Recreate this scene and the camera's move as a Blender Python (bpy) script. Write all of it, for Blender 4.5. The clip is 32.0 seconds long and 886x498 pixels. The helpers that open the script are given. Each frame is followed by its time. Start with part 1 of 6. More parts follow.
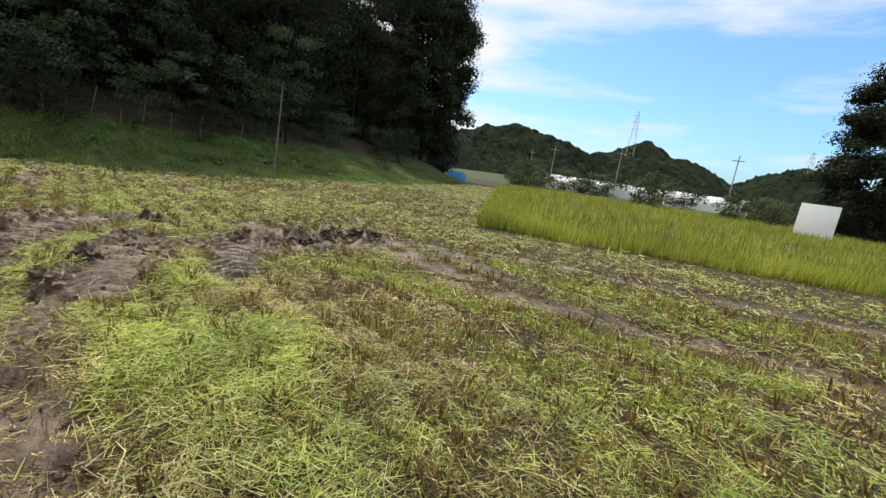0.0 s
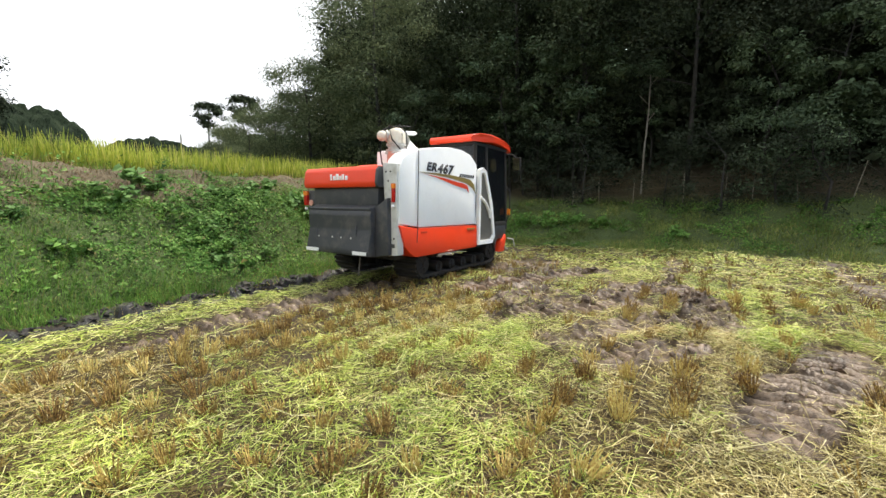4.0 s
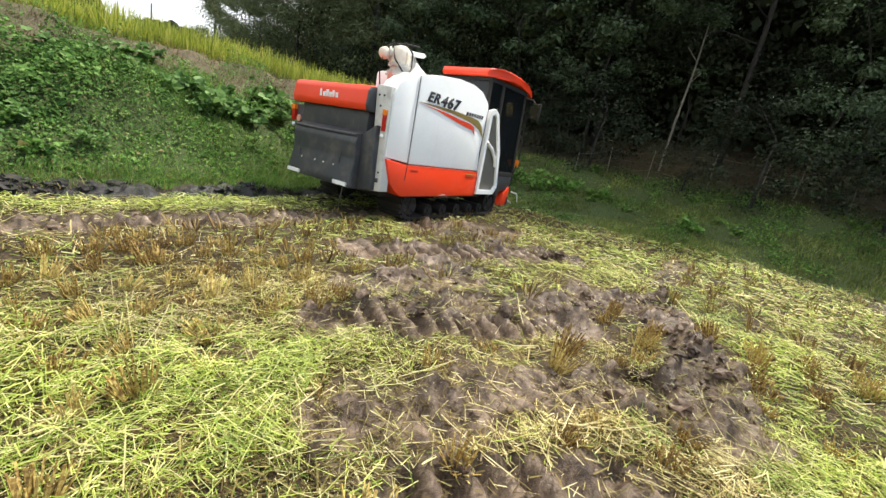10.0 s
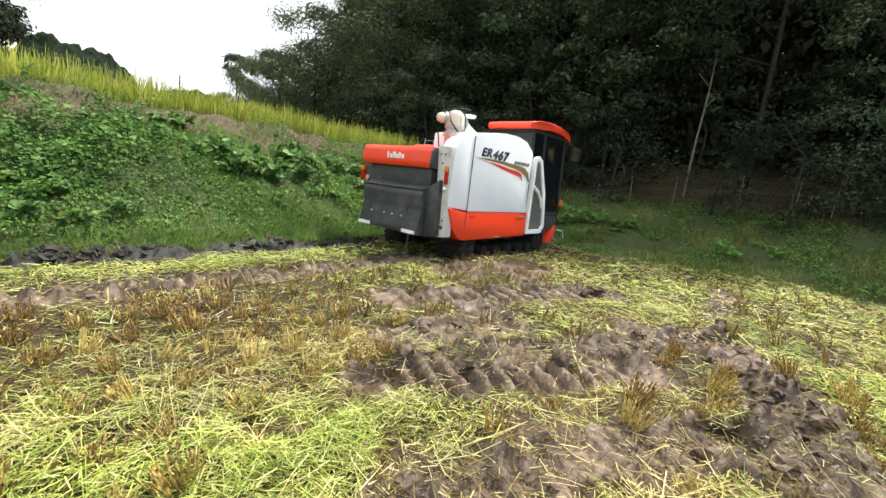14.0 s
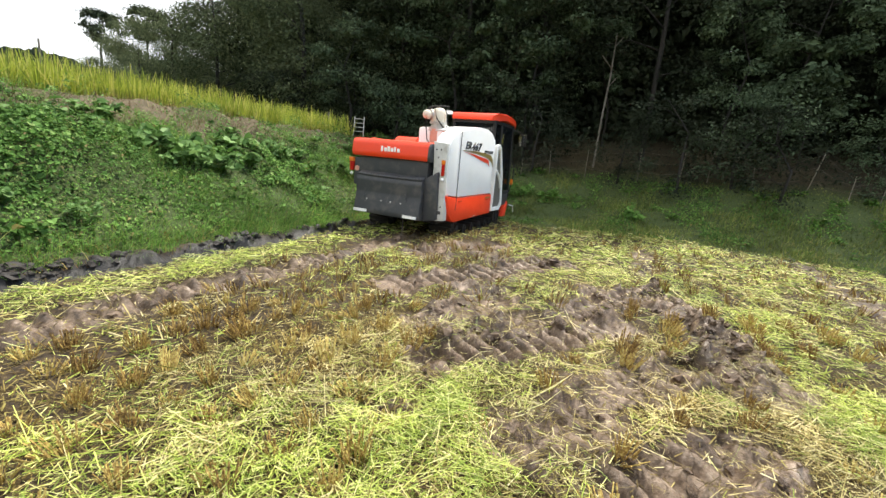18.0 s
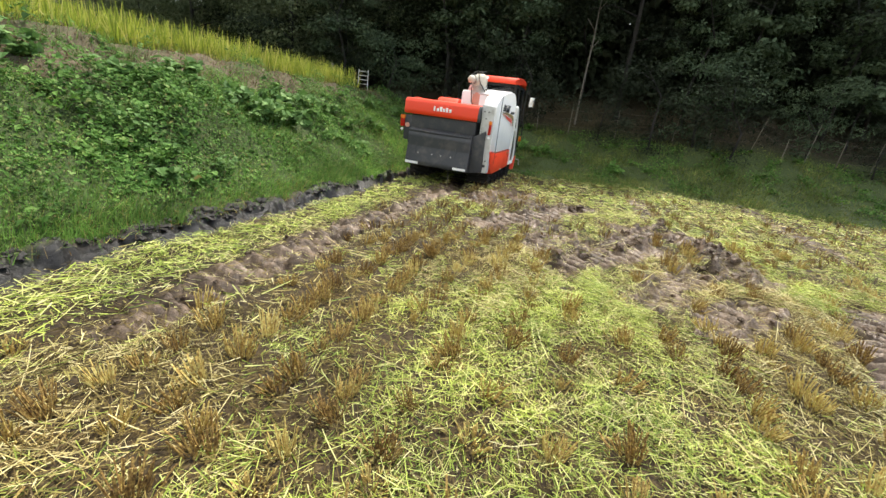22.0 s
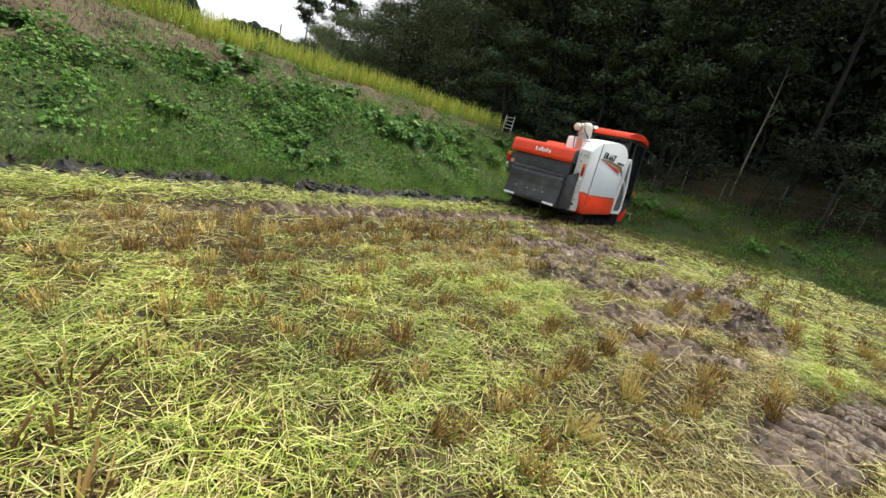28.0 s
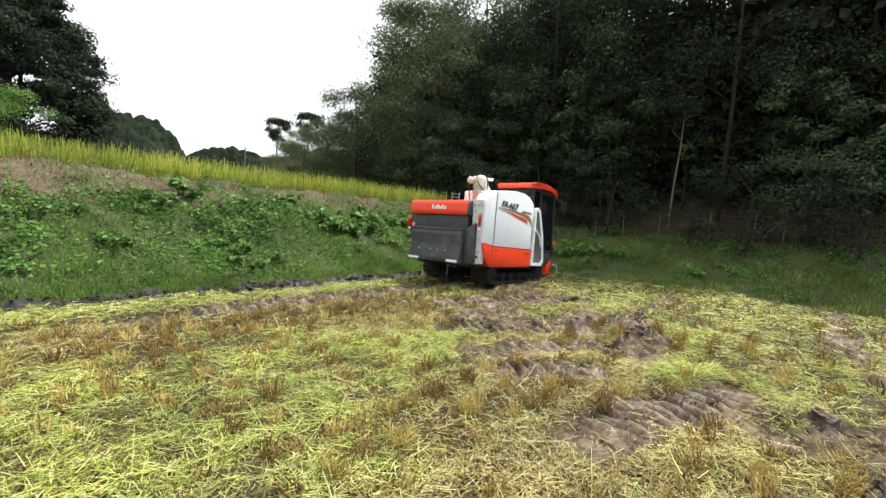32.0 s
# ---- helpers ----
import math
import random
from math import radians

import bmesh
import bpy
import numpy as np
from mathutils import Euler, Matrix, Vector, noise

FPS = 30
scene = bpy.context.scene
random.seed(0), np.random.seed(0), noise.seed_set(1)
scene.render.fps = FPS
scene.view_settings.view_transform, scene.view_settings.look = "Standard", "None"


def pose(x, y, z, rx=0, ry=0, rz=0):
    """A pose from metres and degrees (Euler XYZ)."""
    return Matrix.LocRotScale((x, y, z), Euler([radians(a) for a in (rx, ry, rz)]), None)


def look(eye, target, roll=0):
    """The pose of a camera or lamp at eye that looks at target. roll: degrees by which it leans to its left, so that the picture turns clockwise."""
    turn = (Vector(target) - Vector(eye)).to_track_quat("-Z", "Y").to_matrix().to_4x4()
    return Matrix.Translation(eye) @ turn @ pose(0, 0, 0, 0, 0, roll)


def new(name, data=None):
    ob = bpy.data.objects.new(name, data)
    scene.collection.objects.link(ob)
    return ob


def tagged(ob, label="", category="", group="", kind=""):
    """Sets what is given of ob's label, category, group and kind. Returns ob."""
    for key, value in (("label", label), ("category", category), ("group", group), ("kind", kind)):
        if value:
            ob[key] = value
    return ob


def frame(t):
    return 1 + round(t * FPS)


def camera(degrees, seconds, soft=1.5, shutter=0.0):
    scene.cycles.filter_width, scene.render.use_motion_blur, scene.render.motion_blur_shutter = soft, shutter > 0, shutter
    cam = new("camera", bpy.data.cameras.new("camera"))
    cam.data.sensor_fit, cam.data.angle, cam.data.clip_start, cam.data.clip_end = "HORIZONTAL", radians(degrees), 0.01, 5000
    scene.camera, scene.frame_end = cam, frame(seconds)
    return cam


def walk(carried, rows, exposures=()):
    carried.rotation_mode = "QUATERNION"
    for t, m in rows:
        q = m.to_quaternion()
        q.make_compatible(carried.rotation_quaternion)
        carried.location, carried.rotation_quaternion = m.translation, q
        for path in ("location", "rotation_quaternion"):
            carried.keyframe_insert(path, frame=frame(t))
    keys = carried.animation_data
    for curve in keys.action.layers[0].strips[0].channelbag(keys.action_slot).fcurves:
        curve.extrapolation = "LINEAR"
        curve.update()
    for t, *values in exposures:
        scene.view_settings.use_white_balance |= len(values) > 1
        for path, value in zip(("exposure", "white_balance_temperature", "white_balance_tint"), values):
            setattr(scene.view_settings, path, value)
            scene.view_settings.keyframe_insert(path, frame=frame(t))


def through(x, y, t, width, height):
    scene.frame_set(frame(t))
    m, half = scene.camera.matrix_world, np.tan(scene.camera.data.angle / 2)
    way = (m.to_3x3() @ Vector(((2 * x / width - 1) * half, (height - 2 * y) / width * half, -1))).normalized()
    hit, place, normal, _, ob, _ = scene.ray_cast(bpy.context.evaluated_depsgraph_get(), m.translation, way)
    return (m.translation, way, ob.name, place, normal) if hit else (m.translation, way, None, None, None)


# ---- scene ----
cam = camera(94.0, 32.0, 1.5, 0.016)
EXPOSURES = [(0, 0.06), (0.7, 0.08), (1.0, 0.22), (1.6, 0.66), (2.5, 0.77), (9, 0.82), (13, 0.92), (18, 0.98), (21, 0.84), (24, 0.82), (27, 0.68), (29.5, 0.32), (31, 0.65), (32, 0.78)]

PATH = [
    (0, (-0.152, -4.566, 1.415), (1.755, -4.122, 1.011), 8.2),
    (0.3, (0.19, -3.971, 1.291), (1.929, -3.059, 0.909), 7.4),
    (0.7, (-0.189, -3.492, 1.176), (1.076, -1.978, 0.851), 8.6),
    (1, (-0.745, -3.381, 1.356), (0.101, -1.591, 1.072), 8.8),
    (1.5, (-0.783, -2.875, 1.398), (-0.669, -0.883, 1.258), 7.8),
    (2, (-0.817, -2.456, 1.404), (-0.827, -0.457, 1.337), 3.0),
    (2.5, (-0.825, -1.833, 1.355), (-0.771, 0.161, 1.208), 1.0),
    (4.5, (0.0, 0.0, 1.2), (-0.001, 1.986, 0.965), -0.1),
    (5, (0.195, 0.556, 1.134), (0.198, 2.547, 0.936), 5.1),
    (5.5, (0.414, 0.972, 1.121), (0.479, 2.945, 0.803), 6.8),
    (6, (0.645, 1.282, 1.145), (0.631, 3.236, 0.722), 8.4),
    (6.5, (0.755, 1.568, 1.074), (0.663, 3.507, 0.593), 10.5),
    (7, (0.828, 1.669, 1.098), (0.634, 3.588, 0.572), 9.9),
    (7.5, (0.865, 1.694, 1.107), (0.611, 3.608, 0.585), 12.8),
    (8, (0.962, 1.716, 1.08), (0.772, 3.638, 0.562), 11.6),
    (8.5, (0.986, 1.703, 1.081), (0.948, 3.629, 0.544), 10.7),
    (9, (0.962, 1.681, 1.096), (0.947, 3.607, 0.559), 11.3),
    (9.5, (0.974, 1.682, 1.109), (0.975, 3.617, 0.601), 11.0),
    (10, (0.974, 1.681, 1.096), (0.984, 3.62, 0.608), 10.8),
    (10.5, (0.986, 1.716, 1.08), (1.0, 3.658, 0.605), 10.7),
    (11, (1.023, 1.748, 1.039), (1.029, 3.683, 0.537), 9.6),
    (11.5, (1.047, 1.737, 1.053), (1.061, 3.664, 0.517), 9.2),
    (12, (1.023, 1.729, 1.091), (1.057, 3.66, 0.572), 10.5),
    (12.5, (1.011, 1.696, 1.119), (1.072, 3.646, 0.68), 9.5),
    (13, (0.974, 1.647, 1.125), (1.028, 3.61, 0.742), 6.4),
    (13.5, (0.962, 1.694, 1.107), (0.897, 3.667, 0.782), 3.4),
    (14, (0.804, 1.815, 1.093), (0.698, 3.787, 0.776), 6.6),
    (14.5, (0.499, 1.989, 1.11), (0.565, 3.961, 0.782), 4.4),
    (16.5, (-0.146, 1.756, 1.213), (0.186, 3.688, 0.819), 6.1),
    (17, (-0.049, 1.589, 1.257), (0.192, 3.534, 0.858), 6.1),
    (17.5, (-0.049, 1.477, 1.246), (0.215, 3.418, 0.84), 5.9),
    (18, (0.0, 1.442, 1.262), (0.323, 3.372, 0.847), 5.0),
    (18.5, (0.024, 1.417, 1.253), (0.426, 3.328, 0.822), 4.9),
    (19, (-0.073, 1.464, 1.235), (0.328, 3.367, 0.771), 7.1),
    (19.5, (-0.207, 1.567, 1.174), (0.024, 3.488, 0.668), 8.1),
    (20, (-0.463, 1.419, 1.168), (-0.362, 3.34, 0.62), 10.6),
    (20.5, (-0.853, 1.077, 1.185), (-0.795, 2.979, 0.569), 12.0),
    (21, (-1.255, 1.013, 1.157), (-1.07, 2.907, 0.542), 5.9),
    (21.5, (-1.583, 0.853, 1.262), (-1.198, 2.703, 0.608), 6.1),
    (22, (-1.875, 0.53, 1.326), (-1.305, 2.344, 0.706), 6.7),
    (22.5, (-2.131, 0.368, 1.309), (-1.415, 2.149, 0.747), 5.7),
    (23, (-2.277, 0.032, 1.374), (-1.536, 1.816, 0.856), 4.8),
    (23.5, (-2.35, -0.208, 1.415), (-1.541, 1.556, 0.935), 9.1),
    (24, (-2.302, -0.311, 1.378), (-1.629, 1.519, 0.932), 8.6),
    (24.5, (-2.095, -0.357, 1.297), (-1.64, 1.542, 0.863), 10.5),
    (26.5, (-0.743, -0.069, 1.136), (-0.806, 1.868, 0.645), 13.3),
    (27, (-0.512, -0.101, 1.176), (-0.621, 1.825, 0.651), 14.4),
    (27.5, (-0.402, -0.332, 1.191), (-0.567, 1.591, 0.667), 14.7),
    (28, (-0.231, -0.505, 1.187), (-0.437, 1.416, 0.668), 13.9),
    (28.5, (0.219, -0.7, 1.086), (-0.077, 1.215, 0.591), 9.6),
    (29, (0.706, -0.962, 1.153), (1.027, 0.878, 0.438), 9.4),
    (29.5, (0.987, -1.351, 1.186), (1.73, 0.361, 0.466), 11.4),
    (30, (1.048, -1.407, 1.229), (2.113, 0.144, 0.551), 11.2),
    (30.5, (0.962, -1.183, 1.252), (1.346, 0.713, 0.746), 4.9),
    (31, (0.889, -1.054, 1.31), (0.944, 0.906, 0.914), 5.0),
    (31.5, (0.865, -1.027, 1.332), (0.707, 0.948, 1.06), 4.1),
    (32, (0.877, -1.003, 1.329), (0.637, 0.978, 1.182), 3.8),
]
walk(cam, [(t, look(eye, target, roll)) for t, eye, target, roll in PATH],
     exposures=EXPOSURES)

# ---- world, sun, exposure ----
SUN_AZ, SUN_EL = 50.0, 64.0
world = bpy.data.worlds.new("world")
scene.world = world
world.use_nodes = True
wn, wl = world.node_tree.nodes, world.node_tree.links
wn.clear()
w_out = wn.new("ShaderNodeOutputWorld")
w_bg = wn.new("ShaderNodeBackground")
w_sky = wn.new("ShaderNodeTexSky")
w_sky.sky_type, w_sky.sun_disc = "NISHITA", False
w_sky.sun_elevation, w_sky.sun_rotation = radians(SUN_EL), radians(SUN_AZ)
w_sky.air_density, w_sky.dust_density = 1.0, 1.5
w_co = wn.new("ShaderNodeTexCoord")
w_map = wn.new("ShaderNodeMapping")
w_map.inputs["Scale"].default_value = (1.3, 1.3, 7.0)
w_map.inputs["Rotation"].default_value = (radians(14), radians(8), 0)
w_noise = wn.new("ShaderNodeTexNoise")
w_noise.inputs["Scale"].default_value = 1.6
w_noise.inputs["Detail"].default_value = 6.0
w_noise.inputs["Roughness"].default_value = 0.55
w_dot = wn.new("ShaderNodeVectorMath")
w_dot.operation = "DOT_PRODUCT"
w_dot.inputs[1].default_value = (-0.80, 0.55, 0.20)     # the thick cloud bank lies over the wood and the terrace
w_bank = wn.new("ShaderNodeMath")
w_bank.operation = "MULTIPLY_ADD"
w_bank.inputs[1].default_value, w_bank.inputs[2].default_value = 0.50, 0.145
w_add = wn.new("ShaderNodeMath")
w_add.operation = "ADD"
w_ramp = wn.new("ShaderNodeValToRGB")
w_ramp.color_ramp.elements[0].position, w_ramp.color_ramp.elements[1].position = 0.20, 0.42
w_mix = wn.new("ShaderNodeMix")
w_mix.data_type = "RGBA"
w_scale = wn.new("ShaderNodeMix")
w_scale.data_type = "RGBA"
w_scale.blend_type = "MULTIPLY"
w_scale.inputs["Factor"].default_value = 1.0
w_scale.inputs["B"].default_value = (1.15, 1.65, 2.15, 1)
wl.new(w_co.outputs["Generated"], w_map.inputs["Vector"])
wl.new(w_map.outputs["Vector"], w_noise.inputs["Vector"])
wl.new(w_co.outputs["Generated"], w_dot.inputs[0])
wl.new(w_dot.outputs["Value"], w_bank.inputs[0])
wl.new(w_noise.outputs["Fac"], w_add.inputs[0])
wl.new(w_bank.outputs["Value"], w_add.inputs[1])
wl.new(w_add.outputs["Value"], w_ramp.inputs["Fac"])
wl.new(w_ramp.outputs["Color"], w_mix.inputs["Factor"])
wl.new(w_sky.outputs["Color"], w_scale.inputs["A"])
wl.new(w_scale.outputs["Result"], w_mix.inputs["A"])
w_mix.inputs["B"].default_value = (9.0, 9.3, 9.6, 1)
wl.new(w_mix.outputs["Result"], w_bg.inputs["Color"])
w_bg.inputs["Strength"].default_value = 0.1
wl.new(w_bg.outputs["Background"], w_out.inputs["Surface"])

sun = new("sun", bpy.data.lights.new("sun", "SUN"))
sun.data.energy, sun.data.angle, sun.data.color = 4.15, radians(1.5), (1.0, 0.94, 0.84)
_az, _el = radians(SUN_AZ), radians(SUN_EL)
SUN_DIR = Vector((math.sin(_az) * math.cos(_el), math.cos(_az) * math.cos(_el), math.sin(_el)))
sun.matrix_world = look(SUN_DIR * 50, (0, 0, 0))

# ---- materials ----


def material(name, rough=0.6, metal=0.0, spec=0.5):
    m = bpy.data.materials.new(name)
    m.use_nodes = True
    b = m.node_tree.nodes["Principled BSDF"]
    b.inputs["Roughness"].default_value, b.inputs["Metallic"].default_value = rough, metal
    b.inputs["Specular IOR Level"].default_value = spec
    return m, m.node_tree.nodes, m.node_tree.links, b


def ramp_node(nodes, stops):
    r = nodes.new("ShaderNodeValToRGB")
    e = r.color_ramp.elements
    while len(e) < len(stops):
        e.new(0.5)
    for el, (p, c) in zip(e, stops):
        el.position, el.color = p, (*c, 1)
    return r


def noise_node(nodes, links, scale, detail=4.0, rough=0.55, coords="Object"):
    co = nodes.new("ShaderNodeTexCoord")
    n = nodes.new("ShaderNodeTexNoise")
    n.inputs["Scale"].default_value, n.inputs["Detail"].default_value = scale, detail
    n.inputs["Roughness"].default_value = rough
    links.new(co.outputs[coords], n.inputs["Vector"])
    return n


def bump(nodes, links, b, height, strength, distance):
    u = nodes.new("ShaderNodeBump")
    u.inputs["Strength"].default_value, u.inputs["Distance"].default_value = strength, distance
    links.new(height, u.inputs["Height"])
    links.new(u.outputs["Normal"], b.inputs["Normal"])


def mix_node(nodes, links, fac, a, b, blend="MIX"):
    m = nodes.new("ShaderNodeMix")
    m.data_type, m.blend_type = "RGBA", blend
    for sock, v in ((m.inputs["Factor"], fac), (m.inputs["A"], a), (m.inputs["B"], b)):
        if isinstance(v, (int, float)):
            sock.default_value = v
        elif isinstance(v, tuple):
            sock.default_value = (*v, 1)
        else:
            links.new(v, sock)
    return m.outputs["Result"]


def paint(name, col, rough=0.35, dirt=(0.16, 0.13, 0.09), amount=0.35, metal=0.0, scale=3.0):
    """Painted or moulded surface with patchy dirt and a fine grain."""
    m, n, l, b = material(name, rough, metal)
    big = noise_node(n, l, scale, 6.0, 0.65)
    fine = noise_node(n, l, scale * 22, 3.0)
    r = ramp_node(n, [(0.48, (0, 0, 0)), (0.8, (amount,) * 3)])
    l.new(big.outputs["Fac"], r.inputs["Fac"])
    c = mix_node(n, l, r.outputs["Color"], col, dirt)
    shade = ramp_node(n, [(0.3, (0.95,) * 3), (0.7, (1.0,) * 3)])
    l.new(fine.outputs["Fac"], shade.inputs["Fac"])
    l.new(mix_node(n, l, 1.0, c, shade.outputs["Color"], "MULTIPLY"), b.inputs["Base Color"])
    rr = n.new("ShaderNodeMapRange")
    rr.inputs["To Min"].default_value, rr.inputs["To Max"].default_value = rough * 0.8, min(1, rough * 1.7)
    l.new(big.outputs["Fac"], rr.inputs["Value"])
    l.new(rr.outputs["Result"], b.inputs["Roughness"])
    bump(n, l, b, fine.outputs["Fac"], 0.06, 0.003)
    return m


def blade_mat(name, stops, rough=0.55, through=0.35, patch=0.0, spec=0.25, contrast=0.25):
    """Thin plant matter: a colour for each blade, some light shining through."""
    m, n, l, b = material(name, rough, 0.0, spec)
    g = n.new("ShaderNodeNewGeometry")
    r = ramp_node(n, stops)
    l.new(g.outputs["Random Per Island"], r.inputs["Fac"])
    col = r.outputs["Color"]
    if patch:
        big = noise_node(n, l, patch, 3.0)
        rr = ramp_node(n, [(0.35, (0.9 - contrast, 0.94 - contrast, 0.9 - contrast)), (0.65, (0.87 + contrast, 0.85 + contrast, 0.75 + contrast))])
        l.new(big.outputs["Fac"], rr.inputs["Fac"])
        col = mix_node(n, l, 1.0, col, rr.outputs["Color"], "MULTIPLY")
    l.new(col, b.inputs["Base Color"])
    if through:
        t = n.new("ShaderNodeBsdfTranslucent")
        l.new(col, t.inputs["Color"])
        x = n.new("ShaderNodeMixShader")
        x.inputs["Fac"].default_value = through
        l.new(b.outputs["BSDF"], x.inputs[1])
        l.new(t.outputs["BSDF"], x.inputs[2])
        l.new(x.outputs["Shader"], n["Material Output"].inputs["Surface"])
    return m


M_WHITE = paint("white_paint", (0.88, 0.88, 0.86), 0.3, amount=0.10)
M_ORANGE = paint("orange_paint", (0.80, 0.048, 0.008), 0.38, amount=0.14)
M_GREYWHITE = paint("dusty_pale_steel", (0.55, 0.55, 0.52), 0.5, amount=0.75, scale=5)
M_DARK = paint("dark_grey_plastic", (0.036, 0.038, 0.043), 0.42, (0.15, 0.135, 0.115), 0.75, scale=4.5)
M_BLACK = paint("black_rubber", (0.014, 0.013, 0.012), 0.9, (0.05, 0.04, 0.028), 0.9, scale=7)
M_TRACK = paint("muddy_rubber", (0.012, 0.010, 0.008), 0.9, (0.06, 0.043, 0.027), 0.95, scale=6)
M_STEEL = paint("worn_cast_metal", (0.50, 0.49, 0.45), 0.45, (0.2, 0.16, 0.11), 0.6, 0.3, 9)
M_CREAM = paint("stained_cream_paint", (0.66, 0.60, 0.49), 0.5, (0.30, 0.15, 0.07), 0.75, scale=8)
M_DULL = paint("faded_sticker", (0.50, 0.030, 0.006), 0.5, amount=0.2)
M_PINK = paint("faded_red_paint", (0.62, 0.30, 0.22), 0.55, amount=0.3)
M_GOLD = paint("gold_stripe", (0.26, 0.19, 0.055), 0.35, amount=0.1)
M_RED = paint("red_stripe", (0.75, 0.06, 0.02), 0.35, amount=0.1)
M_INK = paint("dark_lettering", (0.03, 0.03, 0.035), 0.4, amount=0.1)
M_LENS_R = paint("red_lens", (0.42, 0.01, 0.008), 0.15, amount=0.1)
M_LENS_O = paint("amber_lens", (0.75, 0.2, 0.02), 0.15, amount=0.1)
M_REFLECT = paint("white_reflector", (0.85, 0.85, 0.83), 0.25, amount=0.15)
M_MESH = paint("grey_mesh", (0.13, 0.12, 0.10), 0.7, amount=0.4, scale=14)
M_TARP_B = paint("blue_tarpaulin", (0.03, 0.2, 0.5), 0.45, amount=0.2)
M_PLASTIC = paint("white_plastic_film", (0.78, 0.8, 0.8), 0.4, (0.4, 0.42, 0.38), 0.4, scale=0.4)
M_POST = paint("weathered_post", (0.15, 0.135, 0.11), 0.8, (0.08, 0.07, 0.05), 0.6, scale=6)
M_POLE = paint("pale_weathered_stake", (0.17, 0.15, 0.115), 0.8, (0.10, 0.12, 0.09), 0.6, scale=6)
M_CONC = paint("grey_concrete", (0.36, 0.35, 0.33), 0.85, (0.14, 0.13, 0.11), 0.5, scale=2)
M_SEAT = paint("black_upholstery", (0.03, 0.03, 0.034), 0.8, amount=0.2)


def glass_mat():
    """Dark tinted glazing: half of the light shows through, the rest is gloss over black."""
    m, n, l, b = material("tinted_glass", 0.05, 0.0, 0.6)
    b.inputs["Base Color"].default_value = (0.012, 0.014, 0.016, 1)
    t = n.new("ShaderNodeBsdfTransparent")
    t.inputs["Color"].default_value = (0.35, 0.38, 0.38, 1)
    x = n.new("ShaderNodeMixShader")
    x.inputs["Fac"].default_value = 0.45
    l.new(b.outputs["BSDF"], x.inputs[1])
    l.new(t.outputs["BSDF"], x.inputs[2])
    l.new(x.outputs["Shader"], n["Material Output"].inputs["Surface"])
    return m


M_GLASS = glass_mat()
mm, nn, ll, bb = material("mirror_glass", 0.03, 1.0)
bb.inputs["Base Color"].default_value = (0.8, 0.82, 0.82, 1)
M_MIRROR = mm

M_STRAW = blade_mat("dry_straw", [(0.0, (0.075, 0.048, 0.02)), (0.26, (0.22, 0.16, 0.06)), (0.56, (0.52, 0.44, 0.18)), (1.0, (0.84, 0.75, 0.45))], 0.5, 0.3, 0.9)
M_FRESH = blade_mat("fresh_rice_straw", [(0.0, (0.09, 0.14, 0.022)), (0.24, (0.27, 0.37, 0.06)), (0.62, (0.55, 0.63, 0.14)), (1.0, (0.85, 0.83, 0.40))], 0.5, 0.35, 1.2)
M_CHAFF = blade_mat("trodden_chaff", [(0.0, (0.035, 0.023, 0.011)), (0.5, (0.10, 0.072, 0.028)), (0.85, (0.20, 0.155, 0.055)), (1.0, (0.30, 0.27, 0.09))], 0.7, 0.2, 1.0, spec=0.15)
M_STUB = blade_mat("cut_stalks", [(0.0, (0.10, 0.055, 0.02)), (0.5, (0.25, 0.155, 0.05)), (0.85, (0.40, 0.30, 0.095)), (1.0, (0.46, 0.46, 0.14))], 0.7, 0.2)


def tuft_mat():
    m, n, l, b = material("cut_stalk_tuft", 0.7, 0.0, 0.25)
    x = noise_node(n, l, 70.0, 3.0, 0.6)
    r = ramp_node(n, [(0.3, (0.085, 0.046, 0.016)), (0.45, (0.25, 0.155, 0.048)), (0.57, (0.44, 0.32, 0.095)), (0.70, (0.54, 0.47, 0.16))])
    o = n.new("ShaderNodeObjectInfo")
    q = n.new("ShaderNodeMath")
    q.operation = "MULTIPLY_ADD"
    q.inputs[1].default_value, q.inputs[2].default_value = 0.22, -0.11
    l.new(o.outputs["Random"], q.inputs[0])
    w = n.new("ShaderNodeMath")
    w.operation = "ADD"
    l.new(q.outputs[0], w.inputs[0])
    l.new(x.outputs["Fac"], w.inputs[1])
    l.new(w.outputs[0], r.inputs["Fac"])
    l.new(r.outputs["Color"], b.inputs["Base Color"])
    return m


M_TUFT = tuft_mat()
M_RICE = blade_mat("ripening_rice", [(0.0, (0.15, 0.20, 0.03)), (0.4, (0.33, 0.40, 0.055)), (0.75, (0.50, 0.52, 0.09)), (1.0, (0.64, 0.57, 0.19))], 0.5, 0.4, 0.35)
M_GRASS = blade_mat("bank_grass", [(0.0, (0.07, 0.138, 0.028)), (0.5, (0.14, 0.275, 0.056)), (0.82, (0.22, 0.38, 0.09)), (0.93, (0.26, 0.30, 0.09)), (1.0, (0.36, 0.29, 0.13))], 0.7, 0.35, 1.1, spec=0.1, contrast=0.45)
M_MEADOW = blade_mat("dry_slope_grass", [(0.0, (0.090, 0.118, 0.032)), (0.5, (0.18, 0.23, 0.065)), (0.8, (0.26, 0.31, 0.095)), (1.0, (0.36, 0.30, 0.14))], 0.75, 0.3, 1.0, spec=0.08, contrast=0.4)
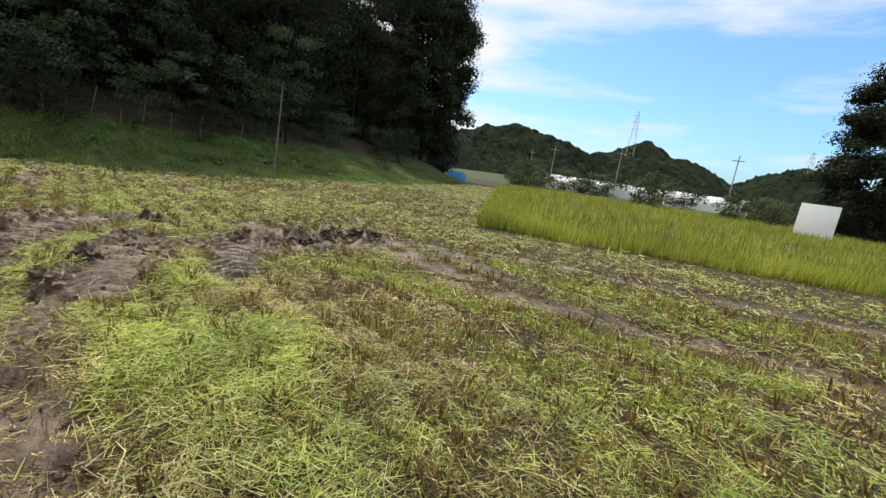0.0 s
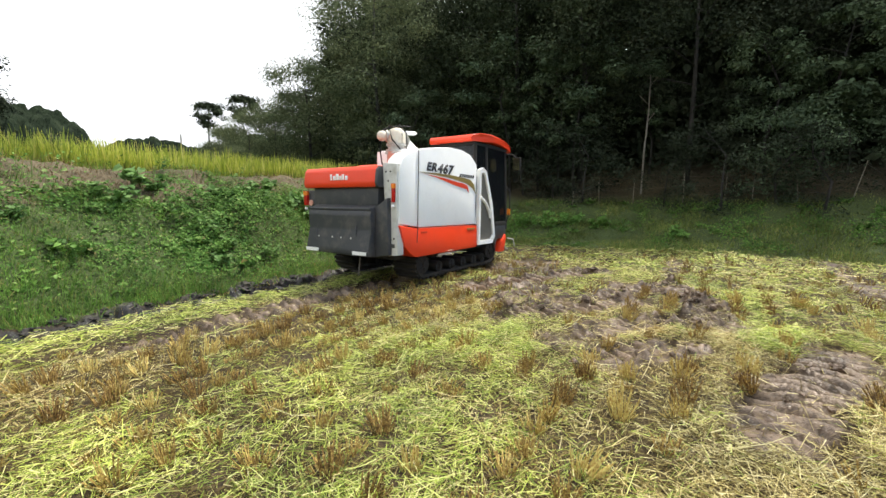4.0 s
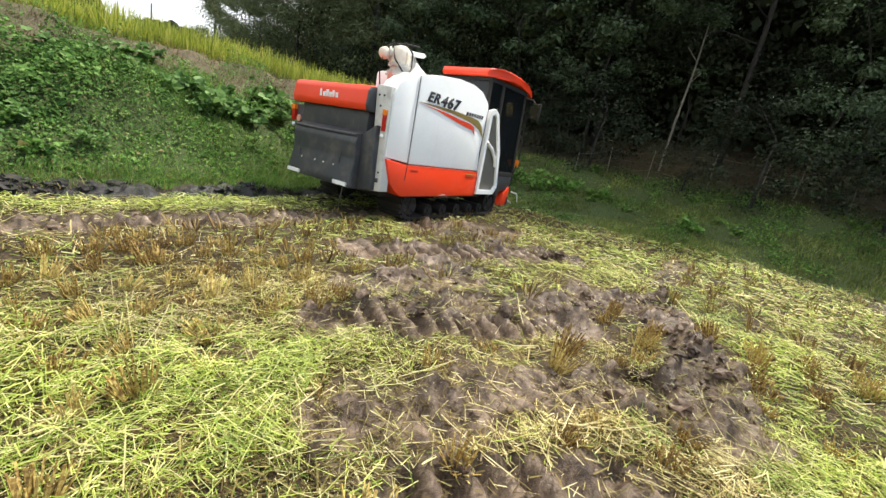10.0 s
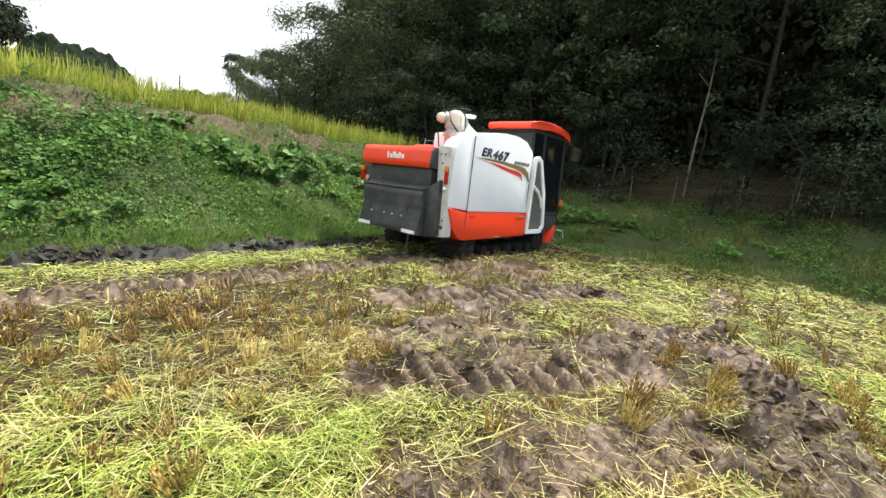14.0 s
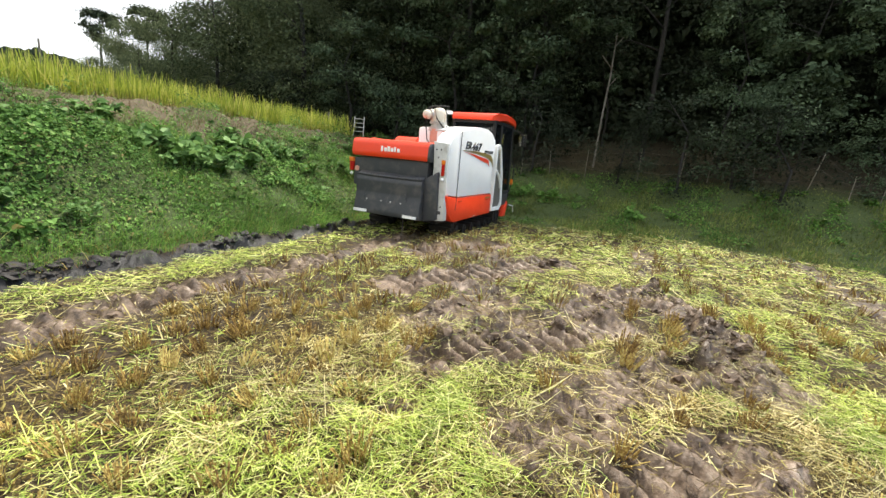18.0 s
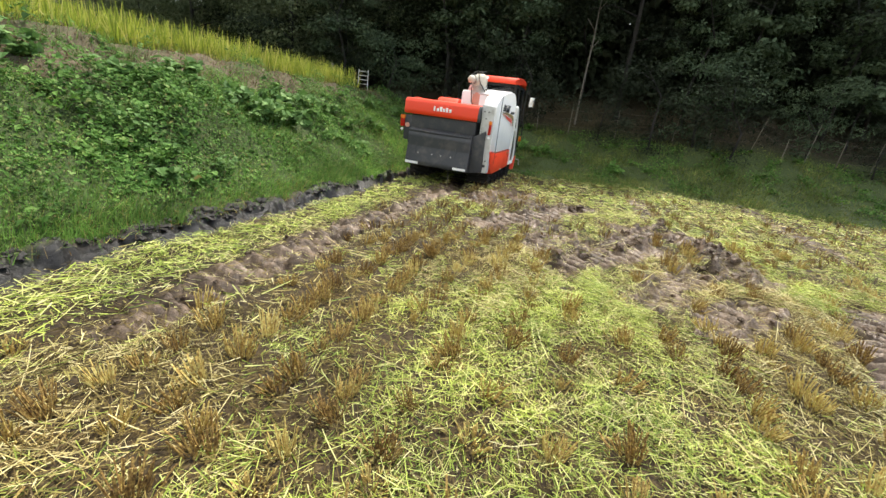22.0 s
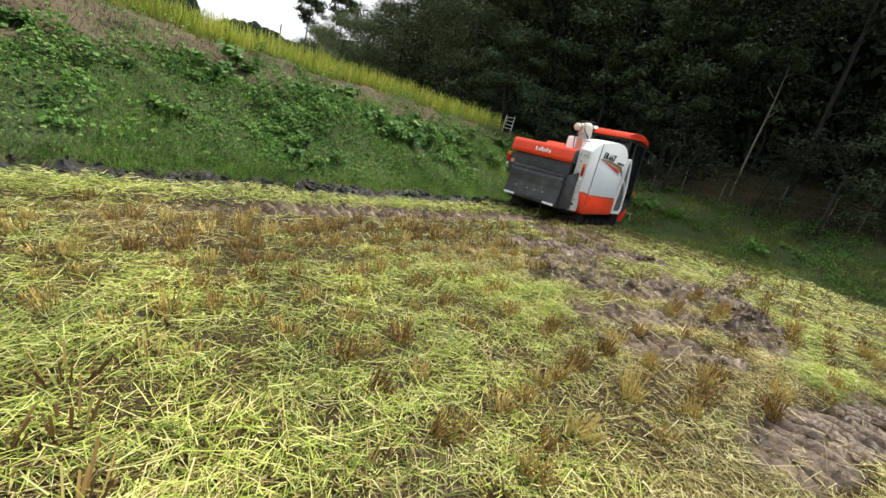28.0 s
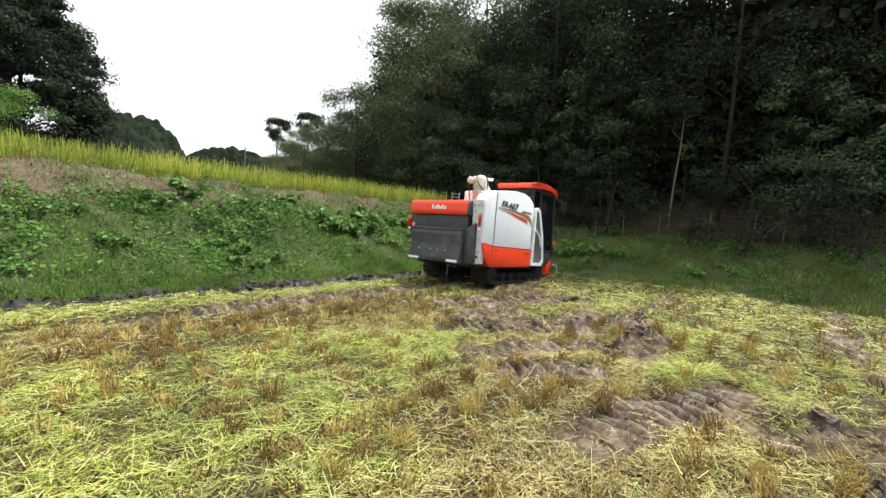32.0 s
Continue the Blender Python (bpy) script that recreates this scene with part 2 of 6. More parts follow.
M_WEED = blade_mat("broad_green_leaves", [(0.0, (0.038, 0.09, 0.017)), (0.5, (0.108, 0.225, 0.042)), (0.88, (0.215, 0.37, 0.092)), (1.0, (0.25, 0.20, 0.09))], 0.6, 0.3, 0.9, spec=0.2)
M_CREEP = blade_mat("creeper_leaves", [(0.0, (0.034, 0.08, 0.017)), (0.45, (0.08, 0.175, 0.036)), (0.85, (0.155, 0.29, 0.072)), (1.0, (0.26, 0.36, 0.13))], 0.65, 0.3, 0.9, spec=0.12)
M_SQUASH = blade_mat("large_pale_leaves", [(0.0, (0.07, 0.15, 0.036)), (0.5, (0.13, 0.24, 0.07)), (1.0, (0.22, 0.34, 0.13))], 0.6, 0.3, 0.8, spec=0.18)
M_DEAD = blade_mat("withered_herbs", [(0.0, (0.10, 0.065, 0.035)), (0.6, (0.21, 0.145, 0.085)), (1.0, (0.30, 0.24, 0.14))], 0.8, 0.2, 0.8, spec=0.1)
M_LIME = blade_mat("light_green_leaves", [(0.0, (0.09, 0.20, 0.035)), (1.0, (0.20, 0.36, 0.08))], 0.5, 0.3)
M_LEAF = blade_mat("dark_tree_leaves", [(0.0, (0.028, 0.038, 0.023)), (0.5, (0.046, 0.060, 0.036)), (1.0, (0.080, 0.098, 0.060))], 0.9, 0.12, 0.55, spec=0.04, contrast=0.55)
# leaf colour kept darker to stand for the shade within the wood
M_EVER_SHADED = blade_mat("shade_darkened_evergreen", [(0.0, (0.026, 0.034, 0.023)), (0.6, (0.042, 0.052, 0.036)), (1.0, (0.064, 0.078, 0.054))], 0.9, 0.10, 0.5, spec=0.03, contrast=0.4)
M_LEAF_C = blade_mat("mid_green_leaves", [(0.0, (0.052, 0.078, 0.045)), (1.0, (0.125, 0.17, 0.105))], 0.8, 0.2, 0.8, spec=0.08)
M_LEAF_B = blade_mat("grey_green_leaves", [(0.0, (0.062, 0.080, 0.044)), (0.5, (0.115, 0.14, 0.078)), (1.0, (0.18, 0.205, 0.12))], 0.85, 0.2, 0.3, spec=0.05)


def bark_mat(name, a, b_):
    m, n, l, b = material(name, 0.85)
    x = noise_node(n, l, 7.0, 6.0, 0.7)
    r = ramp_node(n, [(0.35, a), (0.65, b_)])
    l.new(x.outputs["Fac"], r.inputs["Fac"])
    l.new(r.outputs["Color"], b.inputs["Base Color"])
    bump(n, l, b, x.outputs["Fac"], 0.5, 0.02)
    return m


M_BARK = bark_mat("dark_bark", (0.010, 0.009, 0.008), (0.030, 0.026, 0.022))
M_PALE = bark_mat("pale_bark", (0.09, 0.078, 0.062), (0.20, 0.18, 0.145))


def mud_nodes(n, l):
    big = noise_node(n, l, 1.7, 5.0, 0.6)
    fine = noise_node(n, l, 13.0, 7.0, 0.75)
    r = ramp_node(n, [(0.26, (0.020, 0.013, 0.008)), (0.42, (0.080, 0.053, 0.034)), (0.55, (0.205, 0.147, 0.101)), (0.70, (0.45, 0.37, 0.295))])
    x = n.new("ShaderNodeMath")
    x.operation = "MULTIPLY_ADD"
    x.inputs[1].default_value, x.inputs[2].default_value = 0.75, 0.10
    l.new(fine.outputs["Fac"], x.inputs[0])
    y = n.new("ShaderNodeMath")
    y.operation = "MULTIPLY"
    y.inputs[1].default_value = 1.0
    l.new(big.outputs["Fac"], y.inputs[0])
    z = n.new("ShaderNodeMath")
    z.operation = "ADD"
    l.new(x.outputs[0], z.inputs[0])
    q = n.new("ShaderNodeMath")
    q.operation = "MULTIPLY_ADD"
    q.inputs[1].default_value, q.inputs[2].default_value = 0.6, -0.32
    l.new(y.outputs[0], q.inputs[0])
    l.new(q.outputs[0], z.inputs[1])
    l.new(z.outputs[0], r.inputs["Fac"])
    return r.outputs["Color"], fine, big


def ground_mat():
    m, n, l, b = material("field_soil_and_litter", 0.8)
    mud, fine, big = mud_nodes(n, l)

    def attr(name):
        a = n.new("ShaderNodeAttribute")
        a.attribute_name = name
        return a.outputs["Fac"]

    litter = noise_node(n, l, 34.0, 5.0, 0.7)
    lr = ramp_node(n, [(0.34, (0.012, 0.008, 0.005)), (0.5, (0.036, 0.024, 0.013)), (0.7, (0.105, 0.075, 0.035))])
    l.new(litter.outputs["Fac"], lr.inputs["Fac"])
    far = noise_node(n, l, 0.35, 5.0, 0.6)
    fr = ramp_node(n, [(0.35, (0.75, 0.72, 0.7)), (0.65, (1.25, 1.25, 1.0))])
    l.new(far.outputs["Fac"], fr.inputs["Fac"])
    litter_col = mix_node(n, l, 1.0, lr.outputs["Color"], fr.outputs["Color"], "MULTIPLY")
    gr = ramp_node(n, [(0.3, (0.022, 0.034, 0.010)), (0.7, (0.075, 0.105, 0.028))])
    l.new(litter.outputs["Fac"], gr.inputs["Fac"])
    sr = ramp_node(n, [(0.3, (0.06, 0.045, 0.026)), (0.7, (0.165, 0.125, 0.08))])
    l.new(fine.outputs["Fac"], sr.inputs["Fac"])
    c = mix_node(n, l, attr("mud"), litter_col, mud)
    c = mix_node(n, l, attr("wet"), c, (0.012, 0.011, 0.010))
    c = mix_node(n, l, attr("grass"), c, gr.outputs["Color"])
    c = mix_node(n, l, attr("bare"), c, sr.outputs["Color"])
    l.new(c, b.inputs["Base Color"])
    rr = n.new("ShaderNodeMapRange")
    rr.inputs["To Min"].default_value, rr.inputs["To Max"].default_value = 0.92, 0.36
    l.new(attr("mud"), rr.inputs["Value"])
    l.new(rr.outputs["Result"], b.inputs["Roughness"])
    grit = noise_node(n, l, 75.0, 4.0, 0.7)
    rough_sum = n.new("ShaderNodeMath")
    rough_sum.operation = "MULTIPLY_ADD"
    rough_sum.inputs[1].default_value = 0.35
    l.new(grit.outputs["Fac"], rough_sum.inputs[0])
    l.new(fine.outputs["Fac"], rough_sum.inputs[2])
    bump(n, l, b, rough_sum.outputs[0], 0.7, 0.022)
    b.inputs["Specular IOR Level"].default_value = 0.38
    return m


M_GROUND = ground_mat()
mm, nn, ll, bb = material("wet_mud_lump", 0.45, 0.0, 0.35)
_c, _f, _b = mud_nodes(nn, ll)
ll.new(mix_node(nn, ll, 1.0, _c, (0.80, 0.77, 0.75), "MULTIPLY"), bb.inputs["Base Color"])
bump(nn, ll, bb, _f.outputs["Fac"], 0.7, 0.02)
M_MUD = mm
M_WETMUD = paint("black_wet_soil", (0.016, 0.013, 0.011), 0.6, (0.05, 0.04, 0.03), 0.8, scale=8)


def hill_mat():
    m, n, l, b = material("wooded_hillside", 0.95, 0.0, 0.05)
    x = noise_node(n, l, 0.14, 6.0, 0.7)
    r = ramp_node(n, [(0.35, (0.010, 0.015, 0.009)), (0.55, (0.022, 0.032, 0.018)), (0.75, (0.042, 0.055, 0.030))])
    l.new(x.outputs["Fac"], r.inputs["Fac"])
    l.new(r.outputs["Color"], b.inputs["Base Color"])
    bump(n, l, b, x.outputs["Fac"], 1.0, 3.0)
    return m


M_HILL = hill_mat()

# ---- mesh tools ----
rng = np.random.default_rng(7)


def mesh_np(name, verts, faces, mat, smooth=False):
    """A mesh from arrays: verts (n, 3) and faces (m, 3) or (m, 4)."""
    me = bpy.data.meshes.new(name)
    verts, faces = np.asarray(verts, np.float32), np.asarray(faces, np.int32)
    k = faces.shape[1]
    me.vertices.add(len(verts))
    me.vertices.foreach_set("co", verts.ravel())
    me.loops.add(faces.size)
    me.loops.foreach_set("vertex_index", faces.ravel())
    me.polygons.add(len(faces))
    me.polygons.foreach_set("loop_start", np.arange(0, faces.size, k, dtype=np.int32))
    me.polygons.foreach_set("loop_total", np.full(len(faces), k, np.int32))
    me.polygons.foreach_set("use_smooth", np.full(len(faces), smooth, bool))
    me.update(calc_edges=True)
    me.validate()
    me.materials.append(mat)
    return me


def vnoise(x, y, seed=0):
    """Smooth lattice noise from 0 to 1."""
    x, y = np.asarray(x, float), np.asarray(y, float)
    xi, yi = np.floor(x).astype(np.int64), np.floor(y).astype(np.int64)
    fx, fy = x - xi, y - yi
    fx, fy = fx * fx * (3 - 2 * fx), fy * fy * (3 - 2 * fy)

    def h(a, b):
        v = (a * 374761393 + b * 668265263 + seed * 1442695041) & 0xFFFFFFFF
        v = ((v ^ (v >> 13)) * 1274126177) & 0xFFFFFFFF
        return ((v ^ (v >> 16)) & 0xFFFF) / 65535.0

    return (h(xi, yi) * (1 - fx) + h(xi + 1, yi) * fx) * (1 - fy) + (h(xi, yi + 1) * (1 - fx) + h(xi + 1, yi + 1) * fx) * fy


def fbm(x, y, seed=0, octaves=4):
    out, amp = 0.0, 0.5
    for k in range(octaves):
        out = out + amp * vnoise(x * 2**k, y * 2**k, seed + k)
        amp *= 0.5
    return out / (1 - 0.5**octaves)


def step(a, b, v):
    t = np.clip((np.asarray(v, float) - a) / (b - a), 0, 1)
    return t * t * (3 - 2 * t)


def ribbons(p, way, length, width, lift=None, droop=None, segs=2, taper=0.25, side=None):
    """Ribbons from points p along unit ways: bent down by droop. Arrays of n."""
    n = len(p)
    length, width = np.broadcast_to(length, n)[:, None], np.broadcast_to(width, n)[:, None]
    droop = np.broadcast_to(0.0 if droop is None else droop, n)[:, None]
    if side is None:
        side = np.cross(way, [0, 0, 1.0])
        bad = np.linalg.norm(side, axis=1) < 0.15
        a = rng.uniform(0, 6.283, n)
        side[bad] = np.stack([np.cos(a), np.sin(a), 0 * a], 1)[bad]
        side /= np.linalg.norm(side, axis=1)[:, None]
    vs = []
    for k in range(segs + 1):
        f = k / segs
        c = p + way * length * f
        c = c - np.array([0, 0, 1.0]) * droop * length * f * f
        c = c + np.stack([way[:, 0], way[:, 1], 0 * way[:, 0]], 1) * droop * length * f * f * 0.4
        w = width * (1 - (1 - taper) * f) * 0.5
        vs += [c - side * w, c + side * w]
    v = np.stack(vs, 1).reshape(-1, 3)
    base = (np.arange(n) * 2 * (segs + 1))[:, None]
    f = np.concatenate([base + np.array([[2 * k, 2 * k + 1, 2 * k + 3, 2 * k + 2]]) for k in range(segs)], 0)
    return v, f


def leaves(p, normal, size, ratio=0.55):
    """Folded leaf quads at p, lying across normal."""
    n = len(p)
    a = rng.normal(size=(n, 3))
    along = np.cross(normal, a)
    along /= np.linalg.norm(along, axis=1)[:, None] + 1e-9
    across = np.cross(normal, along)
    s = np.broadcast_to(size, n)[:, None]
    v = np.stack([p - along * s * 0.5, p + across * s * ratio * 0.5 + normal * s * 0.07,
                  p + along * s * 0.5 - normal * s * 0.10, p - across * s * ratio * 0.5 + normal * s * 0.07], 1).reshape(-1, 3)
    f = np.arange(n)[:, None] * 4 + np.arange(4)[None]
    return v, f


def broad_leaves(p, normal, size, ratio=0.85):
    """Heart-shaped leaves of two halves, folded along the midrib and bent at the tip."""
    n = len(p)
    along_ = np.cross(normal, rng.normal(size=(n, 3)))
    along_ /= np.linalg.norm(along_, axis=1)[:, None] + 1e-9
    across = np.cross(normal, along_)
    q = np.broadcast_to(size, n)[:, None]
    w = q * ratio * 0.5
    v = np.stack([p - along_ * q * 0.42, p - along_ * q * 0.30 + across * w + normal * q * 0.10, p + along_ * q * 0.18 + across * w * 0.78 + normal * q * 0.06,
                  p + along_ * q * 0.58 - normal * q * 0.16, p + along_ * q * 0.18 - across * w * 0.78 + normal * q * 0.06, p - along_ * q * 0.30 - across * w + normal * q * 0.10], 1).reshape(-1, 3)
    o = np.arange(n)[:, None] * 6
    return v, np.concatenate([o + np.array([[0, 1, 2, 3]]), o + np.array([[0, 3, 4, 5]])], 0)


def unit(v):
    return v / (np.linalg.norm(v, axis=1)[:, None] + 1e-9)


def merge(*parts):
    vs, fs, off = [], [], 0
    for v, f in parts:
        vs.append(v)
        fs.append(f + off)
        off += len(v)
    return np.concatenate(vs), np.concatenate(fs)


def part(name, bm, mat, parent, label="", smooth=True):
    """Links a bmesh (or a mesh) as one mesh object under parent."""
    if isinstance(bm, bmesh.types.BMesh):
        me = bpy.data.meshes.new(name)
        bmesh.ops.recalc_face_normals(bm, faces=bm.faces)
        bm.to_mesh(me)
        bm.free()
        me.materials.append(mat)
        if smooth:
            me.polygons.foreach_set("use_smooth", np.ones(len(me.polygons), bool))
            me.set_sharp_from_angle(angle=radians(35))
    else:
        me = bm
    ob = new(name, me)
    ob.parent = parent
    if label:
        ob["label"] = label
    return ob


def thing(name, label, category, group="", at=None):
    ob = new(name)
    ob.empty_display_size = 0.2
    if at is not None:
        ob.matrix_world = at
    return tagged(ob, label, category, group)


def add_box(bm, lo, hi, bevel=0.0):
    lo, hi = Vector(lo), Vector(hi)
    r = bmesh.ops.create_cube(bm, size=1.0, matrix=Matrix.Translation((lo + hi) / 2) @ Matrix.Diagonal((*(hi - lo), 1)))
    if bevel:
        es = {e for v in r["verts"] for e in v.link_edges}
        bmesh.ops.bevel(bm, geom=list(es), offset=bevel, segments=2, affect="EDGES", profile=0.6)
    return bm


def box(lo, hi, bevel=0.01):
    return add_box(bmesh.new(), lo, hi, bevel)


def prism(pts, axis, a, b, bevel=0.0):
    """A profile of 2D points swept from a to b along an axis (0: points are y,z; 1: x,z; 2: x,y)."""
    bm = bmesh.new()

    def at(p, c):
        return {0: (c, p[0], p[1]), 1: (p[0], c, p[1]), 2: (p[0], p[1], c)}[axis]

    v1 = [bm.verts.new(at(p, a)) for p in pts]
    v2 = [bm.verts.new(at(p, b)) for p in pts]
    bm.faces.new(v1)
    bm.faces.new(v2[::-1])
    k = len(pts)
    for i in range(k):
        bm.faces.new((v1[i], v1[(i + 1) % k], v2[(i + 1) % k], v2[i]))
    bmesh.ops.recalc_face_normals(bm, faces=bm.faces)
    if bevel:
        bmesh.ops.bevel(bm, geom=list(bm.edges), offset=bevel, segments=2, affect="EDGES", profile=0.6)
    return bm


def tube(points, radius, sides=8, bm=None, taper=None):
    """A round tube through points."""
    bm = bm or bmesh.new()
    pts = [Vector(p) for p in points]
    rings = []
    for i, p in enumerate(pts):
        d = (pts[min(i + 1, len(pts) - 1)] - pts[max(i - 1, 0)]).normalized()
        u = d.cross(Vector((0.31, 0.17, 0.93)))
        u = u.normalized() if u.length > 0.05 else d.cross(Vector((1, 0, 0))).normalized()
        w = d.cross(u)
        r = taper[i] if taper else radius
        rings.append([bm.verts.new(p + (u * math.cos(6.2832 * k / sides) + w * math.sin(6.2832 * k / sides)) * r) for k in range(sides)])
    for a, b in zip(rings, rings[1:]):
        for k in range(sides):
            bm.faces.new((a[k], a[(k + 1) % sides], b[(k + 1) % sides], b[k]))
    bm.faces.new(rings[0][::-1])
    bm.faces.new(rings[-1])
    return bm


def ball(at, r, bm=None, seg=14, squash=(1, 1, 1)):
    bm = bm or bmesh.new()
    bmesh.ops.create_uvsphere(bm, u_segments=seg, v_segments=seg // 2 + 2, radius=1.0,
                              matrix=Matrix.Translation(at) @ Matrix.Diagonal((r * squash[0], r * squash[1], r * squash[2], 1)))
    return bm

# ---- the lie of the land ----
# r runs along the mown rows (the way the harvester drives), s across them towards the bank.
RU, RN = np.array([0.559, 0.829]), np.array([-0.829, 0.559])


def rs(x, y):
    return x * RU[0] + y * RU[1], x * RN[0] + y * RN[1]


def xy(r, s):
    return r * RU[0] + s * RN[0], r * RU[1] + s * RN[1]


# foot of the slope under the wood, as x and y
FOOT_X = np.array([-60.0, -10.0, 0.5, 2.5, 6.2, 9.0, 11.0, 13.0, 18.0, 26.0, 38.0, 46.0, 60.0])
FOOT_Y = np.array([40.0, 16.5, 12.6, 11.4, 9.8, 7.3, 5.9, 5.2, 3.9, 2.9, 2.6, 16.0, 70.0])
EDGE_R = 5.62        # foot of the bank below the terrace, in s
RICE_S, RICE_END = 8.9, 11.5

# bands that the crawlers pressed while swinging round: run, half width, how clearly the ribs stand
BANDS = [([(0.2, 5.5), (1.22, 5.93), (2.4, 6.67)], 0.23, 1.0), ([(0.5, 7.0), (1.9, 7.85)], 0.20, 0.8), ([(0.42, 4.4), (1.15, 5.12)], 0.20, 0.25),
         ([(0.5, 3.9), (1.17, 4.15), (2.05, 4.45)], 0.21, 1.0), ([(1.3, 4.5), (2.15, 4.95), (3.0, 5.45)], 0.20, 0.6), ([(0.85, 3.05), (1.42, 3.37), (2.2, 3.8)], 0.18, 0.5),
         ([(0.95, 2.72), (1.6, 2.92)], 0.16, 0.9), ([(1.6, 1.6), (2.2, 2.15), (2.95, 2.68)], 0.27, 1.0), ([(1.5, 0.12), (2.15, 0.5), (3.0, 0.93), (4.15, 1.42)], 0.28, 1.0),
         ([(2.4, -1.1), (2.76, -0.69), (3.25, -0.25), (3.8, 0.1)], 0.28, 0.7), ([(3.4, -1.6), (3.9, -1.05), (4.6, -0.65)], 0.28, 1.0), ([(4.5, -0.85), (5.4, -1.5), (6.2, -2.1)], 0.30, 0.5),
         ([(5.6, -2.4), (5.2, -3.6)], 0.20, 0.3), ([(3.5, -0.4), (4.4, -0.65)], 0.25, 0.5), ([(2.85, 2.1), (4.2, 2.05)], 0.22, 0.5), ([(5.4, 0.2), (5.6, -0.35)], 0.20, 0.2)]
# rows of clods thrown up beside them: run, half width, height
RIDGES = [([(1.5, 4.42), (2.11, 4.79), (2.7, 5.2), (3.2, 5.6)], 0.11, 0.10), ([(2.95, 5.05), (2.78, 4.2), (2.43, 3.52)], 0.15, 0.065), ([(2.05, 3.62), (2.5, 3.92)], 0.12, 0.07),
          ([(0.55, 4.2), (1.3, 4.42)], 0.08, 0.05), ([(1.95, 0.74), (2.55, 1.06), (3.4, 1.48), (4.0, 1.9)], 0.10, 0.08), ([(4.3, 1.35), (4.7, 0.7)], 0.14, 0.07),
          ([(2.1, -0.85), (2.5, -0.44), (3.03, -0.11), (3.95, 0.4)], 0.10, 0.09), ([(2.77, -1.1), (3.35, -0.69), (3.75, -0.2)], 0.12, 0.07), ([(4.4, -0.55), (5.4, -1.2), (6.3, -1.85)], 0.18, 0.13),
          ([(2.25, 6.75), (2.5, 6.6)], 0.12, 0.08), ([(1.1, 2.62), (1.9, 2.95)], 0.08, 0.05), ([(3.3, 2.3), (3.9, 1.95)], 0.14, 0.07), ([(3.2, -0.2), (4.3, -0.45)], 0.12, 0.08)]
# ground churned up between them
CHURN = [([(0.7, 3.3), (1.4, 4.2), (1.6, 5.3)], 0.95), ([(2.3, 3.7), (2.5, 4.9)], 0.55), ([(1.2, 5.9), (1.6, 7.3)], 0.65), ([(1.9, 0.4), (3.6, 1.15)], 0.45), ([(2.0, 2.0), (2.8, 2.5)], 0.32),
         ([(2.4, -0.9), (3.7, 0.0)], 0.45), ([(3.6, -1.3), (4.6, -0.6)], 0.45), ([(4.6, -0.9), (6.1, -2.0)], 0.50), ([(3.0, 2.0), (4.1, 1.9)], 0.40)]
# wheelings of earlier passes at the near end of the field
LANES = [[(6.9, -3.8), (6.8, -6.0), (6.55, -9.3)], [(4.7, -3.4), (4.5, -5.3), (4.4, -6.6), (4.15, -7.9)],
         [(0.7, -3.1), (1.2, -2.3), (1.8, -1.35), (2.4, -0.5)]]


def along(x, y, run, reach=1.2):
    """Distance from a run of points, and how far along it, for the places within reach."""
    d, u = np.full_like(x, 9.0), np.zeros_like(x)
    px, py = [p[0] for p in run], [p[1] for p in run]
    near_ = np.flatnonzero((x > min(px) - reach) & (x < max(px) + reach) & (y > min(py) - reach) & (y < max(py) + reach))
    if len(near_) == 0:
        return d, u
    xs, ys, dn, un, gone = x[near_], y[near_], d[near_], u[near_], 0.0
    for (a, b), (c, e) in zip(run, run[1:]):
        far = math.hypot(c - a, e - b)
        t = np.clip(((xs - a) * (c - a) + (ys - b) * (e - b)) / far**2, 0, 1)
        q = np.hypot(xs - a - t * (c - a), ys - b - t * (e - b))
        un = np.where(q < dn, gone + t * far, un)
        dn = np.minimum(dn, q)
        gone += far
    d[near_], u[near_] = dn, un
    return d, u


def pressed(x, y):
    """How flat the crawlers pressed a place, and the relief of the ribs they left."""
    flat, rib = np.zeros_like(x), np.zeros_like(x)
    wob = (fbm(x * 3.1, y * 3.1, 37, 2) - 0.5) * 0.12
    for k, (run, half, clear) in enumerate(BANDS):
        d, u = along(x, y, run, 0.6)
        f = 1 - step(half * 0.75, half * 1.1, d + wob)
        pad = (0.5 + 0.5 * np.sin((u + wob * 0.4 + d * 0.22) * 2 * math.pi / 0.145 + k)) ** 0.75
        better = f > flat
        rib = np.where(better, (pad - 0.55) * clear * f * (0.75 + 0.5 * vnoise(u * 5.3 + k * 9, d * 4, 35)), rib)
        flat = np.maximum(flat, f)
    return flat, rib * (0.65 + 0.35 * step(0.30, 0.52, fbm(x * 1.3, y * 1.3, 38, 2)))


def swept(x, y):
    """Where the ribs lie clean of litter."""
    c = np.zeros_like(x)
    wob = (fbm(x * 3.1, y * 3.1, 37, 2) - 0.5) * 0.3
    for run, half, clear in BANDS:
        if clear >= 0.7:
            c = np.maximum(c, 1 - step(half * 0.6, half * 1.0, along(x, y, run, 0.5)[0] + wob))
    return c


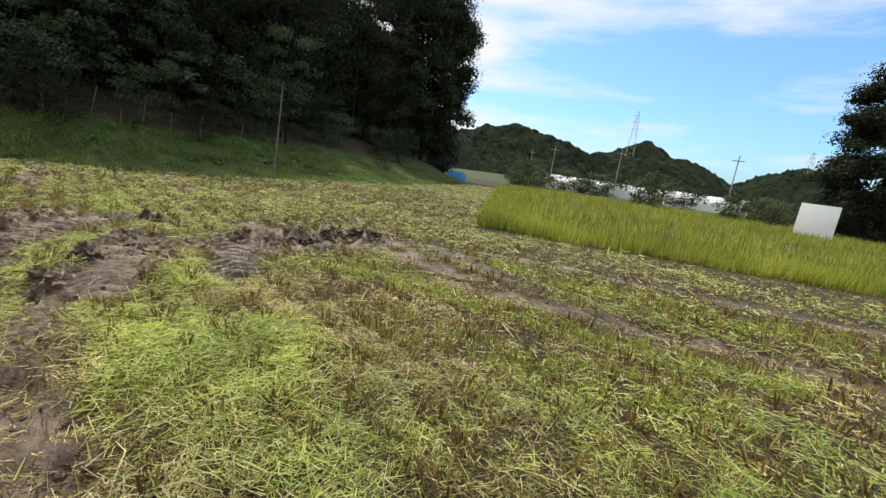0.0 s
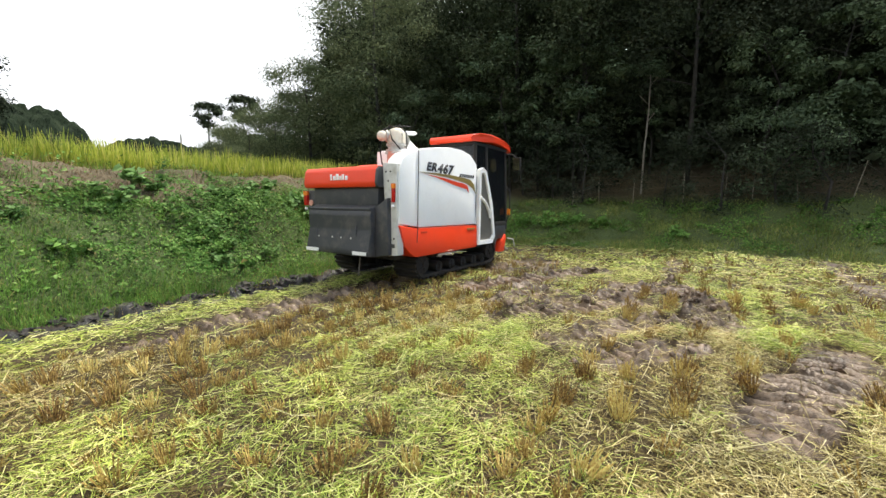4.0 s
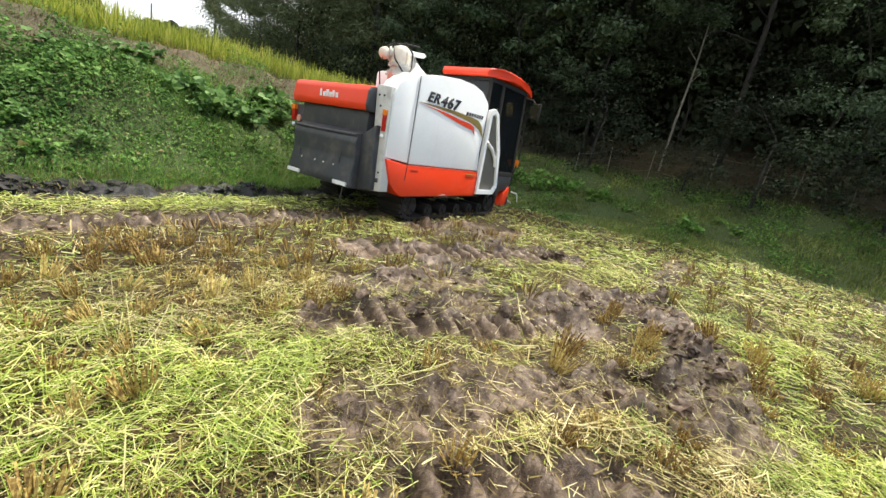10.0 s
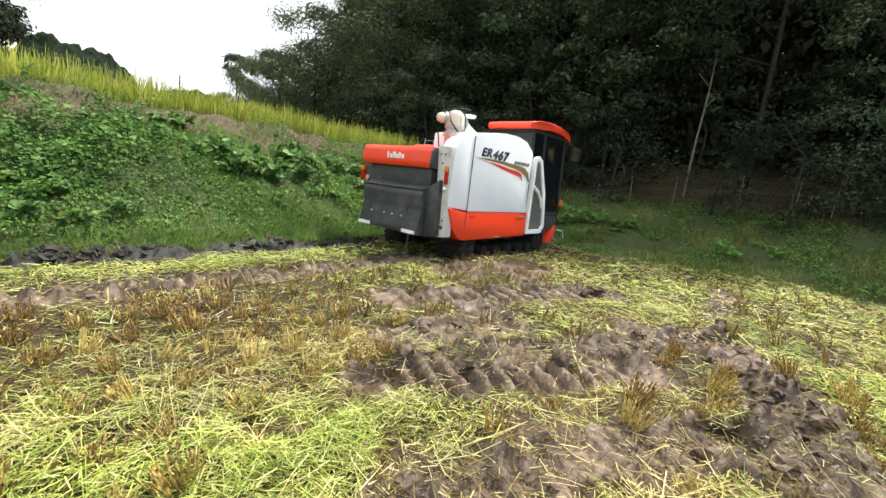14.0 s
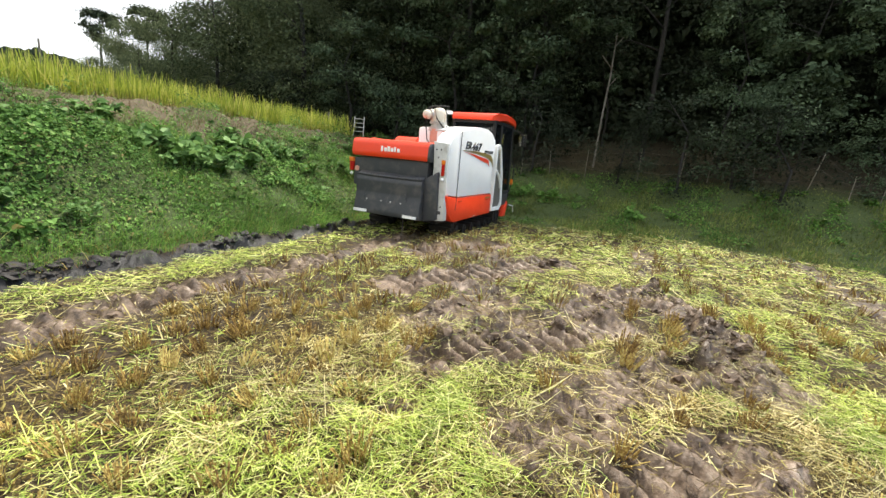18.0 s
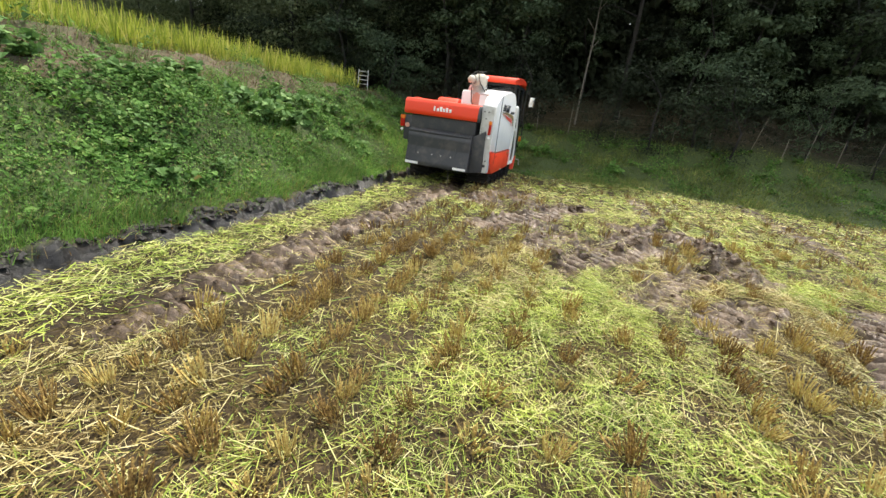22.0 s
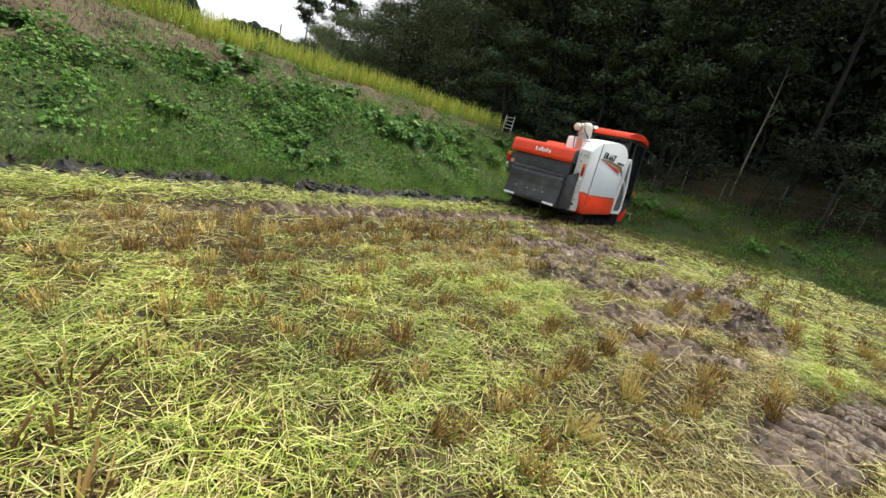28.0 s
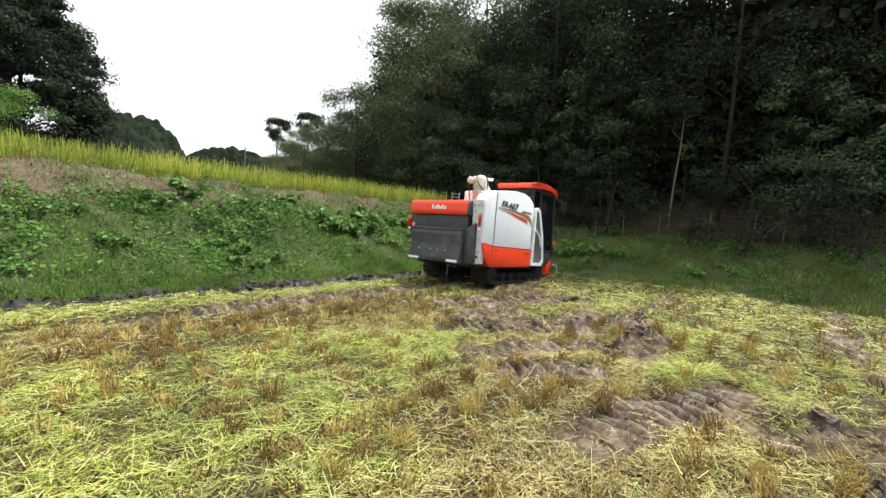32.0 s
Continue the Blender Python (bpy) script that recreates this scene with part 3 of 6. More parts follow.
def ridged(x, y):
    """Thrown-up rows of clods, in metres."""
    h = np.zeros_like(x)
    wob = (fbm(x * 4, y * 4, 39, 2) - 0.5) * 0.16
    for run, half, tall in RIDGES:
        d, u = along(x, y, run, 0.6)
        h = np.maximum(h, tall * (1 - step(0.1 * half, 1.6 * half, d + wob)) * (0.25 + 1.2 * step(0.3, 0.7, fbm(u * 3.5 + tall * 90, d * 3, 40, 2))))
    return h


def churned(x, y):
    c = np.zeros_like(x)
    wob = (fbm(x * 1.4, y * 1.4, 34, 2) - 0.5) * 0.5
    for run, half in CHURN:
        c = np.maximum(c, 1 - step(half * 0.6, half * 1.2, along(x, y, run, half + 0.6)[0] + wob))
    return c


def lane_near(x, y, runs=None):
    d = np.full_like(x, 9.0)
    for run in runs or LANES:
        for (ax_, ay_), (bx, by) in zip(run, run[1:]):
            t = np.clip(((x - ax_) * (bx - ax_) + (y - ay_) * (by - ay_)) / ((bx - ax_) ** 2 + (by - ay_) ** 2), 0, 1)
            d = np.minimum(d, np.hypot(x - ax_ - t * (bx - ax_), y - ay_ - t * (by - ay_)))
    return d


def mudness(x, y):
    m = churned(x, y) * 0.7 * step(0.50, 0.66, fbm(x * 2.4, y * 2.4, 17, 3))
    wob = (fbm(x * 3.3, y * 3.3, 11, 3) - 0.5) * 0.5
    for run, half, clear in BANDS:
        m = np.maximum(m, 1 - step(half * 0.85, half * 1.3, along(x, y, run, 0.7)[0] + wob))
    for run, half, tall in RIDGES:
        m = np.maximum(m, 1 - step(half * 0.9, half * 1.7, along(x, y, run, 0.7)[0] + wob))
    r, s = rs(x, y)
    lane = (1 - step(0.11, 0.27, np.abs(s - 4.12) + (fbm(r * 1.3, s * 3, 5) - 0.5) * 0.35)) * step(-9, -6, r) * (1 - step(9.0, 9.6, r))
    m = np.maximum(m, lane * 0.9 * step(0.44, 0.62, fbm(r * 0.8, s, 8) + 0.10))
    m = np.maximum(m, (1 - step(0.15, 0.30, np.abs(s - 5.28) + (fbm(r * 2, s * 4, 6) - 0.5) * 0.25)) * (1 - step(11.0, 11.6, r)))
    for c in (0.6, -1.9, -4.4, -6.9):      # wheelings between the cut rows
        lane = (1 - step(0.10, 0.26, np.abs(s - c) + (fbm(r * 1.1, s * 3, 15) - 0.5) * 0.4)) * step(0.5, 0.68, fbm(r * 0.5, s + c, 18) + 0.05)
        m = np.maximum(m, lane * 0.8)
    return np.maximum(m, (1 - step(0.10, 0.26, lane_near(x, y) + (fbm(x * 1.5, y * 1.5, 16) - 0.5) * 0.3)) * 0.9)


def furrow(x, y):
    r, s = rs(x, y)
    return (1 - step(0.16, 0.30, np.abs(s - 5.30) + (fbm(r * 2, s * 4, 6) - 0.5) * 0.22)) * (1 - step(11.0, 11.5, r))


def foot_depth(x, y):
    """How far a place lies beyond the foot of the wooded slope."""
    return (y - np.interp(x, FOOT_X, FOOT_Y)) * 0.88


def height(x, y, fine=True):
    r, s = rs(x, y)
    d = foot_depth(x, y)
    field = np.zeros_like(x)
    if fine:
        m = mudness(x, y)
        field = (fbm(x * 1.7, y * 1.7, 1) - 0.5) * 0.05 + (fbm(x * 6, y * 6, 2) - 0.5) * 0.025
        flat, rib = pressed(x, y)
        clod = (np.abs(fbm(x * 3.4, y * 3.4, 3, 3) - 0.5) * -0.4 + 0.05) + (fbm(x * 7, y * 7, 33, 2) - 0.5) * 0.12 + (fbm(x * 12, y * 12, 4, 2) - 0.5) * 0.10
        field = field * (1 - 0.5 * flat) + m * clod * (1.0 - 0.88 * flat) - 0.05 * flat + rib * 0.125 + flat * ((fbm(x * 13, y * 13, 32, 3) - 0.5) * 0.03 + (fbm(x * 4, y * 4, 31, 2) - 0.5) * 0.05)
        field = field + ridged(x, y) * (1 - 0.6 * flat) * (0.35 + 1.5 * np.abs(fbm(x * 8, y * 8, 36, 3) - 0.5) * 2.2)
        field = field - (1 - step(0.08, 0.24, lane_near(x, y))) * 0.06
        lane = (1 - step(0.14, 0.32, np.abs(s - 4.12))) * (1 - step(9.0, 9.6, r))
        field = field - lane * 0.045 + lane * m * np.sin(r * 2 * math.pi / 0.15) * 0.04 * step(0.3, 0.5, fbm(r * 0.7, s, 29, 2))
        k = (1 - step(0.05, 0.26, np.abs(s - 5.28))) * (1 - step(11.0, 11.5, r))
        field = field - k * (0.13 + (fbm(r * 3, s * 3, 9) - 0.5) * 0.12)
        k = (1 - step(0.04, 0.20, np.abs(s - 5.50))) * (1 - step(11.0, 11.5, r))
        field = field + k * (0.03 + (fbm(r * 4, s * 4, 10) - 0.5) * 0.16)
    bank = np.interp(s, [EDGE_R, 5.9, 6.9, 7.9, 8.5, 8.95, 30, 60, 300], [0, 0.22, 0.92, 1.44, 1.76, 1.70, 1.75, 4.0, 30.0])
    bank = bank * (1 + 0.003 * np.clip(11 - r, 0, 18))
    bank = bank + ((fbm(x * 0.9, y * 0.9, 21) - 0.5) * 0.35 + (fbm(x * 2.6, y * 2.6, 23, 2) - 0.5) * 0.24) * step(5.7, 6.6, s) * (1 - step(8.3, 8.9, s))
    ends = 1 - step(12.0, 16.5, r) * 0.85
    hill = np.interp(d, [0, 0.8, 2.5, 4.5, 9, 20, 60, 400], [0, 0.12, 0.62, 1.45, 3.0, 6.0, 13.0, 60.0])
    hill = hill + (fbm(x * 0.5, y * 0.5, 22) - 0.5) * 0.5 * step(0.8, 3, d)
    wood = step(-14, -7, x) + (1 - step(-14, -7, x)) * 0.25
    fall = -0.6 * step(30, 60, x)
    return field * (s < 5.75) * (d < 0.4) + np.maximum(bank * ends * (s > EDGE_R), hill * wood) + fall * (d < 0)


def axis(lo, f0, f1, hi, fine, mid, m0, m1, growth=1.22):
    a = list(np.arange(f0, f1, fine))
    v = f1
    while v < m1:
        a.append(v)
        v += mid
    g = mid
    while v < hi:
        a.append(v)
        g *= growth
        v += g
    a.append(hi)
    v, low = f0 - mid, []
    while v > m0:
        low.append(v)
        v -= mid
    g = mid
    while v > lo:
        low.append(v)
        g *= growth
        v -= g
    low.append(lo)
    return np.array(low[::-1] + a)


def bareness(x, y):
    """The withered strip below the rice."""
    r, s = rs(x, y)
    low = 7.72 - 0.75 * (1 - step(-3.0, 5.0, r))
    return step(low - 0.2, low + 0.2, s + (fbm(x * 1.1, y * 1.1, 44) - 0.5) * 0.9) * (1 - step(8.9, 9.2, s)) * (0.6 + 0.4 * step(0.34, 0.52, fbm(x * 1.5, y * 1.5, 43)))


def build_ground():
    ax = axis(-1500, -4.4, 5.4, 1500, 0.021, 0.16, -9.0, 17.0)
    ay = axis(-1500, -2.2, 7.2, 1500, 0.021, 0.16, -8.0, 15.0)
    gx, gy = np.meshgrid(ax, ay)
    x, y = gx.ravel(), gy.ravel()
    z = height(x, y)
    nx, ny = len(ax), len(ay)
    i = (np.arange(ny - 1)[:, None] * nx + np.arange(nx - 1)[None]).ravel()
    me = mesh_np("ground", np.stack([x, y, z], 1), np.stack([i, i + 1, i + nx + 1, i + nx], 1), M_GROUND, True)
    r, s = rs(x, y)
    d = foot_depth(x, y)
    green = np.maximum(step(5.50, 5.66, s + (fbm(x * 2, y * 2, 41) - 0.5) * 0.3), step(-1.3, -0.2, d + (fbm(x * 1.2, y * 1.2, 42) - 0.5) * 1.4))
    green = green * (1 - 0.9 * step(3.5, 4.5, d))
    green = np.maximum(green, step(60, 90, np.hypot(x, y)) * 0.8)
    bare = bareness(x, y) * (d < 0)
    for name, val in (("mud", mudness(x, y)), ("wet", furrow(x, y)), ("grass", green), ("bare", bare * 0.9)):
        me.attributes.new(name, "FLOAT", "POINT").data.foreach_set("value", np.ascontiguousarray(val, dtype=np.float32))
    return tagged(new("ground", me), "mown rice field with muddy ruts between grassy slopes", "ground", kind="structure")


build_ground()

# ---- the harvester ----


def lettering(text, size, parent, m, mat, label, shear=0.0, name="lettering", extrude=0.001, gap=1.12):
    cu = bpy.data.curves.new("text", "FONT")
    cu.body, cu.size, cu.extrude, cu.shear, cu.align_x = text, size, extrude, shear, "LEFT"
    cu.bevel_depth, cu.bevel_resolution, cu.space_character = size * 0.036, 1, gap
    tmp = new("text", cu)
    bpy.context.view_layer.update()
    me = bpy.data.meshes.new_from_object(tmp.evaluated_get(bpy.context.evaluated_depsgraph_get()))
    bpy.data.objects.remove(tmp)
    me.materials.clear()
    me.materials.append(mat)
    ob = part(name, me, mat, parent, label)
    ob.matrix_local = m
    return ob


WHEELS = []


def crawler(parent, y0, y1, name_label):
    """One rubber track: belt with lugs round a flat oval, and its wheels."""
    bm = bmesh.new()
    path = []
    for k in range(9):
        a = radians(90 + 180 * k / 8)
        path.append((-1.15 + 0.19 * math.cos(a), 0.20 + 0.19 * math.sin(a)))
    for k in range(9):
        a = radians(-90 + 180 * k / 8)
        path.append((0.85 + 0.21 * math.cos(a), 0.24 + 0.21 * math.sin(a)))
    n = len(path)
    outer = [[bm.verts.new((px, yy, pz)) for px, pz in path] for yy in (y0, y1)]
    cx = -0.15
    inner = [[bm.verts.new((px + (0.03 if px < cx else -0.03), yy, 0.22 + (pz - 0.22) * 0.82)) for px, pz in path] for yy in (y0, y1)]
    for i in range(n):
        j = (i + 1) % n
        bm.faces.new((outer[0][i], outer[0][j], outer[1][j], outer[1][i]))
        bm.faces.new((inner[0][i], inner[1][i], inner[1][j], inner[0][j]))
        bm.faces.new((outer[0][i], inner[0][i], inner[0][j], outer[0][j]))
        bm.faces.new((outer[1][i], outer[1][j], inner[1][j], inner[1][i]))
    belt = part("track_belt", bm, M_TRACK, parent, name_label)
    full = []
    for (ax_, az), (bx, bz) in zip(path, path[1:] + path[:1]):
        k = max(1, int(math.hypot(bx - ax_, bz - az) / 0.10))
        for q in range(k):
            t = q / k
            full.append((ax_ + (bx - ax_) * t, az + (bz - az) * t, math.atan2(bz - az, bx - ax_)))
    bm = bmesh.new()
    for px, pz, a in full:
        m = Matrix.Translation((px, (y0 + y1) / 2, pz)) @ Matrix.Rotation(-a, 4, "Y") @ Matrix.Translation((0, 0, -0.014)) @ Matrix.Diagonal((0.045, abs(y1 - y0) * 0.96, 0.03, 1))
        bmesh.ops.create_cube(bm, size=1.0, matrix=m)
    part("tread", bm, M_TRACK, belt)
    for px, pz, q in ((-1.15, 0.20, 0.13), (0.85, 0.24, 0.14), (-0.75, 0.13, 0.085), (-0.4, 0.13, 0.085), (-0.05, 0.13, 0.085), (0.3, 0.13, 0.085), (0.6, 0.13, 0.085)):
        c, w = (y0 + y1) / 2, abs(y1 - y0) / 2
        bm = tube([(0, -w + 0.02, 0), (0, w - 0.02, 0)], q, 16)
        tube([(0, -w - 0.005, 0), (0, w + 0.005, 0)], q * 0.35, 8, bm)
        for k in range(5):
            a = 1.2566 * k
            tube([(q * 0.3 * math.cos(a), -w + 0.012, q * 0.3 * math.sin(a)), (q * 0.85 * math.cos(a), -w + 0.012, q * 0.85 * math.sin(a))], q * 0.1, 5, bm)
        ob = part("track_wheel", bm, M_TRACK, parent)
        ob.matrix_local = Matrix.Translation((px, c, pz))
        WHEELS.append((ob, px, c, pz, q))


def build_harvester():
    H = thing("combine_harvester", "orange and white crawler combine harvester splashed with mud", "combine harvester")
    # chassis and tracks
    part("chassis", box((-1.65, -0.72, 0.30), (0.95, 0.78, 0.62), 0.02), M_BLACK, H)
    crawler(H, -0.86, -0.42, "muddy black rubber crawler track")
    crawler(H, 0.86, 0.42, "muddy black rubber crawler track")
    # white flank with the rear corner piece, and the orange skirt below
    side = [(-1.40, 0.76), (0.20, 0.76), (0.17, 1.05), (0.19, 1.70), (0.15, 1.78), (-0.05, 1.90), (-0.30, 1.945), (-0.62, 1.945), (-1.01, 1.90), (-1.385, 1.83)]
    part("side_panel", prism(side, 1, -0.93, -0.45, 0.018), M_WHITE, H, "white moulded side panel")
    corner = [(-1.805, 0.815), (-1.415, 0.765), (-1.40, 1.825), (-1.60, 1.765), (-1.72, 1.68), (-1.785, 1.54)]
    part("corner_panel", prism(corner, 1, -0.925, -0.66, 0.022), M_WHITE, H, "white rear corner panel")
    skirt = [(-1.81, 0.80), (-1.45, 0.745), (0.205, 0.745), (0.225, 0.40), (0.20, 0.365), (-1.47, 0.345), (-1.58, 0.40), (-1.69, 0.50)]
    part("skirt_panel", prism(skirt, 1, -0.945, -0.60, 0.02), M_ORANGE, H, "orange lower side panel, scuffed")
    part("sticker", box((-1.36, -0.9485, 0.675), (-1.22, -0.94, 0.70), 0.002), M_DULL, H, "faded orange sticker")
    part("panel_seam", tube([(-1.407, -0.931, 1.81), (-1.418, -0.936, 1.2), (-1.432, -0.945, 0.76), (-1.45, -0.947, 0.55)], 0.005, 6), M_INK, H)
    part("panel_seam", tube([(-1.44, -0.944, 0.752), (-0.6, -0.944, 0.752), (0.19, -0.944, 0.752)], 0.004, 6), M_INK, H)
    part("scuff", prism([(-0.72, 0.37), (-0.60, 0.385), (-0.50, 0.372)], 1, -0.947, -0.94), M_GREYWHITE, H, "pale scrape in the orange paint")
    part("warning_plate", box((-0.12, -0.951, 0.675), (0.12, -0.94, 0.70), 0.003), M_GOLD, H, "small yellow and black sticker")
    part("sticker", box((-0.10, -0.9485, 0.645), (0.10, -0.94, 0.66), 0.002), M_DULL, H, "faded orange sticker")
    # stripes and letters
    def stripe(pts, mat, name, label):
        part(name, prism(pts, 1, -0.9365, -0.928), mat, H, label)
    stripe([(-1.30, 1.505), (-1.0, 1.475), (-0.75, 1.43), (-0.5, 1.385), (-0.25, 1.35), (-0.13, 1.335), (-0.07, 1.28), (-0.11, 1.385), (-0.24, 1.42), (-0.5, 1.44), (-0.8, 1.475)], M_RED, "red_stripe", "red swoosh stripe")
    stripe([(-1.38, 1.525), (-1.0, 1.505), (-0.7, 1.49), (-0.35, 1.455), (-0.15, 1.425), (0.02, 1.37), (0.15, 1.27), (0.09, 1.42), (-0.03, 1.49), (-0.2, 1.51), (-0.6, 1.53), (-1.0, 1.535)], M_GOLD, "gold_stripe", "gold swoosh stripe")
    up = Matrix(((1, 0, 0, 0), (0, 0, -1, 0), (0, 1, 0, 0), (0, 0, 0, 1)))
    lettering("ER", 0.165, H, Matrix.Translation((-1.235, -0.936, 1.56)) @ up @ Matrix.Diagonal((1.25, 1, 1, 1)), M_INK, "dark model letters", 0.25)
    lettering("467", 0.195, H, Matrix.Translation((-0.965, -0.936, 1.545)) @ up @ Matrix.Diagonal((1.22, 0.96, 1, 1)), M_INK, "dark model numbers", 0.25, gap=1.14)
    for k in range(7):
        x = -0.36 + k * 0.065
        bm = prism([(x, 1.52), (x + 0.045, 1.52), (x + 0.06, 1.57), (x + 0.015, 1.57)], 1, -0.9345, -0.929)
        part("letter_bar", bm, M_INK, H)
    # rear: orange top box, dark hood, reflectors
    lid = [(-1.93, 1.30), (-1.95, 1.36), (-1.93, 1.53), (-1.89, 1.585), (-1.55, 1.60), (-1.55, 1.30)]
    part("top_box", prism(lid, 1, -0.63, 0.84, 0.025), M_ORANGE, H, "orange rear cover box")
    for k, (w, h) in enumerate(((0.03, 0.085), (0.045, 0.06), (0.045, 0.085), (0.045, 0.06), (0.035, 0.08), (0.045, 0.06))):
        y = 0.24 - k * 0.062
        bm = box((-1.957, y - w, 1.40), (-1.944, y, 1.40 + h), 0.004)
        part("emblem_bar", bm, M_REFLECT, H, "white emblem strokes")
    part("box_end", prism([(-1.925, 1.295), (-1.945, 1.36), (-1.925, 1.525), (-1.885, 1.575), (-1.30, 1.59), (-1.30, 1.295)], 1, -0.665, -0.615, 0.01), M_DARK, H, "dark end cap of the rear cover")
    part("upper_hood", box((-1.86, -0.60, 1.02), (-1.40, 0.72, 1.31), 0.03), M_DARK, H)
    hood = [(-1.86, 1.06), (-1.96, 1.00), (-1.985, 0.92), (-1.97, 0.72), (-2.03, 0.44), (-2.02, 0.37), (-1.5, 0.32), (-1.4, 1.06)]
    part("rear_hood", prism(hood, 1, -0.58, 0.70, 0.025), M_DARK, H, "dark grey plastic rear hood")
    part("hood_side", prism([(-0.58, 1.03), (-0.80, 1.16), (-0.82, 0.40), (-0.58, 0.36)], 0, -1.90, -1.45, 0.015), M_DARK, H)
    part("hood_lip", tube([(-1.955, 0.69, 1.005), (-1.965, 0.1, 1.0), (-1.955, -0.57, 1.005)], 0.022, 8), M_DARK, H)
    for y0, y1, z0 in ((0.52, 0.30, 0.70), (0.05, -0.12, 0.66), (-0.30, -0.44, 0.78)):
        part("hood_rib", tube([(-1.982, y0, z0), (-2.0, y0 - 0.02, z0 - 0.14)], 0.008, 6), M_DARK, H)
    for y in (0.45, 0.16, -0.02, -0.22):
        part("bolt", ball((-1.99 - 0.004, y, 0.60), 0.014, seg=8), M_STEEL, H)
    for y0, y1 in ((0.68, 0.42), (-0.30, -0.55)):
        bm = prism([(y0, 0.385), (y0, 0.43), (y1, 0.43), (y1, 0.385)], 0, -2.05, -2.03)
        part("reflector", bm, M_REFLECT, H, "white reflective strip")
    # rear right post of pressed steel
    pm = part("corner_post", prism([(-0.655, 1.62), (-0.90, 1.60), (-0.92, 0.40), (-0.75, 0.38), (-0.70, 0.95)], 0, -1.83, -1.70, 0.012), M_GREYWHITE, H, "dusty pale steel corner post with bolt holes")
    for y, z in ((-0.72, 1.50), (-0.80, 1.50), (-0.76, 1.38), (-0.76, 0.92), (-0.80, 0.78), (-0.86, 0.62), (-0.80, 0.52), (-0.86, 1.05)):
        part("bolt_hole", tube([(-1.836, y, z), (-1.80, y, z)], 0.013, 8), M_BLACK, pm)
    part("number_tag", box((-1.845, -0.87, 0.50), (-1.825, -0.78, 0.55), 0.003), M_DARK, pm)
    t = part("tail_light", box((-1.86, -0.885, 1.10), (-1.80, -0.835, 1.34), 0.01), M_LENS_R, H, "red and amber tail light")
    part("amber_lens", box((-1.864, -0.888, 1.28), (-1.80, -0.832, 1.345), 0.006), M_LENS_O, t)
    hs = part("lamp_housing", box((-1.86, 0.70, 0.80), (-1.66, 0.86, 1.27), 0.03), M_DARK, H)
    t = part("tail_light", box((-1.90, 0.84, 1.04), (-1.74, 0.92, 1.26), 0.012), M_LENS_R, H, "red and amber tail light")
    part("amber_lens", box((-1.904, 0.838, 1.19), (-1.745, 0.924, 1.255), 0.008), M_LENS_O, t)
    part("round_reflector", tube([(-1.875, 0.78, 1.08), (-1.85, 0.78, 1.08)], 0.045, 14), M_PINK, hs)
    part("reversing_lamp", ball((-1.87, 0.89, 0.99), 0.028, seg=10), M_REFLECT, H)
    part("reversing_lamp", ball((-1.86, -0.865, 1.045), 0.026, seg=10), M_REFLECT, H)
    # left flank, top deck, grain tank
    part("left_panel", prism([(-1.5, 0.55), (0.9, 0.55), (0.9, 1.55), (-1.4, 1.62)], 1, 0.78, 0.88, 0.03), M_ORANGE, H, "orange left side panel")
    part("thresher_deck", box((-1.5, -0.45, 0.62), (0.6, 0.80, 1.48), 0.04), M_DARK, H)
    part("red_cover", prism([(-1.45, 1.48), (-1.25, 1.68), (-0.6, 1.68), (-0.4, 1.48)], 1, -0.02, 0.42, 0.04), M_ORANGE, H, "orange thresher cover")
    part("grain_tank", box((-1.35, -0.85, 1.45), (0.0, -0.08, 1.86), 0.05), M_WHITE, H)
    # unloading auger: pink standpipe, cast elbow, motor, stowed white tube and hoses
    part("standpipe", tube([(-1.31, -0.40, 1.45), (-1.30, -0.40, 1.84)], 0.105, 18), M_PINK, H, "faded red auger standpipe")
    part("tank_flap", box((-1.40, -0.70, 1.80), (-1.12, -0.30, 1.825), 0.008), M_GREYWHITE, H)
    for z0, z1, q in ((1.83, 1.865, 0.15), (1.865, 1.92, 0.118), (1.92, 1.945, 0.145)):
        part("flange", tube([(-1.26, -0.40, z0), (-1.26, -0.40, z1)], q, 20), M_STEEL, H)
    for k in range(8):
        a = 0.785 * k
        part("bolt", tube([(-1.26 + 0.132 * math.cos(a), -0.40 + 0.132 * math.sin(a), 1.94), (-1.26 + 0.132 * math.cos(a), -0.40 + 0.132 * math.sin(a), 1.965)], 0.012, 6), M_STEEL, H)
    gb = tube([(-1.26, -0.40, 1.94), (-1.26, -0.40, 2.0), (-1.255, -0.40, 2.10), (-1.25, -0.40, 2.15), (-1.25, -0.40, 2.175)], 0.1, 14, taper=[0.125, 0.13, 0.125, 0.10, 0.06])
    for a in (0.4, 2.5, 4.6):
        c, w = math.cos(a), math.sin(a)
        tube([(-1.26 + 0.12 * c, -0.40 + 0.12 * w, 1.95), (-1.26 + 0.135 * c, -0.40 + 0.135 * w, 2.06), (-1.25 + 0.09 * c, -0.40 + 0.09 * w, 2.15)], 0.016, 6, gb)
    part("gearbox", gb, M_CREAM, H, "worn cast metal auger gearbox")
    part("elbow", tube([(-1.25, -0.40, 2.04), (-1.12, -0.34, 2.035), (-1.05, -0.31, 2.025)], 0.1, 16, taper=[0.10, 0.115, 0.11]), M_STEEL, H, "cast metal auger elbow")
    part("flange", tube([(-1.07, -0.32, 2.03), (-1.04, -0.305, 2.025)], 0.135, 18), M_STEEL, H)
    mo = tube([(-1.29, -0.38, 2.06), (-1.36, -0.32, 2.06)], 0.062, 12)
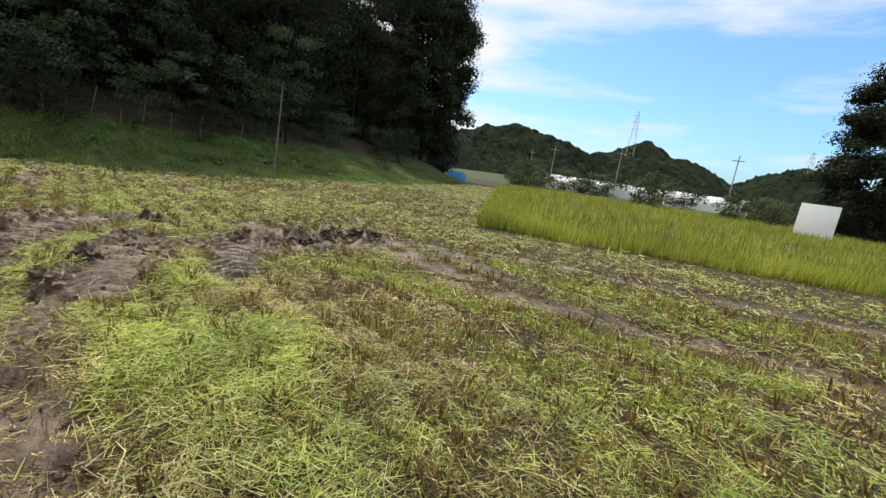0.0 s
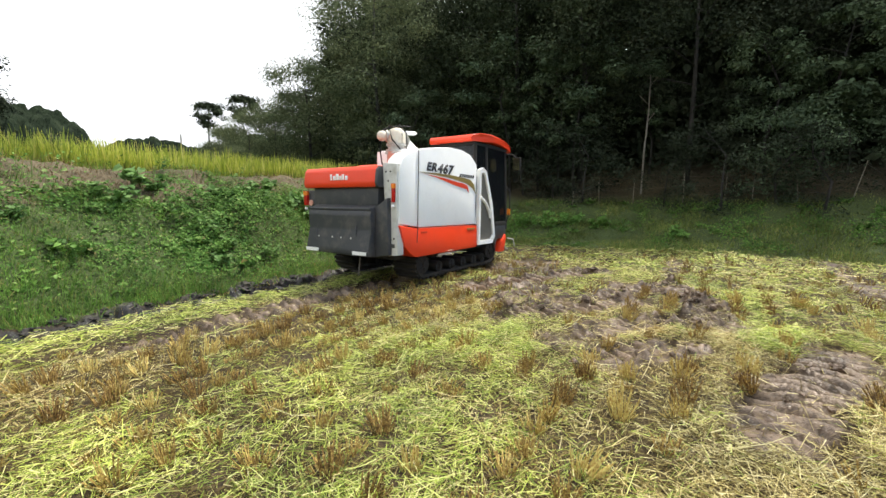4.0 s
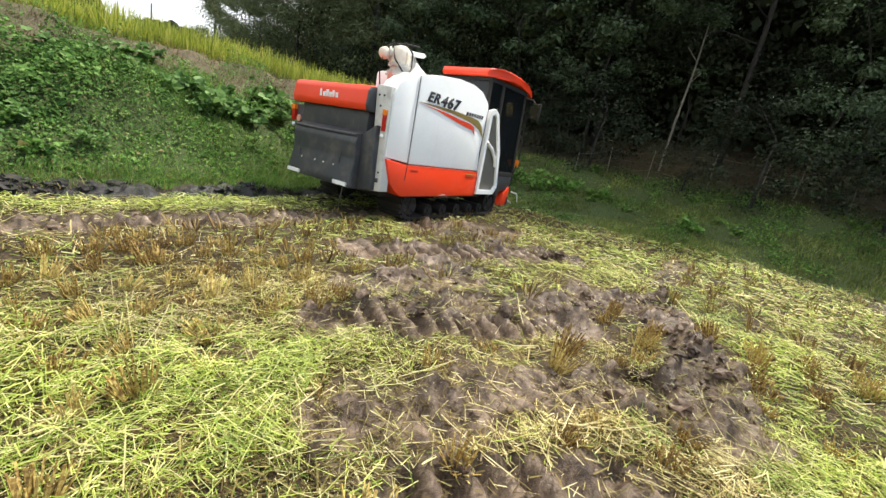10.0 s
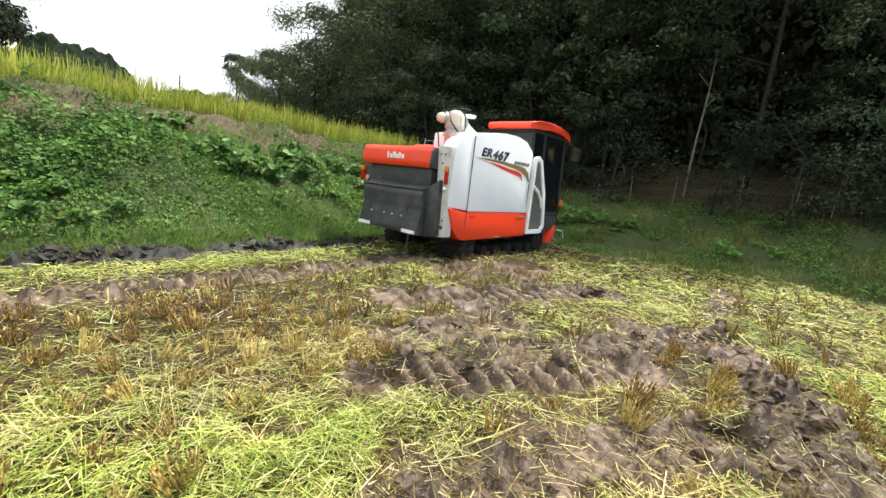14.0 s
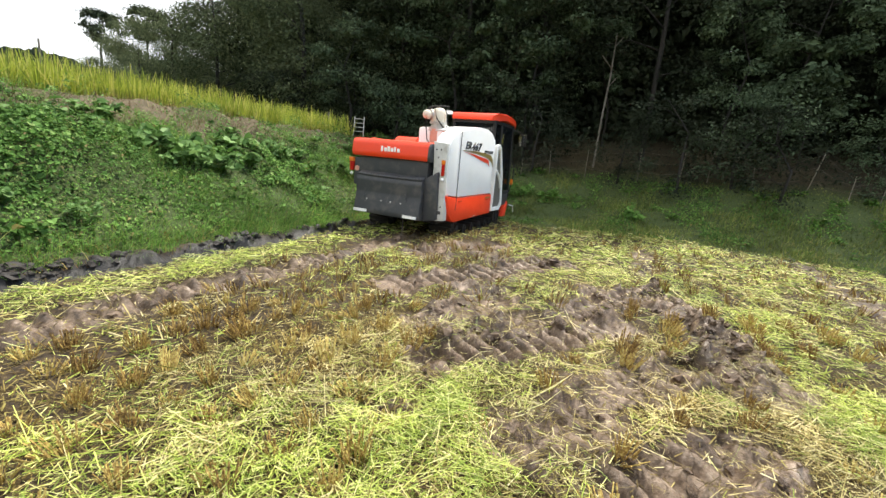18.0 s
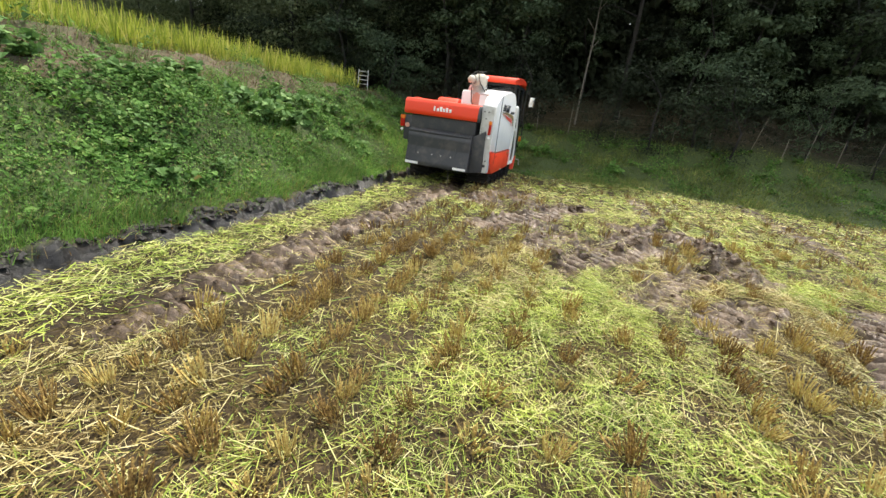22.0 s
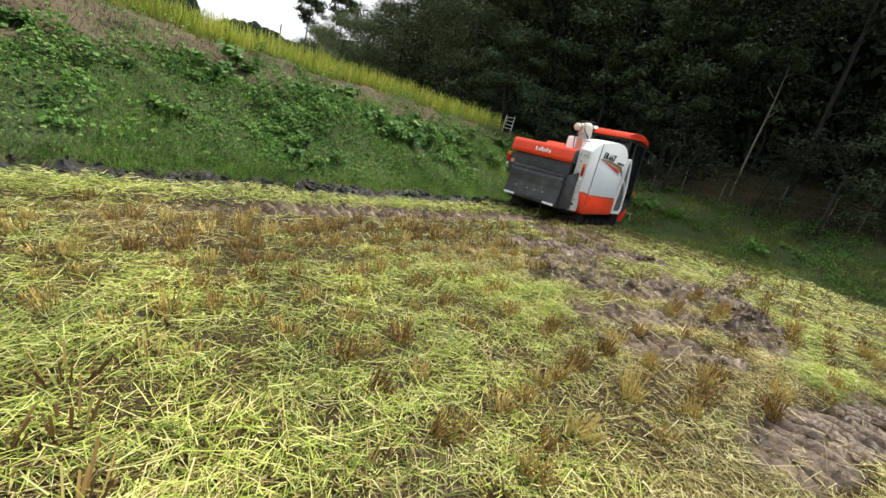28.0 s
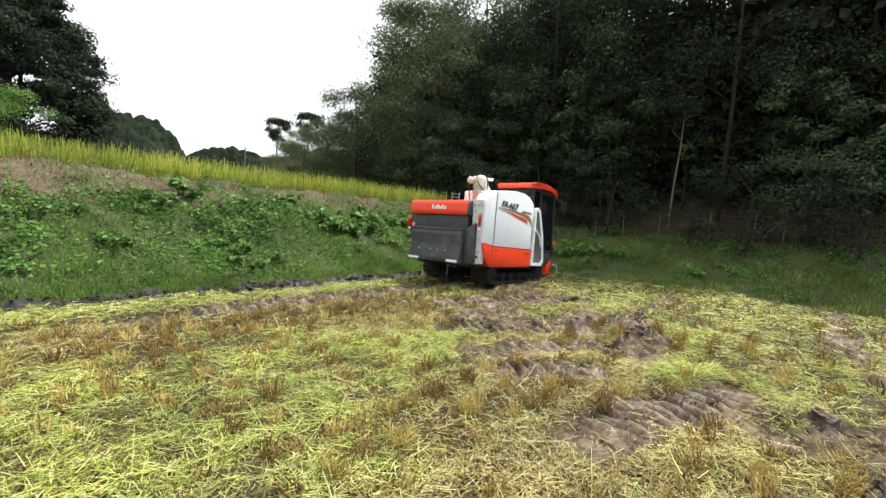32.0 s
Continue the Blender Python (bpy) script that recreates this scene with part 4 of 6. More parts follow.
    tube([(-1.36, -0.32, 2.06), (-1.38, -0.305, 2.06)], 0.085, 12, mo)
    part("motor", mo, M_STEEL, H, "small dirty drive motor")
    part("motor_cap", ball((-1.42, -0.27, 2.055), 0.078, squash=(1.0, 1.0, 0.95)), M_CREAM, H, "cream motor cap with rust stains")
    part("bracket", prism([(-1.40, 1.92), (-1.30, 1.90), (-1.27, 2.0), (-1.38, 2.02)], 1, -0.44, -0.425, 0.004), M_GREYWHITE, H)
    part("unloading_tube", tube([(-1.05, -0.31, 2.025), (-0.55, -0.10, 1.95), (0.45, 0.25, 1.80), (1.2, 0.55, 1.70)], 0.105, 16), M_WHITE, H, "white unloading auger tube lying over the tank")
    part("handle_arm", prism([(-1.16, 2.10), (-0.88, 2.125), (-0.84, 2.16), (-0.88, 2.185), (-1.16, 2.15)], 1, -0.46, -0.40, 0.01), M_WHITE, H)
    for hp in ([(-1.42, -0.24, 2.12), (-1.30, -0.30, 2.20), (-1.10, -0.42, 2.23), (-0.97, -0.43, 2.24), (-0.94, -0.43, 2.19), (-1.02, -0.44, 2.16)],
               [(-1.45, -0.28, 2.02), (-1.52, -0.32, 1.85), (-1.50, -0.34, 1.65), (-1.44, -0.40, 1.55)],
               [(-1.30, -0.40, 2.18), (-1.40, -0.38, 2.2), (-1.40, -0.44, 2.0), (-1.33, -0.54, 1.86)],
               [(-1.36, -0.34, 2.10), (-1.25, -0.45, 2.22), (-1.13, -0.48, 2.12), (-1.16, -0.52, 1.95), (-1.2, -0.53, 1.84)]):
        part("hose", tube(hp, 0.010, 6), M_BLACK, H)
    # perforated door by the cab
    fr = [(0.23, 0.40), (0.74, 0.40), (0.84, 0.52), (0.72, 1.10), (0.47, 1.66), (0.36, 1.72), (0.24, 1.68)]
    inn = [(0.29, 0.47), (0.70, 0.47), (0.77, 0.55), (0.655, 1.09), (0.43, 1.60), (0.35, 1.645), (0.295, 1.61)]
    bm = bmesh.new()
    for yy in (-0.965, -0.90):
        a = [bm.verts.new((p[0], yy, p[1])) for p in fr]
        b = [bm.verts.new((p[0], yy, p[1])) for p in inn]
        for i in range(len(a)):
            j = (i + 1) % len(a)
            bm.faces.new((a[i], a[j], b[j], b[i]))
    bm.verts.ensure_lookup_table()
    k = len(fr)
    for off in (0, k):
        for i in range(k):
            j = (i + 1) % k
            bm.faces.new((bm.verts[off + i], bm.verts[off + j], bm.verts[2 * k + off + j], bm.verts[2 * k + off + i]))
    bmesh.ops.remove_doubles(bm, verts=bm.verts, dist=1e-5)
    door = part("mesh_door", bm, M_WHITE, H, "white framed perforated side door", smooth=False)
    part("mesh", prism(inn, 1, -0.935, -0.925), M_MESH, door, "grey perforated sheet")
    part("door_bar", tube([(0.28, -0.955, 1.22), (0.46, -0.96, 1.12), (0.60, -0.96, 0.98), (0.66, -0.95, 0.86)], 0.028, 8), M_WHITE, door)
    # cab
    part("cab_floor", box((0.25, -0.90, 0.45), (1.42, 0.10, 0.72), 0.03), M_DARK, H)
    for p0, p1 in (((0.28, -0.86, 0.6), (0.26, -0.84, 2.13)), ((0.30, 0.06, 0.6), (0.28, 0.04, 2.15)), ((1.42, -0.88, 0.62), (1.42, -0.82, 2.10)), ((1.40, 0.08, 0.62), (1.40, 0.02, 2.10)), ((0.66, -0.885, 0.6), (0.62, -0.85, 2.14))):
        part("cab_pillar", tube([p0, p1], 0.032, 8), M_BLACK, H)
    part("cab_sill", box((0.2, -0.90, 0.70), (1.44, -0.84, 0.78), 0.012), M_BLACK, H)
    for nm, pts in (("side_window", [(0.65, -0.875, 0.78), (1.41, -0.88, 0.78), (1.42, -0.83, 2.10), (0.62, -0.85, 2.12)]), ("side_window", [(0.30, -0.87, 0.78), (0.65, -0.875, 0.78), (0.62, -0.85, 2.12), (0.27, -0.845, 2.10)]),
                    ("rear_window", [(0.26, -0.82, 1.2), (0.26, 0.02, 1.2), (0.26, 0.02, 2.10), (0.26, -0.82, 2.10)]),
                    ("windscreen", [(1.44, -0.85, 0.75), (1.42, 0.05, 0.75), (1.42, 0.0, 2.10), (1.44, -0.80, 2.10)]),
                    ("side_window", [(0.32, 0.08, 0.78), (1.40, 0.09, 0.78), (1.40, 0.03, 2.10), (0.30, 0.04, 2.10)])):
        bm = bmesh.new()
        c = [Vector(p) for p in pts]
        nrm = (c[1] - c[0]).cross(c[2] - c[0]).normalized() * 0.006
        a, b = [bm.verts.new(p) for p in c], [bm.verts.new(p + nrm) for p in c]
        bm.faces.new(a[::-1])
        bm.faces.new(b)
        for i in range(4):
            bm.faces.new((a[i], a[(i + 1) % 4], b[(i + 1) % 4], b[i]))
        g = part(nm, bm, M_GLASS, H, "tinted cab glass", smooth=False)
        g.visible_shadow = False
    roof = [(0.16, 2.15), (0.12, 2.20), (0.17, 2.265), (0.35, 2.30), (0.7, 2.325), (1.0, 2.31), (1.35, 2.265), (1.6, 2.205), (1.76, 2.15), (1.74, 2.115), (1.5, 2.14), (1.1, 2.185), (0.7, 2.19), (0.4, 2.165)]
    rb = prism(roof, 1, -0.92, 0.12)
    for v in rb.verts:      # corners rounded in plan
        v.co.y += (0.10 if v.co.y < -0.4 else -0.10) * max(0, (0.36 - v.co.x) / 0.24) ** 2
        v.co.y += (0.14 if v.co.y < -0.4 else -0.14) * max(0, (v.co.x - 1.3) / 0.46) ** 2
    bmesh.ops.bevel(rb, geom=list(rb.edges), offset=0.022, segments=3, affect="EDGES", profile=0.5)
    part("cab_roof", rb, M_ORANGE, H, "orange cab roof with a long front visor")
    part("roof_lining", box((0.22, -0.86, 2.10), (1.44, 0.06, 2.165), 0.015), M_BLACK, H)
    st = part("operator_seat", box((0.40, -0.62, 0.85), (0.85, -0.18, 1.0), 0.05), M_SEAT, H)
    part("seat_back", box((0.32, -0.60, 0.95), (0.46, -0.20, 1.55), 0.05), M_SEAT, st)
    part("control_console", box((1.0, -0.75, 0.72), (1.3, -0.1, 1.25), 0.05), M_DARK, H)
    part("control_lever", tube([(1.05, -0.6, 1.2), (0.98, -0.6, 1.42)], 0.02, 6), M_BLACK, H)
    part("engine_wall", box((-0.05, -0.80, 0.75), (0.22, 0.05, 1.30), 0.02), M_BLACK, H)
    part("mirror_arm", tube([(1.42, -0.86, 2.06), (1.45, -0.98, 2.05), (1.45, -1.06, 1.98)], 0.012, 6), M_BLACK, H)
    mi = part("mirror_housing", box((1.41, -1.16, 1.74), (1.46, -1.00, 1.99), 0.015), M_BLACK, H)
    part("mirror_glass", prism([(1.405, 1.755), (1.409, 1.755), (1.385, 1.975), (1.375, 1.975)], 1, -1.145, -1.015), M_MIRROR, mi)
    part("grab_rail", tube([(1.36, -0.93, 0.75), (1.40, -0.97, 1.0), (1.40, -0.97, 1.35), (1.36, -0.90, 1.45)], 0.012, 6), M_BLACK, H)
    part("side_marker", box((1.38, -0.98, 0.90), (1.42, -0.92, 1.02), 0.008), M_LENS_O, H, "amber side marker lamp")
    # cutting header
    part("header_cover", prism([(1.12, 0.20), (1.30, 0.20), (1.38, 0.46), (1.34, 0.54), (1.20, 0.40)], 1, -0.93, -0.80, 0.02), M_ORANGE, H, "orange header end cover")
    part("header_body", prism([(1.1, 0.15), (2.0, 0.12), (1.9, 0.5), (1.5, 0.75), (1.1, 0.6)], 1, -0.62, 0.85, 0.03), M_DARK, H)
    for y in (-0.45, 0.0, 0.45, 0.88):
        part("crop_divider", tube([(1.5, y, 0.34), (2.0, y, 0.24), (2.45, y, 0.12)], 0.05, 8, taper=[0.07, 0.06, 0.012]), M_ORANGE if abs(y) > 0.8 else M_STEEL, H)
    part("divider_rod", tube([(1.42, -0.94, 0.45), (1.55, -1.0, 0.42), (1.62, -1.0, 0.28)], 0.012, 6), M_GREYWHITE, H)
    part("tow_rod", tube([(-1.72, -0.12, 0.36), (-1.80, -0.16, 0.05)], 0.009, 6), M_POST, H)
    return H


HARVESTER = build_harvester()

# ---- litter, stubble and standing crops ----


def stuff(name, vf, mat, label, category, smooth=False):
    return tagged(new(name, mesh_np(name, *vf, mat, smooth)), label, category, kind="stuff")


VIEW = np.array([(-2.3, 0.0), (-1.0, 0.3), (0.0, 0.6), (0.9, 1.7), (-0.3, -2.6), (0.9, -1.2), (-0.2, -4.3)])


def near(x, y):
    return np.min(np.hypot(x[:, None] - VIEW[None, :, 0], y[:, None] - VIEW[None, :, 1]), 1)


# where the discharge dropped fresh straw in heaps: run and half width
HEAPS = [([(3.3, 8.7), (3.8, 7.3), (3.6, 4.9), (3.15, 3.8), (2.7, 3.0)], 0.34), ([(2.35, -0.4), (2.9, 0.0), (3.5, 0.3)], 0.17), ([(-0.45, 2.9), (0.35, 3.3)], 0.27),
         ([(4.4, 3.4), (4.9, 1.3), (5.5, 0.3)], 0.35), ([(1.1, -0.2), (1.8, -0.15)], 0.25),
         ([(4.2, -2.3), (3.9, -4.4), (3.55, -5.7), (3.6, -6.8)], 0.22), ([(5.9, -4.2), (5.4, -6.0), (5.3, -8.0)], 0.24)]


def thrown(x, y):
    t = np.zeros_like(x)
    wob = (fbm(x * 2.6, y * 2.6, 57, 3) - 0.5) * 0.5
    for run, half in HEAPS:
        t = np.maximum(t, 1 - step(half * 0.5, half * 1.25, along(x, y, run, 1.2)[0] + wob))
    return t


def swath(x, y):
    """How thickly the cut straw lies: thrown out in bands along the rows."""
    r, s = rs(x, y)
    w = s + (fbm(r * 0.5, s * 0.5, 51) - 0.5) * 0.5
    thick = np.where((w > 2.4) & (w < 4.3), 0.38, np.where((w > -0.6) & (w <= 2.4), 0.80, 0.56))
    for c, half, q in ((4.72, 0.34, 1.0), (1.38, 0.78, 1.2), (-1.0, 0.55, 0.95), (-3.3, 0.6, 0.95), (-5.6, 0.6, 0.9), (-8.0, 0.7, 0.9), (-10.6, 0.7, 0.9)):
        thick = np.maximum(thick, q * (1 - step(half * 0.6, half * 1.25, np.abs(w - c))))
    thick = thick * (1 - 0.38 * churned(x, y))
    thick = np.maximum(thick, (1 - step(0.7, 1.3, np.hypot((x - 1.9) * 1.4, y + 2.5))) * 1.1)
    thick = np.maximum(thick, (1 - step(0.7, 1.4, np.hypot(x + 0.7, (y - 1.3) * 0.9))) * 1.05)
    thick = np.maximum(thick, thrown(x, y) * 1.25)
    right = step(0.15, 0.9, -(x - 2.75) * -0.883 - (y - 3.3) * -0.47) * 0.85 * (1 - 0.7 * churned(x, y))
    thick = np.maximum(thick, right * (0.70 + 0.45 * fbm(x * 0.8, y * 0.8, 53)))
    return thick * (0.5 + 0.8 * step(0.25, 0.75, fbm(x * 1.3, y * 1.3, 52))) * (0.5 + 0.85 * step(0.28, 0.66, fbm(x * 4.5, y * 4.5, 54, 2))) * np.where(s < 4.3, 0.86 - 0.26 * np.cos(6.2832 * (s + 14.8) / 0.33), 1.0)


def freshness(x, y):
    """Where the straw is still green."""
    r, s = rs(x, y)
    g = step(0.46, 0.68, fbm(x * 0.75 + 3, y * 0.75, 61)) * 0.75 + 0.10
    g = np.maximum(g, (1 - step(0.3, 0.6, np.abs(s - 4.75))) * 0.85)
    g = np.maximum(g, (1 - step(0.3, 0.7, np.hypot(x - 0.1, (y - 2.95) * 1.1) + (fbm(x * 2, y * 2, 62) - 0.5) * 0.9)) * 0.85)
    g = np.maximum(g, (1 - step(0.7, 1.3, np.hypot((x - 1.9) * 1.4, y + 2.5))) * 0.95)
    g = np.maximum(g, (1 - step(0.8, 1.7, np.hypot(x + 0.7, (y - 1.3) * 0.9) + (fbm(x * 1.7, y * 1.7, 63) - 0.5) * 1.6)) * 0.75)
    g = np.maximum(g, step(3.0, 4.2, x + 0.3 * y) * 0.60)
    g = np.maximum(g, thrown(x, y) * 0.92)
    g = np.maximum(g, (1 - step(0.45, 0.95, np.abs(s - 1.4) + (fbm(x, y, 64) - 0.5) * 0.7)) * 0.55)
    trodden = 1 - step(0.4, 0.85, along(x, y, [(1.3, 0.7), (2.6, 1.6)], 1.3)[0] + (fbm(x * 2, y * 2, 65) - 0.5) * 0.5)
    g = g * (1 - 0.7 * trodden)
    return np.clip(g, 0, 1)


def field_points(n, x0, x1, y0, y1):
    x, y = rng.uniform(x0, x1, n), rng.uniform(y0, y1, n)
    s, d = rs(x, y)[1], foot_depth(x, y)
    ok = (s < 5.12) & (d < -0.45) & ~((x > 9.4) & (y < -3.0 + 0.1 * (x - 10)))
    return x[ok], y[ok]


def scatter_straw():
    dry, fresh = [], []
    for n, box_, lo, hi, width, segs, size in ((980000, (-5.6, 4.4, -7.4, 5.0), 0.0, 2.9, 0.0033, 2, 0.98), (820000, (-9, 9, -9, 9), 2.9, 5.6, 0.0056, 1, 0.82),
                                               (500000, (-11, 13, -11, 13), 5.6, 9.5, 0.012, 1, 0.85), (300000, (-12, 34, -14, 13), 9.5, 40.0, 0.017, 1, 1.1)):
        x, y = field_points(n, *box_)
        q, m = near(x, y), mudness(x, y)
        keep = (q >= lo) & (q < hi) & (rng.random(len(x)) < np.clip(swath(x, y) * (1 - 0.78 * m), 0.015, 1) * (1 - 0.74 * swept(x, y)))
        x, y, q, m = x[keep], y[keep], q[keep], m[keep]
        k = len(x)
        a, tilt = rng.uniform(0, 6.283, k), rng.normal(0.06, 0.16, k)
        way = np.stack([np.cos(a) * np.cos(tilt), np.sin(a) * np.cos(tilt), np.sin(tilt)], 1)
        length = np.where(rng.random(k) < 0.48, rng.uniform(0.015, 0.08, k), np.clip(rng.gamma(2.3, 0.047, k), 0.05, 0.36)) * size
        z = height(x, y) + rng.random(k) ** 1.5 * (0.012 + 0.065 * swath(x, y)) + 0.004
        p = np.stack([x, y, z], 1) - way * length[:, None] * 0.5
        g = rng.random(k) < freshness(x, y) * (1 - 0.85 * m)
        for pick, out in ((~g, dry), (g, fresh)):
            for sel, bends in ((pick & (length < 0.13), 1), (pick & (length >= 0.13), segs)):
                w = width * rng.uniform(0.6, 1.5, sel.sum())
                roll = rng.normal(0, 0.6, sel.sum())
                side = unit(np.cross(way[sel], np.array([0, 0, 1.0])))
                side = side * np.cos(roll)[:, None] + np.array([0, 0, 1.0]) * np.sin(roll)[:, None]
                out.append(ribbons(p[sel], way[sel], length[sel], w, droop=rng.uniform(-0.4, 0.75, sel.sum()) * 0.8 if bends > 1 else 0.0, segs=bends, taper=0.6, side=side))
    stuff("straw_litter", merge(*dry), M_STRAW, "dry yellow rice straw strewn over the mown field", "straw")
    stuff("fresh_straw", merge(*fresh), M_FRESH, "yellow-green freshly chopped rice straw on the field", "straw")


scatter_straw()


def scatter_chaff():
    """Dull trodden bits that cover the soil between the straws."""
    out = []
    for n, box_, lo, hi, width in ((380000, (-5.6, 4.4, -7.6, 5.0), 0.0, 3.2, 0.0052), (180000, (-9, 9, -9, 9), 3.2, 6.5, 0.008), (60000, (-11, 16, -10, 13), 6.5, 14.0, 0.018)):
        x, y = field_points(n, *box_)
        q, m = near(x, y), mudness(x, y)
        keep = (q >= lo) & (q < hi) & (rng.random(len(x)) < (1 - 0.55 * m) * (1 - 0.75 * swept(x, y)) * (0.35 + 0.65 * step(0.3, 0.6, fbm(x * 3, y * 3, 55))))
        x, y = x[keep], y[keep]
        k = len(x)
        a, tilt = rng.uniform(0, 6.283, k), rng.normal(0.05, 0.25, k)
        way = np.stack([np.cos(a) * np.cos(tilt), np.sin(a) * np.cos(tilt), np.sin(tilt)], 1)
        length = rng.uniform(0.02, 0.09, k) * (width / 0.006) ** 0.5
        p = np.stack([x, y, height(x, y) + 0.003 + rng.random(k) * 0.018], 1) - way * length[:, None] * 0.5
        out.append(ribbons(p, way, length, width * rng.uniform(0.5, 1.4, k), segs=1, taper=0.7))
    stuff("trodden_chaff", merge(*out), M_CHAFF, "dull brown chaff and leaf bits trodden into the field", "chaff")


scatter_chaff()


def stub_hill(seed, stems, h, joined=False):
    """One cut rice hill: a tuft of short stalks, as triangles; joined: all grown together at the root."""
    g = np.random.default_rng(seed)
    vs, fs = [np.array([0, 0, -0.05])], []
    for k in range(stems):
        a, q = g.uniform(0, 6.283), 0.05 * math.sqrt(g.random())
        b = np.array([math.cos(a) * q * 0.8, math.sin(a) * q * 0.8, -0.03])
        hh = h * g.uniform(0.4, 1.25)
        t = b + np.array([math.cos(a) * q * 0.9, math.sin(a) * q * 0.9, 0]) + np.array([g.normal(0, 0.014), g.normal(0, 0.014), hh])
        w = g.uniform(0.0026, 0.0048)
        o = len(vs)
        for c, ww in ((b, w), (t, w * 0.95)):
            for j in range(3):
                vs.append(c + np.array([math.cos(2.094 * j + a) * ww, math.sin(2.094 * j + a) * ww, 0]))
        for j in range(3):
            n = (j + 1) % 3
            fs += [(o + j, o + n, o + 3 + n), (o + j, o + 3 + n, o + 3 + j)]
            if joined:
                fs.append((0, o + n, o + j))
        fs.append((o + 3, o + 4, o + 5))
    return np.array(vs), np.array(fs)


def stubble():
    rr, ss = np.meshgrid(np.arange(-10, 26, 0.205), np.arange(-14.8, 4.6, 0.33))
    rr, ss = rr.ravel() + rng.normal(0, 0.035, rr.size), ss.ravel() + rng.normal(0, 0.025, ss.size)
    x, y = xy(rr, ss)
    d = foot_depth(x, y)
    ok = (d < -0.7) & ~((x > 9.4) & (y < -3.0 + 0.1 * (x - 10))) & (mudness(x, y) < 0.8) & (rng.random(len(x)) < 0.68 + 0.30 * step(0.35, 0.65, fbm(x * 0.9, y * 0.9, 47)))
    ok &= ~((rs(x, y)[1] > 3.75) & (rng.random(len(x)) < 0.75))
    ok &= ~((x + 0.3 * y > 3.9) & (rng.random(len(x)) < 0.45))
    bury = step(0.55, 0.9, swath(x, y))
    ok &= ~((np.abs(rs(x, y)[1] - 1.38) < 0.62) & (rng.random(len(x)) < 0.55))
    ok &= rng.random(len(x)) > bury * 0.35
    x, y = x[ok], y[ok]
    q = near(x, y)
    order = np.argsort(q)
    x, y, q = x[order], y[order], q[order]
    ahead = (x > -4.5) & (x < 4.2) & (y > 0.9) & (y < 4.9)
    pick = np.flatnonzero(ahead)[:300]
    rest = np.setdiff1d(np.arange(len(x)), pick)
    kinds = [mesh_np("rice_stubble", *stub_hill(100 + k, 46, 0.088 + 0.016 * (k % 4), True), M_TUFT) for k in range(9)]
    z = height(x, y)
    for i in pick:
        ob = new("rice_stubble", kinds[int(rng.integers(9))])
        ob.matrix_world = Matrix.Translation((x[i], y[i], z[i])) @ Euler((rng.normal(0, 0.22), rng.normal(0, 0.22), rng.uniform(0, 6.28))).to_matrix().to_4x4() @ Matrix.Scale(rng.uniform(0.8, 1.25), 4)
        tagged(ob, "short brown tuft of cut rice stalks in the mud", "rice stubble", "cut rice hills in rows")
    near_v = [stub_hill(300 + k, 18, 0.104) for k in range(10)]
    parts = []
    for i in rest:
        v, f = near_v[int(rng.integers(10))]
        if q[i] > 7:
            f = f.reshape(18, 7, 3)[::3].reshape(-1, 3)
        a, sc = rng.uniform(0, 6.28), rng.uniform(0.8, 1.35)
        c, s_ = math.cos(a) * sc, math.sin(a) * sc
        wide = 1.15 if q[i] < 7 else 1.6
        tx, ty = rng.normal(0, 0.25, 2)
        parts.append((np.stack([(v[:, 0] * c - v[:, 1] * s_) * wide + tx * v[:, 2] + x[i], (v[:, 0] * s_ + v[:, 1] * c) * wide + ty * v[:, 2] + y[i], v[:, 2] * sc + z[i]], 1), f))
    stuff("far_stubble", merge(*parts), M_STUB, "rows of cut rice stalks across the field", "rice stubble")


stubble()


